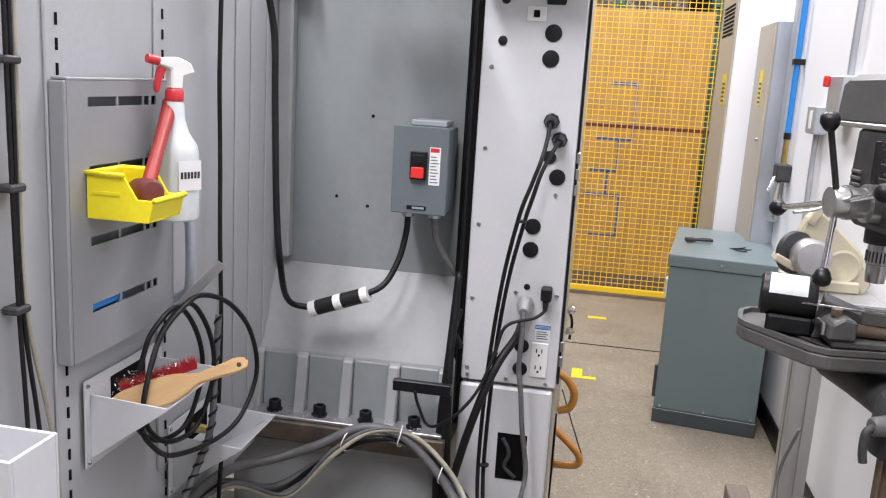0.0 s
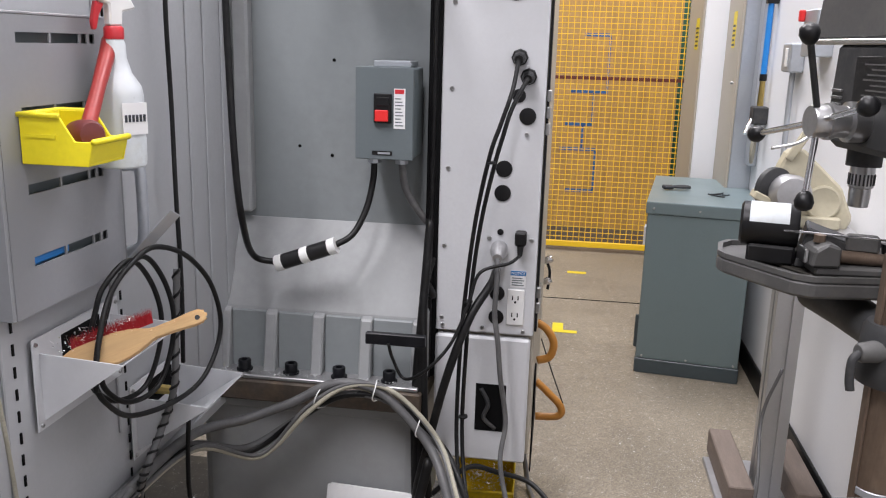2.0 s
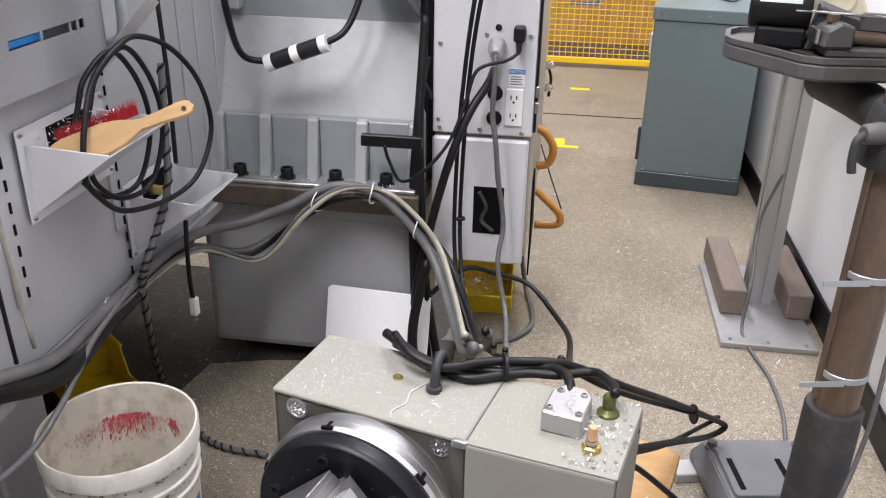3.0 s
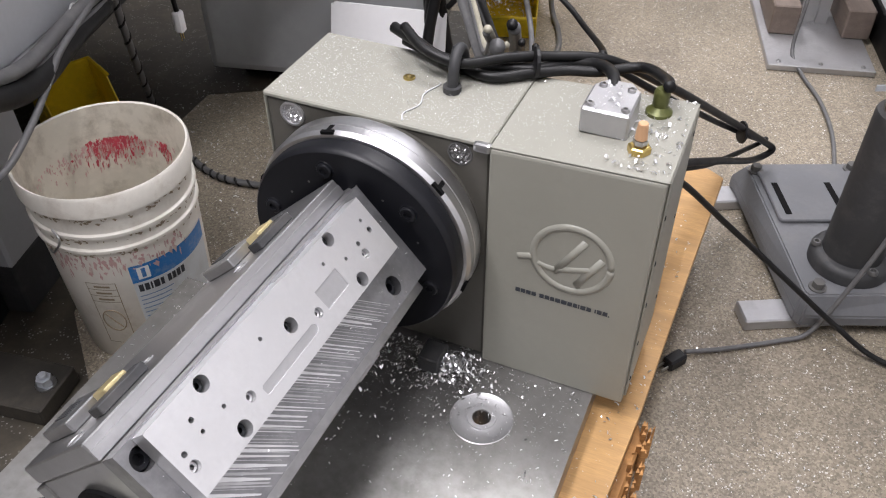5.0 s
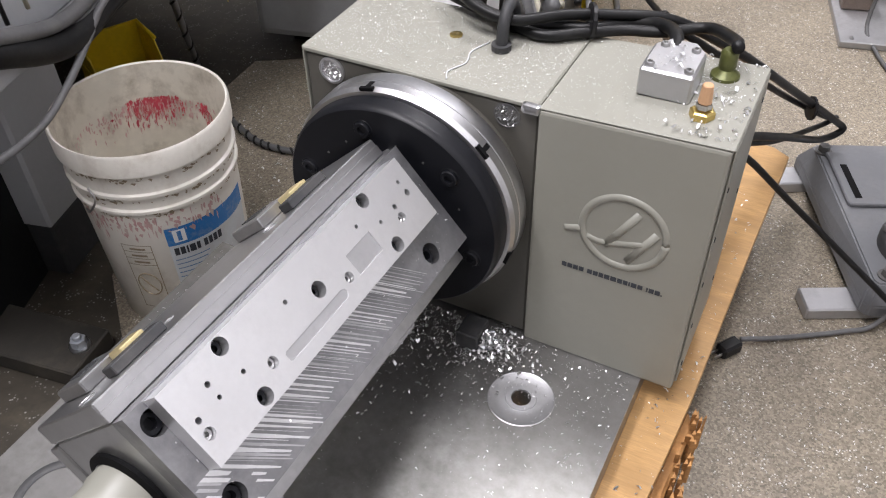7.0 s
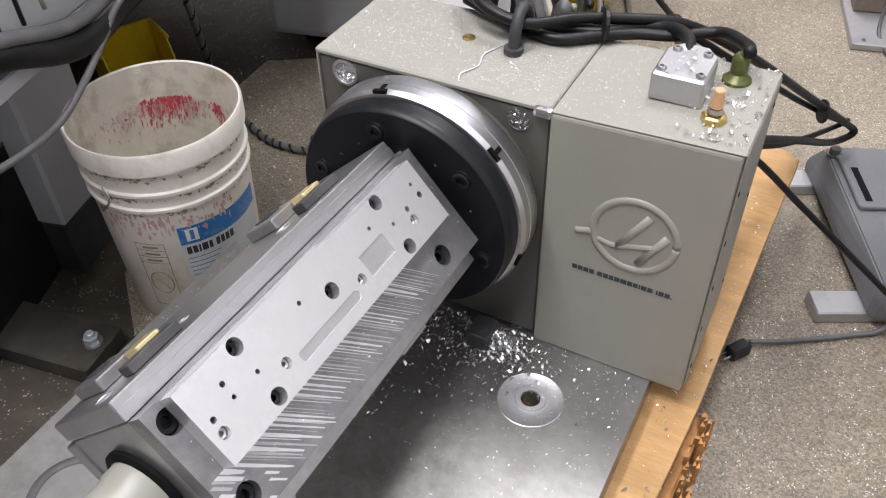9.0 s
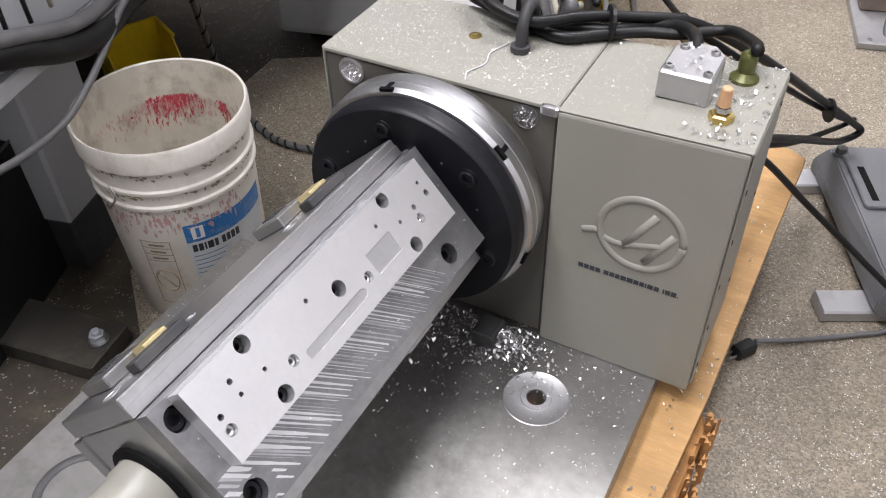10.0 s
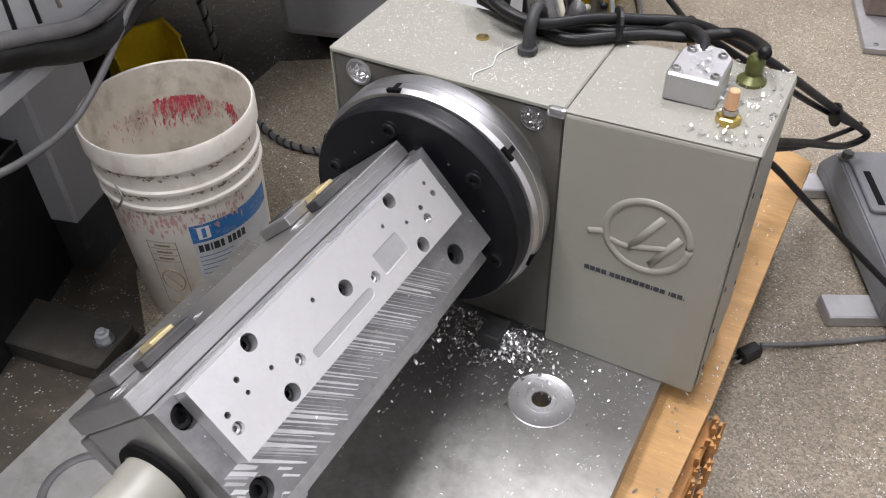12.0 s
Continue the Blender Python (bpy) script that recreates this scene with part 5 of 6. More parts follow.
streaks("red_stain", 330, lambda r: (r.gauss(114, 11), 0.306 - abs(r.gauss(0, 0.017)), r.uniform(0.3, 1.6), r.uniform(0.002, 0.016)), lambda z: 0.1187 + 0.0598 * (z - 0.012) - 0.002, "pink_stain", "smeared red dye on the inner wall", 3)
streaks("red_stain", 55, lambda r: (r.gauss(72, 3), 0.3 - abs(r.gauss(0, 0.015)), r.uniform(0.3, 1.4), r.uniform(0.003, 0.02)), lambda z: 0.1187 + 0.0598 * (z - 0.012) - 0.002, "pink_stain", "smeared red dye on the inner wall", 4)
streaks("red_stain", 260, lambda r: (r.gauss(122, 30), 0.3 - abs(r.gauss(0, 0.02)), r.uniform(0.3, 1.5), r.uniform(0.002, 0.014)), lambda z: 0.1187 + 0.0598 * (z - 0.012) - 0.002, "faint_pink", "faint pink smears on the inner wall", 5)
streaks("pink_stain", 110, lambda r: (r.uniform(-120, -15), 0.252 - abs(r.gauss(0, 0.02)), r.uniform(0.4, 2.2), r.uniform(0.002, 0.02)), lambda z: 0.126 + 0.0418 * (z - 0.004) + 0.0012, "faint_pink", "faint pink smears on the outside", 6)
streaks("dirt_streak", 170, lambda r: (r.uniform(-130, 20), r.choice((0.255, 0.284, 0.324)) - abs(r.gauss(0, 0.004)), r.uniform(0.5, 3), r.uniform(0.001, 0.006)), lambda z: (0.1372 if z < 0.2565 else (0.139 if z < 0.286 else 0.1404)), "print_brown", "brown dirt below the ribs", 7)

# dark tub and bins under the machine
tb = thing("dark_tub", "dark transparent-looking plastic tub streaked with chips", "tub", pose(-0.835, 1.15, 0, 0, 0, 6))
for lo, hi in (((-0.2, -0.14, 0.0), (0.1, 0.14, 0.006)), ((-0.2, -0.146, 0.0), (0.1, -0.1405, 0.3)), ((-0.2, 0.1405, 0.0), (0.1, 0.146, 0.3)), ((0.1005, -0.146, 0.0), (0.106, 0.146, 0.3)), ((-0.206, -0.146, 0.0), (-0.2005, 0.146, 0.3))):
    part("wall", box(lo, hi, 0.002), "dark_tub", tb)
part("rim", tube([(0.106, -0.146, 0.3), (0.106, 0.146, 0.3), (-0.206, 0.146, 0.3), (-0.206, -0.146, 0.3), (0.106, -0.146, 0.3)], 0.003, 6, 1), "drill_grey", tb, "worn pale rim")
open_bin("yellow_bin", pose(-0.97, 1.98, 0.0, 0, 0, -40), 0.2, 0.16, 0.13, "old_yellow", "dirty yellow plastic bin under the machine")
open_bin("yellow_bin", pose(0.06, 2.78, 0.0, 0, 0, -88), 0.24, 0.19, 0.14, "old_yellow", "dirty yellow bin full of chips on the floor")
ca = thing("white_carton", "white flat carton leaning behind the indexer", "carton", pose(-0.165, 2.06, 0, -16, 0, -4))
part("panel", box((-0.14, -0.006, 0.0), (0.135, 0.006, 0.285), 0.001), "carton", ca)
part("flap", box((0.075, -0.0085, 0.01), (0.137, -0.0065, 0.285), 0.0005), "carton", ca)
part("side_flap", box((-0.148, -0.004, 0.0), (-0.1405, 0.01, 0.28), 0.0005), "carton", ca)
solid("floor_pad", box((-0.08, 2.2, 0.0), (0.02, 2.34, 0.02), 0.003), "drill_dark", "dark pad on the floor below the panel", "pad")

# cables on and round the indexer
cable("indexer_cable", [(0.03, 1.345, 0.632), (0.071, 1.309, 0.63), (0.099, 1.289, 0.625), (0.137, 1.292, 0.615), (0.198, 1.294, 0.613), (0.231, 1.296, 0.613), (0.269, 1.318, 0.613), (0.307, 1.302, 0.622), (0.323, 1.254, 0.635), (0.322, 1.205, 0.63)], 0.0078, "black_rubber", "black indexer cable lying across the lid", group="indexer cables")
cable("indexer_cable", [(0.045, 1.345, 0.614), (0.092, 1.315, 0.612), (0.165, 1.27, 0.612), (0.218, 1.285, 0.612), (0.265, 1.3, 0.612), (0.309, 1.3, 0.614), (0.361, 1.308, 0.62), (0.385, 1.246, 0.64), (0.386, 1.212, 0.65)], 0.0072, "black_rubber", "black indexer cable lying across the lid", group="indexer cables")
cable("indexer_cable", [(0.05, 1.318, 0.648), (0.086, 1.275, 0.64), (0.135, 1.262, 0.632), (0.192, 1.29, 0.63), (0.244, 1.31, 0.625), (0.32, 1.33, 0.615), (0.411, 1.386, 0.55), (0.55, 1.642, 0.35), (0.678, 1.843, 0.18), (0.706, 1.873, 0.142), (0.66, 1.83, 0.142), (0.541, 1.584, 0.3), (0.44, 1.39, 0.42), (0.40, 1.32, 0.45)], 0.0068, "black_rubber", "black cable looped beyond the indexer", group="indexer cables")
cable("indexer_cable", [(0.21, 1.32, 0.614), (0.3, 1.345, 0.605), (0.40, 1.4, 0.53), (0.54, 1.66, 0.33), (0.665, 1.86, 0.175), (0.69, 1.885, 0.16), (0.645, 1.84, 0.16), (0.53, 1.6, 0.28), (0.43, 1.4, 0.4), (0.39, 1.33, 0.43)], 0.0052, "black_rubber", "thin black cable looped beyond the indexer", group="indexer cables")
for p in ((0.222, 1.296, 0.622), (0.12, 1.275, 0.625), (0.6, 1.73, 0.27)):
    solid("cable_tie", lathe([(0.02, 0), (0.0215, 0.001), (0.0215, 0.005), (0.02, 0.006)], p, (1, 0.25, -0.1), 14), "black_plastic", "black cable tie round the indexer cables", "cable tie", group="cable ties")
cable("floor_cable", [(0.42, 1.34, 0.44), (0.465, 1.372, 0.39), (0.535, 1.42, 0.3), (0.607, 1.45, 0.22), (0.703, 1.457, 0.13), (0.785, 1.452, 0.06), (0.86, 1.43, 0.015), (0.95, 1.4, 0.0062), (1.08, 1.33, 0.0062)], 0.0052, "black_rubber", "black cable trailing over the concrete floor")
cable("floor_loop", [(-0.02, 2.1, 0.3), (0.03, 2.11, 0.35), (0.075, 2.15, 0.36), (0.131, 2.18, 0.335), (0.225, 2.2, 0.3), (0.3, 2.1, 0.27), (0.335, 1.95, 0.3), (0.335, 1.75, 0.37), (0.325, 1.511, 0.5), (0.31, 1.36, 0.605)], 0.0068, "black_rubber", "black cable arching above the floor")
cable("floor_loop", [(0.17, 2.72, 0.2), (0.2, 2.7, 0.03), (0.223, 2.62, 0.01), (0.231, 2.486, 0.01), (0.18, 2.4, 0.01), (0.1, 2.36, 0.012)], 0.008, "grey_rubber", "dark grey cable lying beside the yellow bin")
cable("floor_loop", [(-0.03, 2.1, 0.4), (-0.06, 2.05, 0.2), (-0.02, 2.0, 0.03), (0.05, 2.02, 0.03), (0.09, 2.08, 0.12), (0.05, 2.14, 0.3)], 0.013, "black_rubber", "thick black hose looped down behind the indexer", seg=12)
pg = thing("floor_plug", "black mains plug lying on the concrete floor", "plug", pose(0.508, 1.37, 0.012, 0, 0, 42))
part("body", box((-0.02, -0.012, -0.012), (0.022, 0.012, 0.012), 0.004), "black_plastic", pg)
for y in (-0.006, 0.005):
    part("prong", box((-0.036, y - 0.001, -0.003), (-0.0202, y + 0.001, 0.003)), "steel", pg)
cable("floor_lead", [(0.528, 1.394, 0.012), (0.586, 1.412, 0.008), (0.64, 1.43, 0.008), (0.7, 1.452, 0.008), (0.752, 1.47, 0.02), (0.79, 1.48, 0.12), (0.83, 1.5, 0.25), (0.862, 1.53, 0.4), (0.868, 1.545, 0.55), (0.868, 1.55, 0.75), (0.868, 1.545, 0.95)], 0.0044, "grey_rubber", "grey mains lead climbing the drill column")
cable("wall_lead", [(0.93, 2.66, 0.5), (0.905, 2.72, 0.32), (0.885, 2.6, 0.16), (0.87, 2.55, 0.03), (0.888, 2.45, 0.008), (0.913, 2.317, 0.008), (0.915, 2.155, 0.008), (0.884, 1.95, 0.01), (0.87, 1.86, 0.05)], 0.0052, "grey_rubber", "thin brown-grey lead from the aluminium stand")

# ---- drill press ----
DP = pose(0.822, 1.597, 0, 0, 0, 11)
dp = thing("drill_press", "dark grey floor-standing drill press with steel table", "drill press", DP)
DPI = DP.inverted()


def dpart(*a, **k):
    """A part given in the hall's own coordinates."""
    ob = part(*a, **k)
    ob.matrix_parent_inverse = DPI
    return ob


foot = [(0.644, 1.898), (0.652, 1.87), (0.722, 1.49), (0.734, 1.478), (0.972, 1.512), (0.985, 1.53), (0.918, 1.95), (0.905, 1.962), (0.66, 1.915)]
top_ = [(0.667, 1.882), (0.672, 1.862), (0.73, 1.505), (0.738, 1.494), (0.952, 1.532), (0.962, 1.545), (0.905, 1.92), (0.897, 1.928), (0.678, 1.892)]
bm = bmesh.new()
r0 = [bm.verts.new((*p, 0.026)) for p in foot]
r1 = [bm.verts.new((*p, 0.05)) for p in foot]
r2 = [bm.verts.new((*p, 0.09)) for p in top_]
for a_, b_ in ((r0, r1), (r1, r2)):
    for k in range(len(foot)):
        bm.faces.new((a_[k], a_[(k + 1) % len(foot)], b_[(k + 1) % len(foot)], b_[k]))
bm.faces.new(r0[::-1])
bm.faces.new(r2)
bmesh.ops.recalc_face_normals(bm, faces=bm.faces)
bmesh.ops.bevel(bm, geom=bm.edges[:], offset=0.003, segments=2, affect="EDGES")
bse = dpart("base", bm, "drill_base", dp, "cast iron base with slotted plate")
part("slotted_plate", prism([(0.684, 1.855), (0.689, 1.838), (0.71, 1.702), (0.717, 1.695), (0.905, 1.726), (0.91, 1.735), (0.888, 1.88), (0.88, 1.888)], 0.0903, 0.099, "z", 0.002), "drill_base", bse)
for x, y in ((0.722, 1.766), (0.83, 1.784)):
    part("slot", box((-0.0065, -0.052, 0.0992), (0.0065, 0.052, 0.0997), 0.0002), "dark_hole", bse).matrix_local = pose(x, y, 0, 0, 0, 9.5)
for x, y in ((0.755, 1.517), (0.938, 1.555), (0.684, 1.868), (0.885, 1.905)):
    bt = part("bolt", rod((x, y, 0.0905), (x, y, 0.105), 0.011, None, 6), "drill_grey", bse)
    part("washer", rod((x, y, 0.0902), (x, y, 0.093), 0.016, None, 20), "drill_grey", bt)
fl = part("flange", lathe([(0.073, 0), (0.073, 0.018), (0.068, 0.026), (0.06, 0.03)], (0, 0, 0.0905), (0, 0, 1), 36), "drill_dark", dp, "", 40)
for k in range(3):
    a = radians(40 + 120 * k)
    screw(fl, (0.064 * math.cos(a), 0.064 * math.sin(a), 0.119), (0, 0, 1), 0.009, 0.008, "drill_grey")
part("sleeve", lathe([(0.0535, 0), (0.052, 0.294), (0.05, 0.298), (0.045, 0.299)], (0, 0, 0.118), (0, 0, 1), 36), "drill_dark", dp, "grey painted column sleeve", 40)
part("column", rod((0, 0, 0.41), (0, 0, 1.3), 0.04, None, 32), "column_brown", dp, "browned bare steel column", 40)
part("rack", box((-0.045, -0.008, 0.436), (-0.0395, 0.008, 1.1), 0.001), "column_brown", dp)
for z in (0.485, 0.685):
    cl = part("hose_clamp", lathe([(0.0415, 0), (0.0425, 0.001), (0.0425, 0.012), (0.0415, 0.013)], (0, 0, z), (0, 0, 1), 28), "zinc", dp, "zinc strap round the column")
    part("strap_tail", box((-0.1, -0.045, z + 0.001), (-0.02, -0.042, z + 0.011)), "zinc", cl)
# table and bracket
rim = [(0.566, 1.855), (0.575, 1.825), (0.668, 1.695), (0.7, 1.68), (1.0, 1.725), (1.015, 1.75), (0.99, 2.0), (0.96, 2.025), (0.6, 1.955), (0.578, 1.925)]
tbl = dpart("table", prism(rim, 0.992, 1.022, "z", 0.005), "drill_grey", dp, "cast table with raised rim")
part("table_pad", prism([(0.62, 1.855), (0.705, 1.715), (0.96, 1.755), (0.945, 1.97), (0.64, 1.92)], 1.0222, 1.028, "z", 0.002), "old_steel", tbl, "rubbed brown table face")
cx_, cy_ = 0.79, 1.85
lip = cut_plate([(cx_ + (x - cx_) * 0.998, cy_ + (y - cy_) * 0.998) for x, y in rim], [[(cx_ + (x - cx_) * 0.955, cy_ + (y - cy_) * 0.94) for x, y in rim]], 0.0098)
for v in lip.verts:
    v.co.z += 1.032
part("lip", lip, "drill_grey", tbl, "raised lip round the table")
part("name_plate", box((0.82, 1.686, 0.999), (0.89, 1.7, 1.011)), "drill_dark", tbl)
part("arm", lathe([(0.04, 0), (0.036, 0.1), (0.038, 0.2), (0.044, 0.32)], (0.02, 0.02, 0.936), (0.02, 0.85, 0.02), 20), "drill_dark", dp, "cast arm below the table", 50)
part("arm_collar", lathe([(0.062, 0), (0.065, 0.01), (0.058, 0.09), (0.052, 0.1)], (0, 0, 0.885), (0, 0, 1), 28), "drill_dark", dp, "", 40)
part("crank_boss", rod((-0.03, -0.02, 0.945), (-0.085, -0.03, 0.945), 0.02, 0.016, 18, None, 0.004), "drill_grey", dp, "", 40)
ck = part("crank", tube([(-0.08, -0.03, 0.945), (-0.095, -0.035, 0.935), (-0.097, -0.037, 0.905), (-0.095, -0.04, 0.885)], 0.007, 10), "drill_dark", dp)
# head
hd = part("head", prism([(-0.12, 1.245), (0.24, 1.245), (0.26, 1.30), (0.25, 1.43), (-0.12, 1.43)], -0.045, 0.13, "x", 0.012), "drill_dark", dp, "cast drill head")
part("rating_plate", box((-0.0475, -0.02, 1.33), (-0.0452, 0.17, 1.405), 0.0005), "black_plastic", hd, "black plate with unreadable print")
for i in range(7):
    part("text_bar", box((-0.0485, 0.0 + 0.01 * (i % 2), 1.34 + i * 0.0085), (-0.0476, 0.14 - 0.012 * (i % 3), 1.3425 + i * 0.0085)), "drill_grey", hd)
for i in range(7):
    part("vent_rib", box((-0.0495, 0.205, 1.27 + i * 0.012), (-0.0452, 0.24, 1.276 + i * 0.012), 0.001), "drill_grey", hd)
bc = part("belt_cover", prism([(-0.28, 1.43), (0.33, 1.425), (0.345, 1.45), (0.335, 1.51), (0.31, 1.522), (-0.28, 1.53)], -0.045, 0.17, "x", 0.012), "drill_grey", dp, "long grey belt cover")
part("cover_lip", box((-0.048, -0.28, 1.424), (0.172, 0.33, 1.434), 0.002), "steel", bc)
# feed hub and spokes
hub = part("feed_hub", lathe([(0.026, 0), (0.028, 0.003), (0.028, 0.026), (0.031, 0.028), (0.031, 0.036), (0.027, 0.038), (0.027, 0.06), (0.034, 0.064), (0.034, 0.092)], (-0.137, 0.126, 1.297), (1, 0.02, 0), 28), "steel", dp, "bright turned feed hub", 35)
INV = DP.to_3x3().inverted()
for d_, ln, mt_ in (((-0.3, -0.4, 0.9), 0.125, "drill_dark"), ((-0.1, -0.2, -0.97), 0.1, "chrome"), ((-0.27, 0.93, -0.2), 0.17, "chrome"), ((0.25, -0.93, 0.25), 0.1, "chrome")):
    d_ = (INV @ Vector(d_)).normalized()
    p0 = Vector((-0.122, 0.126, 1.297)) + d_ * 0.024
    p1 = p0 + d_ * ln
    spk = part("spoke", rod(p0, p1, 0.0055, None, 12), mt_, dp, "steel feed spoke", 40)
    part("knob", lathe([(0.007, 0), (0.013, 0.007), (0.0165, 0.018), (0.0145, 0.028), (0.007, 0.033), (0, 0.034)], p1 - d_ * 0.006, d_, 18), "black_plastic", spk, "black ball knob", 50)
sq = part("quill", lathe([(0.03, 0), (0.03, 0.03), (0.027, 0.032)], (0.01, 0.205, 1.214), (0, 0, 1), 24), "drill_dark", dp, "", 40)
ckk = part("chuck", lathe([(0.011, -0.03), (0.017, -0.03), (0.0185, -0.012), (0.0185, 0.004), (0.0215, 0.006), (0.0215, 0.028), (0.021, 0.03), (0.021, 0.054), (0.012, 0.06), (0.012, 0.075)], (0.01, 0.205, 1.17), (0, 0, 1), 30), "steel", dp, "knurled steel drill chuck", 35)
for i in range(20):
    a = 2 * math.pi * i / 20
    part("knurl", box((-0.0012, -0.0012, -0.01), (0.0012, 0.0012, 0.01)), "drill_dark", ckk).location = (0.01 + 0.0214 * math.cos(a), 0.205 + 0.0214 * math.sin(a), 1.19)
# vise and motor body on the table
vs = thing("drill_vise", "dusty dark drill vise lying on the drill table", "vise", pose(0.785, 1.742, 1.0285, 0, 0, 5))
part("base", box((-0.08, -0.03, 0), (0.13, 0.05, 0.016), 0.004), "drill_grey", vs)
part("jaw", prism([(-0.09, 0.016), (-0.04, 0.016), (-0.04, 0.052), (-0.065, 0.058), (-0.085, 0.045)], -0.035, 0.035, "y", 0.004), "drill_grey", vs)
part("serrated_face", box((-0.098, -0.02, 0.02), (-0.0905, 0.02, 0.045), 0.002), "steel", vs)
part("screw_bar", rod((-0.04, 0, 0.03), (0.14, -0.02, 0.026), 0.012, 0.01, 14), "column_brown", vs, "", 40)
part("nut", rod((-0.068, 0, 0.055), (-0.068, 0, 0.068), 0.011, None, 6), "column_brown", vs)
mt = thing("bench_motor", "black round motor body with a silver label on the table", "motor", pose(0.655, 1.81, 1.0285, 0, 0, -12) @ Matrix.Diagonal((0.8, 0.8, 0.76, 1)))
part("casing", lathe([(0.045, 0), (0.054, 0.006), (0.054, 0.12), (0.05, 0.128), (0.03, 0.13)], (-0.075, 0, 0.088), (1, 0, 0), 32), "black_plastic", mt, "", 40)
lb_ = lathe([(0.0546, 0.02), (0.0549, 0.021), (0.0549, 0.105), (0.0546, 0.106)], (-0.075, 0, 0.088), (1, 0, 0), 48, None, False)
bmesh.ops.delete(lb_, geom=[f for f in lb_.faces if f.calc_center_median().z < 0.1], context="FACES")
part("label", lb_, "paper_label", mt, "worn silver label", 40)
part("foot", box((-0.055, -0.045, 0), (0.05, 0.045, 0.045), 0.006), "black_plastic", mt)
part("guard", prism([(0.05, 0.0), (0.2, 0.0), (0.24, 0.02), (0.23, 0.045), (0.07, 0.1)], -0.05, 0.05, "y", 0.004), "drill_dark", mt, "dark green-grey sloping guard")
part("side_block", box((0.15, -0.055, 0.05), (0.22, -0.02, 0.09), 0.006), "drill_grey", mt)
part("thumb_screw", rod((0.235, -0.04, 0.04), (0.235, -0.04, 0.075), 0.008, 0.013, 12), "black_plastic", mt)
part("rod", rod((0.02, -0.055, 0.088), (0.24, -0.05, 0.085), 0.003, None, 8), "chrome", mt)
for x, y in ((0.64, 1.474), (0.61, 1.83)):
    solid("aluminium_bar", box((0, 0, 0), (0.38, 0.057, 0.0255), 0.003), "alu_dull", "short aluminium bar supporting the drill base", "bar", pose(x, y, 0, 0, 0, 13), group="aluminium bars")

# ---- aluminium stand with belt grinder ----
st = thing("extrusion_stand", "aluminium extrusion stand on a bolted floor plate", "stand")
part("floor_plate", box((0.8, 2.48, 0.0), (1.08, 3.03, 0.018), 0.002), "alu_dull", st)
ex = [(-0.04, -0.04), (-0.008, -0.04), (-0.008, -0.03), (0.008, -0.03), (0.008, -0.04), (0.04, -0.04), (0.04, -0.008), (0.03, -0.008), (0.03, 0.008), (0.04, 0.008), (0.04, 0.04), (0.008, 0.04), (0.008, 0.03), (-0.008, 0.03), (-0.008, 0.04), (-0.04, 0.04), (-0.04, 0.008), (-0.03, 0.008), (-0.03, -0.008), (-0.04, -0.008)]
part("post", prism([(0.955 + x, 2.79 + y) for x, y in ex], 0.0182, 0.9, "z"), "extrusion", st, "slotted aluminium post")
part("top_plate", box((0.85, 2.6, 0.9005), (1.1, 2.95, 0.914), 0.002), "alu_dull", st)
for x, y in ((0.83, 2.5), (1.05, 2.5), (0.94, 2.5)):
    screw(st, (x, y, 0.018), (0, 0, 1), 0.006, 0.004, "steel")
for x, y0, y1, w_ in ((0.82, 2.66, 3.08, 0.075), (1.02, 2.66, 3.05, 0.075)):
    solid("wood_block", box((x, y0, 0.0185), (x + w_, y1, 0.105), 0.004), "old_wood", "dark old timber block on the stand's floor plate", "wood block", group="timber blocks")
gr = thing("belt_grinder", "cream and grey bench belt grinder on a stand", "grinder", pose(0.955, 2.78, 0.9145, 0, 0, 0))
part("guard", prism([(-0.1, 0.04), (0.05, 0.0), (0.12, -0.02), (0.14, 0.03), (0.1, 0.12), (-0.02, 0.23), (-0.06, 0.22), (-0.1, 0.12)], -0.03, 0.03, "y", 0.008), "cream", gr, "cream painted belt guard")
part("guard_disc", lathe([(0.05, 0), (0.05, 0.006), (0.044, 0.008), (0.04, 0.005), (0, 0.005)], (0.05, -0.03, 0.075), (0, -1, 0), 28), "cream", gr, "", 40)
part("motor", lathe([(0.045, 0), (0.055, 0.01), (0.055, 0.09), (0.045, 0.11), (0.02, 0.113)], (-0.06, -0.031, 0.1), (0, -1, 0.1), 24), "alu_dull", gr, "silver motor body", 40)
part("wheel", lathe([(0.06, 0), (0.064, 0.003), (0.064, 0.02), (0.06, 0.023)], (-0.1, -0.04, 0.11), (0.6, -1, 0), 28), "drill_dark", gr, "", 40)
part("tool_arm", prism([(-0.07, 0.2), (-0.05, 0.19), (-0.01, 0.26), (-0.03, 0.28)], -0.04, -0.028, "y", 0.003), "cream", gr)
part("rest", prism([(-0.16, 0.09), (-0.1, 0.06), (-0.09, 0.08), (-0.15, 0.11)], -0.1, -0.04, "y", 0.003), "cream", gr)
part("rest_rod", tube([(-0.12, -0.07, 0.23), (-0.05, -0.08, 0.25), (0.0, -0.08, 0.29)], 0.005, 8), "steel", gr)
part("foot", box((-0.11, -0.06, 0.0), (0.1, 0.06, 0.035), 0.005), "cream", gr)

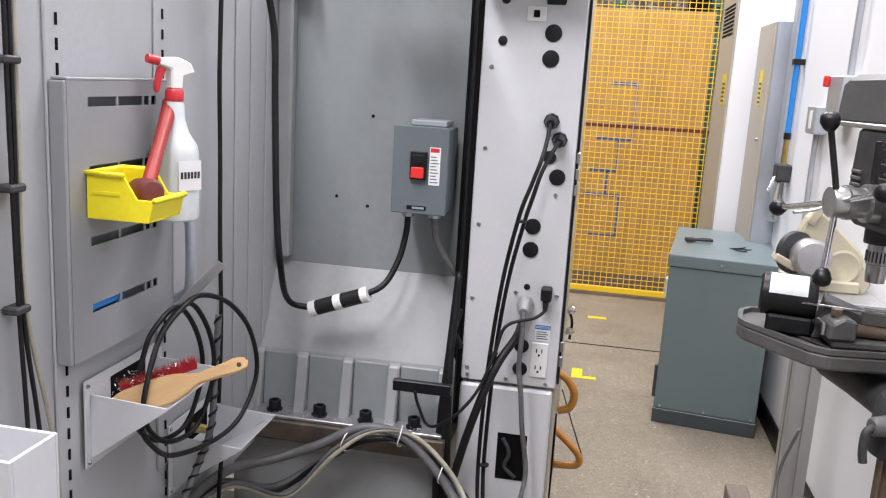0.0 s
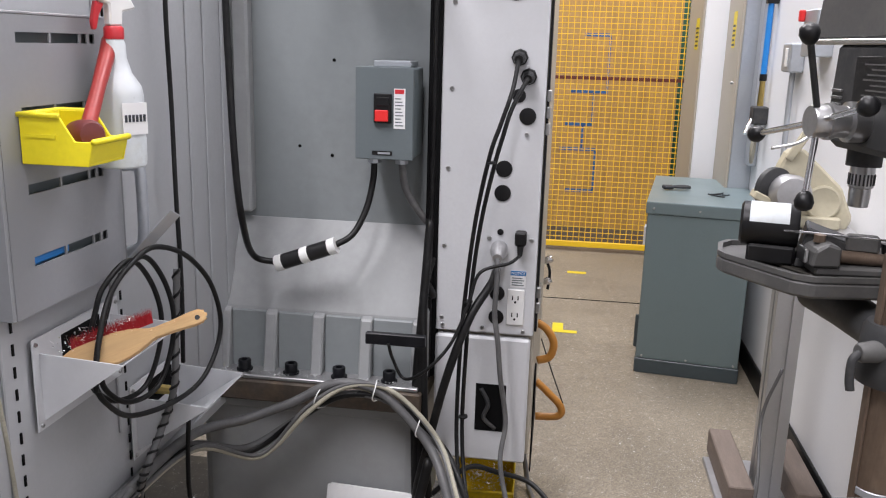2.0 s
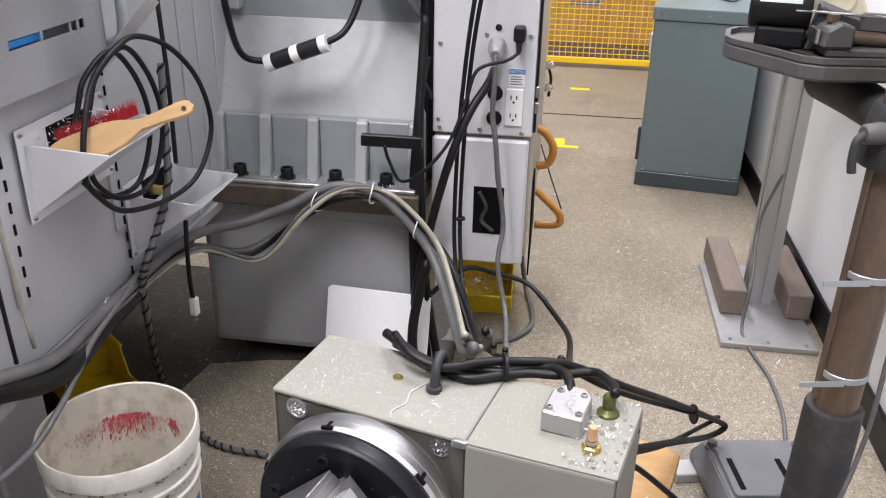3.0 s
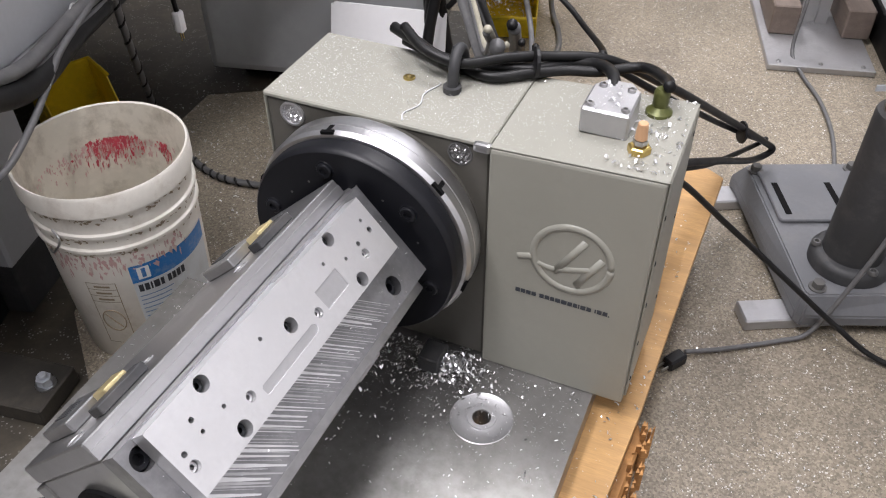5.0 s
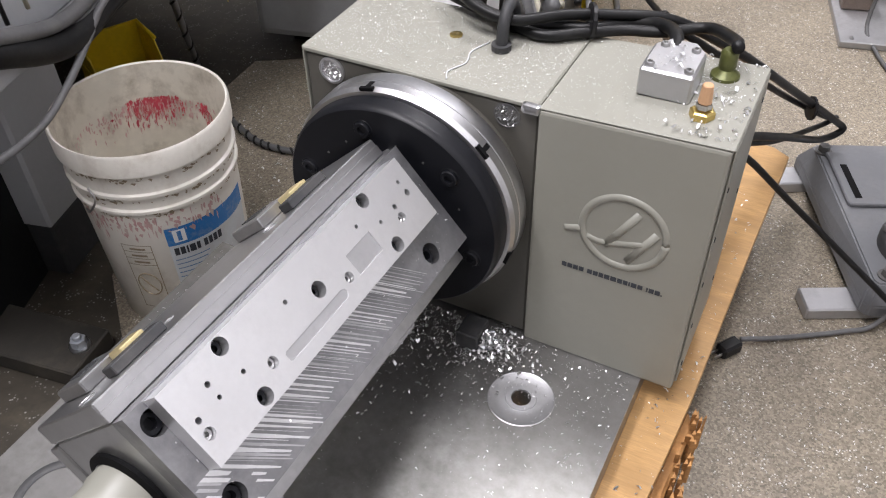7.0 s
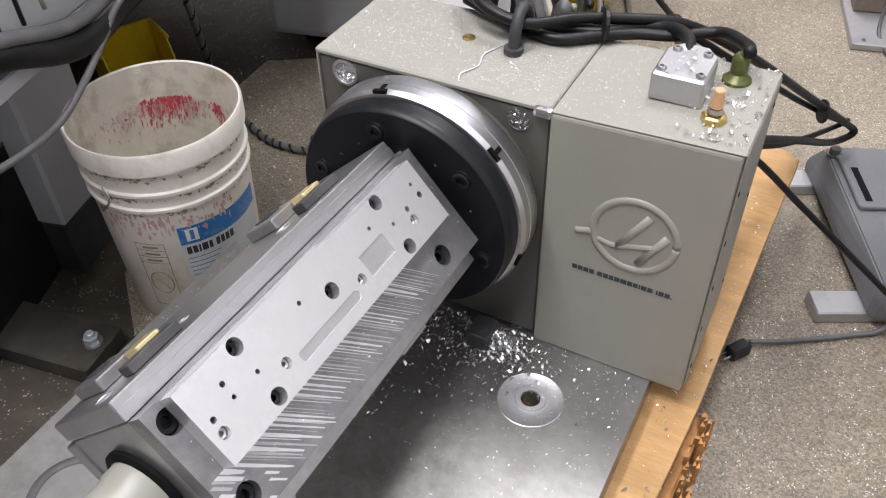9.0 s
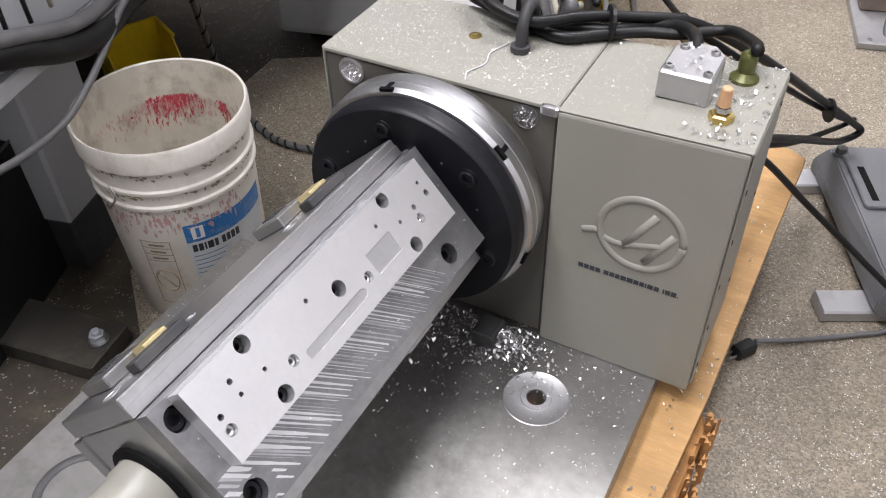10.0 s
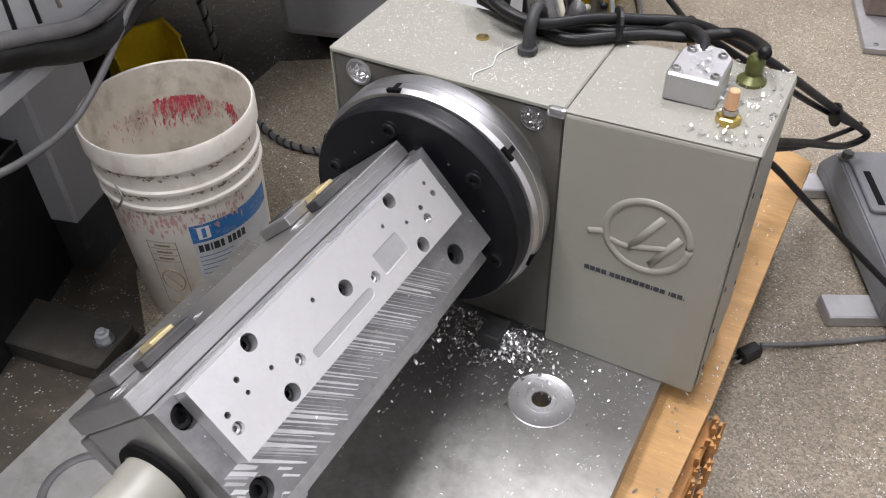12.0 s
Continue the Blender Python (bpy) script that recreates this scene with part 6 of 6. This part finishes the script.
# ---- teal-grey cabinet ----
cab = thing("metal_cabinet", "teal-grey painted metal cabinet standing on the concrete floor", "cabinet", pose(0.612, 3.85, 0, 0, 0, -7.8))
part("body", box((0.004, 0.004, 0.068), (0.44, 0.8, 0.725), 0.004), "teal_grey", cab)
part("front_panel", box((0.006, 0, 0.07), (0.438, 0.0036, 0.722), 0.001), "teal_grey", cab)
part("lid", box((-0.004, -0.006, 0.7255), (0.446, 0.82, 0.778), 0.005, None, 2), "teal_grey", cab)
part("plinth", box((0.0, -0.004, 0), (0.444, 0.8, 0.067), 0.003), "teal_dark", cab)
for x in (0.03, 0.22, 0.42):
    for z in (0.08, 0.75):
        screw(cab, (x, -0.0002 if z < 0.5 else -0.0062, z), (0, -1, 0), 0.005, 0.003, "steel")
part("side_tag", box((-0.006, 0.02, 0.58), (0.0035, 0.09, 0.66), 0.001), "carton", cab, "white paper in the side pocket")
part("side_latch", box((-0.012, 0.05, 0.1), (0.0035, 0.07, 0.25), 0.002), "teal_dark", cab)
pl_ = thing("pliers", "small black pliers lying on the cabinet top", "pliers", Matrix.Translation((0.755, 4.2, 0.77)) @ pose(0, 0, 0.013, 0, 0, 15))
part("jaw", box((-0.05, -0.02, 0.0), (0.0, 0.015, 0.018), 0.005), "drill_dark", pl_)
for s in (-1, 1):
    part("grip", tube([(0, 0, 0.01), (0.04, 0.014 * s, 0.01), (0.08, 0.01 * s, 0.009)], 0.007, 8), "drill_dark", pl_)
for k in range(3):
    solid("hex_key", tube([(0, 0, 0.004), (0.07 - 0.01 * k, 0.012 * k, 0.004), (0.085 - 0.01 * k, 0.02 + 0.012 * k, 0.004)], 0.003, 6, 3), "black_oxide", "black hex key lying on the cabinet top", "hex key", Matrix.Translation((0.9 + 0.012 * k, 4.1, 0.779)) @ pose(0, 0, 0, 0, 0, -55 + 35 * k), group="hex keys")

# ---- wall equipment ----
tc_ = thing("tall_switch_cabinet", "tall electrical cabinet with tan door and white side", "electrical cabinet")
part("carcass", box((0.905, 4.75, 0.0), (1.1245, 5.3, 2.04), 0.004), "white_wall", tc_)
dr = part("door", box((0.894, 4.76, 0.06), (0.9045, 5.295, 2.0), 0.002), "tan_paint", tc_, "tan painted door with a vent grille")
for i in range(9):
    for j in range(8):
        part("vent_hole", box((0.8925, 4.83 + i * 0.044, 1.78 + j * 0.021), (0.8939, 4.862 + i * 0.044, 1.793 + j * 0.021)), "dark_hole", dr)
wl = part("warning_label", box((0.8925, 4.86, 1.42), (0.8938, 4.98, 1.58)), "yellow_tape", dr, "yellow warning label")
for i in range(5):
    part("text_bar", box((0.8915, 4.87, 1.435 + i * 0.022), (0.8924, 4.96, 1.445 + i * 0.022)), "print_dark", wl)
wp = thing("wall_panel_box", "wall-mounted panel box with tan door and zinc side", "electrical box")
part("carcass", box((1.025, 4.35, 0.55), (1.1245, 4.72, 1.82), 0.003), "zinc", wp)
dr = part("door", box((1.012, 4.352, 0.555), (1.0245, 4.718, 1.815), 0.002), "tan_paint", wp, "tan painted door")
wl = part("warning_label", box((1.0105, 4.48, 1.43), (1.0118, 4.56, 1.6)), "yellow_tape", dr, "yellow warning label")
for i in range(5):
    part("text_bar", box((1.0095, 4.49, 1.44 + i * 0.022), (1.0104, 4.55, 1.45 + i * 0.022)), "print_dark", wl)
part("latch", rod((1.0118, 4.42, 1.27), (1.0, 4.42, 1.27), 0.008, None, 10), "steel", dr)
for k in range(4):
    solid("conduit", rod((0.94 + 0.045 * k, 4.83, 2.0405), (0.94 + 0.045 * k, 4.83, 4.4), 0.016, None, 12), "zinc", "galvanised conduit rising from the tall cabinet", "conduit", group="conduits")
solid("strut_channel", box((1.085, 4.25, 0.9), (1.1245, 4.33, 4.4), 0.003), "zinc", "galvanised strut channel on the white wall", "channel")
bl = thing("air_drop", "blue compressed-air pipe with brass valve on the wall", "air pipe")
part("pipe", rod((1.095, 4.17, 1.32), (1.095, 4.17, 4.4), 0.013, None, 14), "blue_pipe", bl, "", 40)
part("pipe_clip", box((1.075, 4.15, 1.62), (1.1245, 4.19, 1.645), 0.002), "black_plastic", bl)
part("ferrule", rod((1.095, 4.17, 1.29), (1.095, 4.17, 1.3195), 0.016, None, 14), "black_plastic", bl)
part("valve", rod((1.095, 4.17, 1.18), (1.095, 4.17, 1.2895), 0.014, 0.012, 8), "brass", bl)
part("regulator", box((1.06, 4.12, 1.1), (1.1245, 4.2, 1.1795), 0.006), "drill_dark", bl)
part("coupling", rod((1.06, 4.14, 1.12), (1.03, 4.1, 1.06), 0.009, None, 10), "chrome", bl)
part("whip_hose", tube([(1.08, 4.14, 1.1), (1.07, 4.12, 1.0), (1.08, 4.15, 0.93), (1.09, 4.17, 1.0), (1.085, 4.15, 1.08)], 0.008, 8), "beige_rubber", bl)
jb = thing("junction_box", "grey surface outlet box on the white wall", "junction box")
part("box", box((1.07, 3.62, 1.34), (1.1245, 3.75, 1.45), 0.006), "zinc", jb)
part("outlet", box((1.066, 3.65, 1.36), (1.0695, 3.69, 1.43), 0.002), "white", jb)
part("conduit", tube([(1.1, 3.68, 1.34), (1.1, 3.68, 1.2), (1.1, 3.67, 1.0), (1.1, 3.66, 0.6)], 0.011, 10), "zinc", jb)
ec = thing("emergency_switch", "grey wall switch box with a red corner and conduit", "switch box")
part("box", box((1.06, 3.27, 1.4), (1.1245, 3.44, 1.56), 0.005), "zinc", ec)
part("red_button", box((1.04, 3.42, 1.52), (1.0595, 3.445, 1.56), 0.004), "red_switch", ec, "red knob")
part("conduit", tube([(1.1, 3.33, 1.56), (1.1, 3.33, 1.65), (1.1, 3.32, 2.0), (1.1, 3.3, 2.8)], 0.012, 10), "zinc", ec)

# ---- fence, crate and rack ----
fen = thing("mesh_fence", "yellow wire mesh safety fence panel", "fence", pose(0.14, 6.13, 0))
part("top_rail", box((-0.05, 0, 2.09), (0.905, 0.03, 2.125), 0.003), "fence_yellow", fen)
part("bottom_rail", box((-0.1, 0, 0.03), (0.905, 0.03, 0.07), 0.003), "fence_yellow", fen)
part("middle_rail", box((-0.1, 0.012, 1.205), (0.9, 0.032, 1.228), 0.002), "dark_rail", fen, "dark red middle rail")
part("foot", box((-0.1, -0.03, 0.0), (-0.06, 0.06, 0.0295), 0.002), "fence_yellow", fen)
part("foot", box((0.86, -0.03, 0.0), (0.894, 0.06, 0.0295), 0.002), "fence_yellow", fen)
wv = rod((0, 0, 0.07), (0, 0, 2.09), 0.003, None, 5)
w0 = part("wire", wv, "fence_yellow", fen)
for i in range(1, 25):
    o = new("wire", w0.data)
    o.parent, o.location = fen, (-0.1 + i * 0.041, 0.012, 0)
w0.location = (-0.1, 0.012, 0)
h0 = part("cross_wire", rod((-0.1, 0, 0), (0.895, 0, 0), 0.003, None, 5), "fence_yellow", fen)
h0.location = (0, 0.018, 0.1)
for i in range(1, 54):
    o = new("cross_wire", h0.data)
    o.parent, o.location = fen, (0, 0.018, 0.1 + i * 0.037)
cr = thing("plywood_crate", "tall plywood crate wall behind the fence with blue tape lines", "crate", pose(0.1, 6.42, 0))
part("board", box((-0.06, 0, 0.12), (0.89, 0.02, 2.03), 0.002), "crate_wood", cr)
part("base_skid", box((-0.06, 0.0, 0.0), (0.86, 0.3, 0.1195), 0.004), "old_wood", cr)
for lo, hi in (((0.18, 1.5), (0.37, 1.515)), ((0.355, 1.13), (0.37, 1.5)), ((0.1, 1.105), (0.37, 1.12)), ((0.265, 0.88), (0.28, 1.105)), ((0.08, 0.87), (0.28, 0.885)), ((0.2, 0.7), (0.215, 0.87)), ((0.05, 0.69), (0.31, 0.705)), ((0.3, 0.4), (0.315, 0.69)), ((0.1, 0.385), (0.315, 0.4))):
    part("tape_line", box((lo[0] + 0.04, -0.0015, lo[1] - 0.004), (hi[0] + 0.04, -0.0003, hi[1] + 0.004)), "blue_tape", cr, "blue tape line")
rk = thing("pallet_rack", "dark green pallet rack with wrapped goods behind the fence", "rack", pose(0.0, 7.0, 0))
for x in (-0.62, 0.3, 1.03):
    up_ = part("upright", box((x, 0, 0), (x + 0.07, 0.07, 4.0), 0.003), "rack_green", rk)
    for i in range(14):
        part("punch_hole", box((x + 0.025, -0.001, 2.0 + 0.09 * i), (x + 0.045, -0.0002, 2.03 + 0.09 * i)), "dark_hole", up_)
part("beam", box((-0.6, -0.03, 1.95), (1.05, -0.001, 2.06), 0.003), "rack_green", rk)
part("brace", rod((0.35, 0.03, 2.1), (0.75, 0.9, 3.0), 0.018, None, 8), "rack_green", rk)
part("brace", rod((1.0, 0.03, 2.75), (0.62, -0.02, 2.15), 0.022, None, 8), "rack_green", rk)
part("shelf", box((-0.6, 0.0, 1.9), (1.05, 1.0, 1.945), 0.003), "rack_green", rk)
bm = box((-0.35, 0.1, 2.062), (0.85, 0.8, 2.62), 0.05, None, 3)
bmesh.ops.subdivide_edges(bm, edges=bm.edges[:], cuts=4, use_grid_fill=True)
for v in bm.verts:
    v.co += Vector((noise.noise(v.co * 5), noise.noise(v.co * 5 + Vector((7, 0, 0))), noise.noise(v.co * 6 + Vector((0, 9, 0))))) * 0.03
solid("wrapped_pallet", bm, "wrap", "goods bound in clear stretch wrap on the rack", "wrapped goods", pose(0.0, 7.0, 0), smooth=30)
solid("carton_box", box((0.28, 7.2, 2.66), (0.7, 7.6, 2.86), 0.005), "carton", "white carton on top of the wrapped goods", "carton")
# plain near-black slab as backdrop, painting the dim depth behind the rack
solid("dark_storage", box((-1.5, 8.0, 0), (1.1, 8.3, 4.3), 0.01), "dark_tub", "near-black slab standing in for the dim depth behind the rack", "storage")
bm = bmesh.new()
for k in range(40):
    x = -0.5 + k * 0.075
    for s in (-1, 1):
        bm = tube([(x, 6.95, 2.3), (x + s * 1.4, 6.95, 3.7)], 0.003, 4, 1, bm)
solid("chain_link", bm, "switch_grey", "grey chain-link mesh across the rack", "mesh", kind="stuff")

# beside the panel: orange hoses, small things, floor tape
cable("orange_hose", [(0.205, 2.6, 0.61), (0.235, 2.6, 0.59), (0.257, 2.6, 0.55), (0.248, 2.6, 0.505), (0.212, 2.6, 0.49)], 0.012, "orange_hose", "orange hose bend on the machine side", "hose")
cable("orange_hose", [(0.205, 2.9, 0.3), (0.25, 2.9, 0.26), (0.292, 2.9, 0.215), (0.285, 2.9, 0.18), (0.208, 2.9, 0.172)], 0.013, "orange_hose", "orange hose bend low on the machine side", "hose")
solid("side_plate", prism([(2.45, 0.2), (2.62, 0.32), (2.5, 0.52), (2.45, 0.5)], 0.2085, 0.213, "x", 0.001), "dark_hole", "dark thin plate on the machine side", "plate")
cable("thin_rod", [(0.22, 2.6, 0.56), (0.26, 2.6, 0.45), (0.295, 2.6, 0.36)], 0.002, "drill_dark", "thin dark rod leaning beside the machine", "rod", n=2)
hk = thing("door_handle", "small chrome handle on the machine side", "handle", pose(0.215, 3.0, 0.62))
for z in (0.0, 0.075):
    part("knob", lathe([(0.006, 0), (0.012, 0.008), (0.014, 0.02), (0.01, 0.03)], (-0.008, 0, z), (1, 0, 0.6), 14), "chrome", hk, "", 40)
part("tail", tube([(0.0, 0, 0.08), (0.012, 0, 0.04), (0.008, 0, -0.02)], 0.005, 8), "black_plastic", hk)
solid("yellow_mark", prism([(0.235, 4.46), (0.29, 4.46), (0.29, 4.35), (0.36, 4.35), (0.36, 4.31), (0.235, 4.31)], 0.0003, 0.002, "z"), "yellow_tape", "worn yellow tape corner mark on the floor", "floor mark")
solid("yellow_mark", prism([(0.3, 5.55), (0.42, 5.55), (0.42, 5.5), (0.3, 5.5)], 0.0003, 0.002, "z"), "yellow_tape", "worn yellow tape strip on the floor", "floor mark")


# ---- chips ----


def chips(name, n, place, size, seed, label, lift=0.001):
    rnd = random.Random(seed)
    v, f = [], []
    for i in range(n):
        p = place(rnd)
        if p is None:
            continue
        p = Vector(p)
        ln = size * rnd.choice((0.25, 0.35, 0.5, 0.8, 1.3)) * rnd.uniform(0.6, 1.2)
        w = ln * rnd.uniform(0.2, 0.45)
        a = rnd.uniform(0, 6.283)
        t = Vector((math.cos(a), math.sin(a), rnd.uniform(-0.35, 0.35)))
        s = Vector((-math.sin(a), math.cos(a), rnd.uniform(-0.6, 0.6)))
        up_ = Vector((0, 0, lift + ln * 0.22))
        k = len(v)
        c = rnd.uniform(0.1, 0.45) * ln
        v += [p - t * ln / 2 + up_, p - t * ln / 2 + s * w + up_, p + Vector((0, 0, c)) + up_, p + s * w + Vector((0, 0, c)) + up_, p + t * ln / 2 + up_, p + t * ln / 2 + s * w * 0.6 + up_]
        f += [(k, k + 1, k + 3, k + 2), (k + 2, k + 3, k + 5, k + 4)]
    me = bpy.data.meshes.new(name)
    me.from_pydata(v, [], f)
    me.materials.append(M["chips"])
    ob = new(name, me)
    return tagged(ob, label, "metal chips", "", "stuff")


def on(u, v, z):
    p = ROT @ Vector((u, v, z))
    return p.x, p.y, p.z


def lid_spot(r):
    u, v = r.uniform(0.004, 0.5), r.uniform(0.004, 0.165)
    if u > 0.3 and r.random() < 0.55:
        return None
    if 0.39 < u < 0.452 and 0.058 < v < 0.138:
        return None
    return on(u, v, 0.6032 if u < 0.3055 else 0.6022 + 0.038 * (u - 0.306))


chips("lid_chips", 9500, lid_spot, 0.0014, 1, "fine bright aluminium dust on the indexer lid")
chips("lid_curls", 240, lambda r: on(min(0.508, max(0.31, r.gauss(0.475, 0.025))), min(0.168, max(0.008, r.gauss(0.085, 0.05))), 0.6085), 0.0062, 2, "bright curled chips round the lid fittings")
chips("terminal_chips", 60, lambda r: on(r.gauss(0.421, 0.013), r.gauss(0.095, 0.018), 0.6403), 0.005, 3, "bright curled chips on the terminal box")
chips("plate_chips", 2200, lambda r: on(r.uniform(-0.18, 0.465), -abs(r.gauss(0, 0.12)) - 0.008, 0.2335), 0.003, 4, "aluminium chips scattered on the base plate")


def heap(r):
    d, a = abs(r.gauss(0, 0.03)), r.uniform(0, 6.283)
    return on(0.272 + d * math.cos(a), -0.04 + d * math.sin(a) * 0.8, 0.2335 + max(0, 0.028 - d) * r.random())


chips("chip_heap", 1100, heap, 0.0065, 5, "heap of bright curled chips by the indexer")
chips("fixture_chips", 150, lambda r: tuple(fx.matrix_world @ Vector((r.uniform(-0.062, 0.064), r.uniform(-0.43, -0.03), 0.089))), 0.0022, 6, "tiny chips stuck on the fixture", 0.0)
chips("floor_chips", 5200, lambda r: (r.uniform(0.5, 1.08), r.uniform(0.6, 3.2), 0.0), 0.0032, 7, "aluminium chips scattered on the concrete floor")
chips("floor_chips", 1800, lambda r: (r.uniform(-0.7, 0.2), r.uniform(1.45, 2.2), 0.0), 0.005, 8, "aluminium chips scattered on the floor behind the indexer")
chips("floor_chips", 500, lambda r: (r.uniform(0.2, 1.0), r.uniform(3.0, 5.0), 0.0), 0.006, 9, "stray chips on the aisle floor")
chips("bin_chips", 500, lambda r: (0.065 + r.uniform(-0.08, 0.08), r.uniform(2.58, 2.76), 0.02 + 0.05 * r.random()), 0.008, 10, "chips filling the yellow bin")
chips("foot_chips", 320, lambda r: (r.uniform(-0.6, -0.08), r.uniform(2.135, 2.16), 0.5665), 0.006, 11, "chips on the machine foot ledge")
chips("brush_chips", 160, lambda r: tuple(br.matrix_world @ Vector((r.uniform(0.0, 0.135), r.uniform(0.02, 0.05), r.uniform(-0.01, 0.012)))), 0.006, 12, "bright chips caught in the bristles")
chips("pallet_chips", 300, lambda r: on(r.uniform(0.475, 0.535), r.uniform(-0.4, 0.5), 0.19), 0.005, 13, "chips on the plywood sheet")


def plug_spot(r):
    d, a = 0.0145 * math.sqrt(r.random()), r.uniform(0, 6.283)
    return on(0.036 + d * math.cos(a), 0.0005, 0.5775 + d * math.sin(a))


chips("plug_chips", 260, plug_spot, 0.0032, 14, "chips packed into the round sight plug", 0.0)
chips("under_chips", 700, lambda r: on(r.gauss(0.2, 0.06), -abs(r.gauss(0.02, 0.05)) - 0.01, 0.2335), 0.0055, 15, "chips strewn below the faceplate")


def glass_spot(r):
    d, a = 0.0135 * math.sqrt(r.random()), r.uniform(0, 6.283)
    return on(0.267 + d * math.cos(a), 0.001, 0.578 + d * math.sin(a))


chips("glass_chips", 110, glass_spot, 0.004, 16, "chips stuck in the dark sight glass", 0.0)
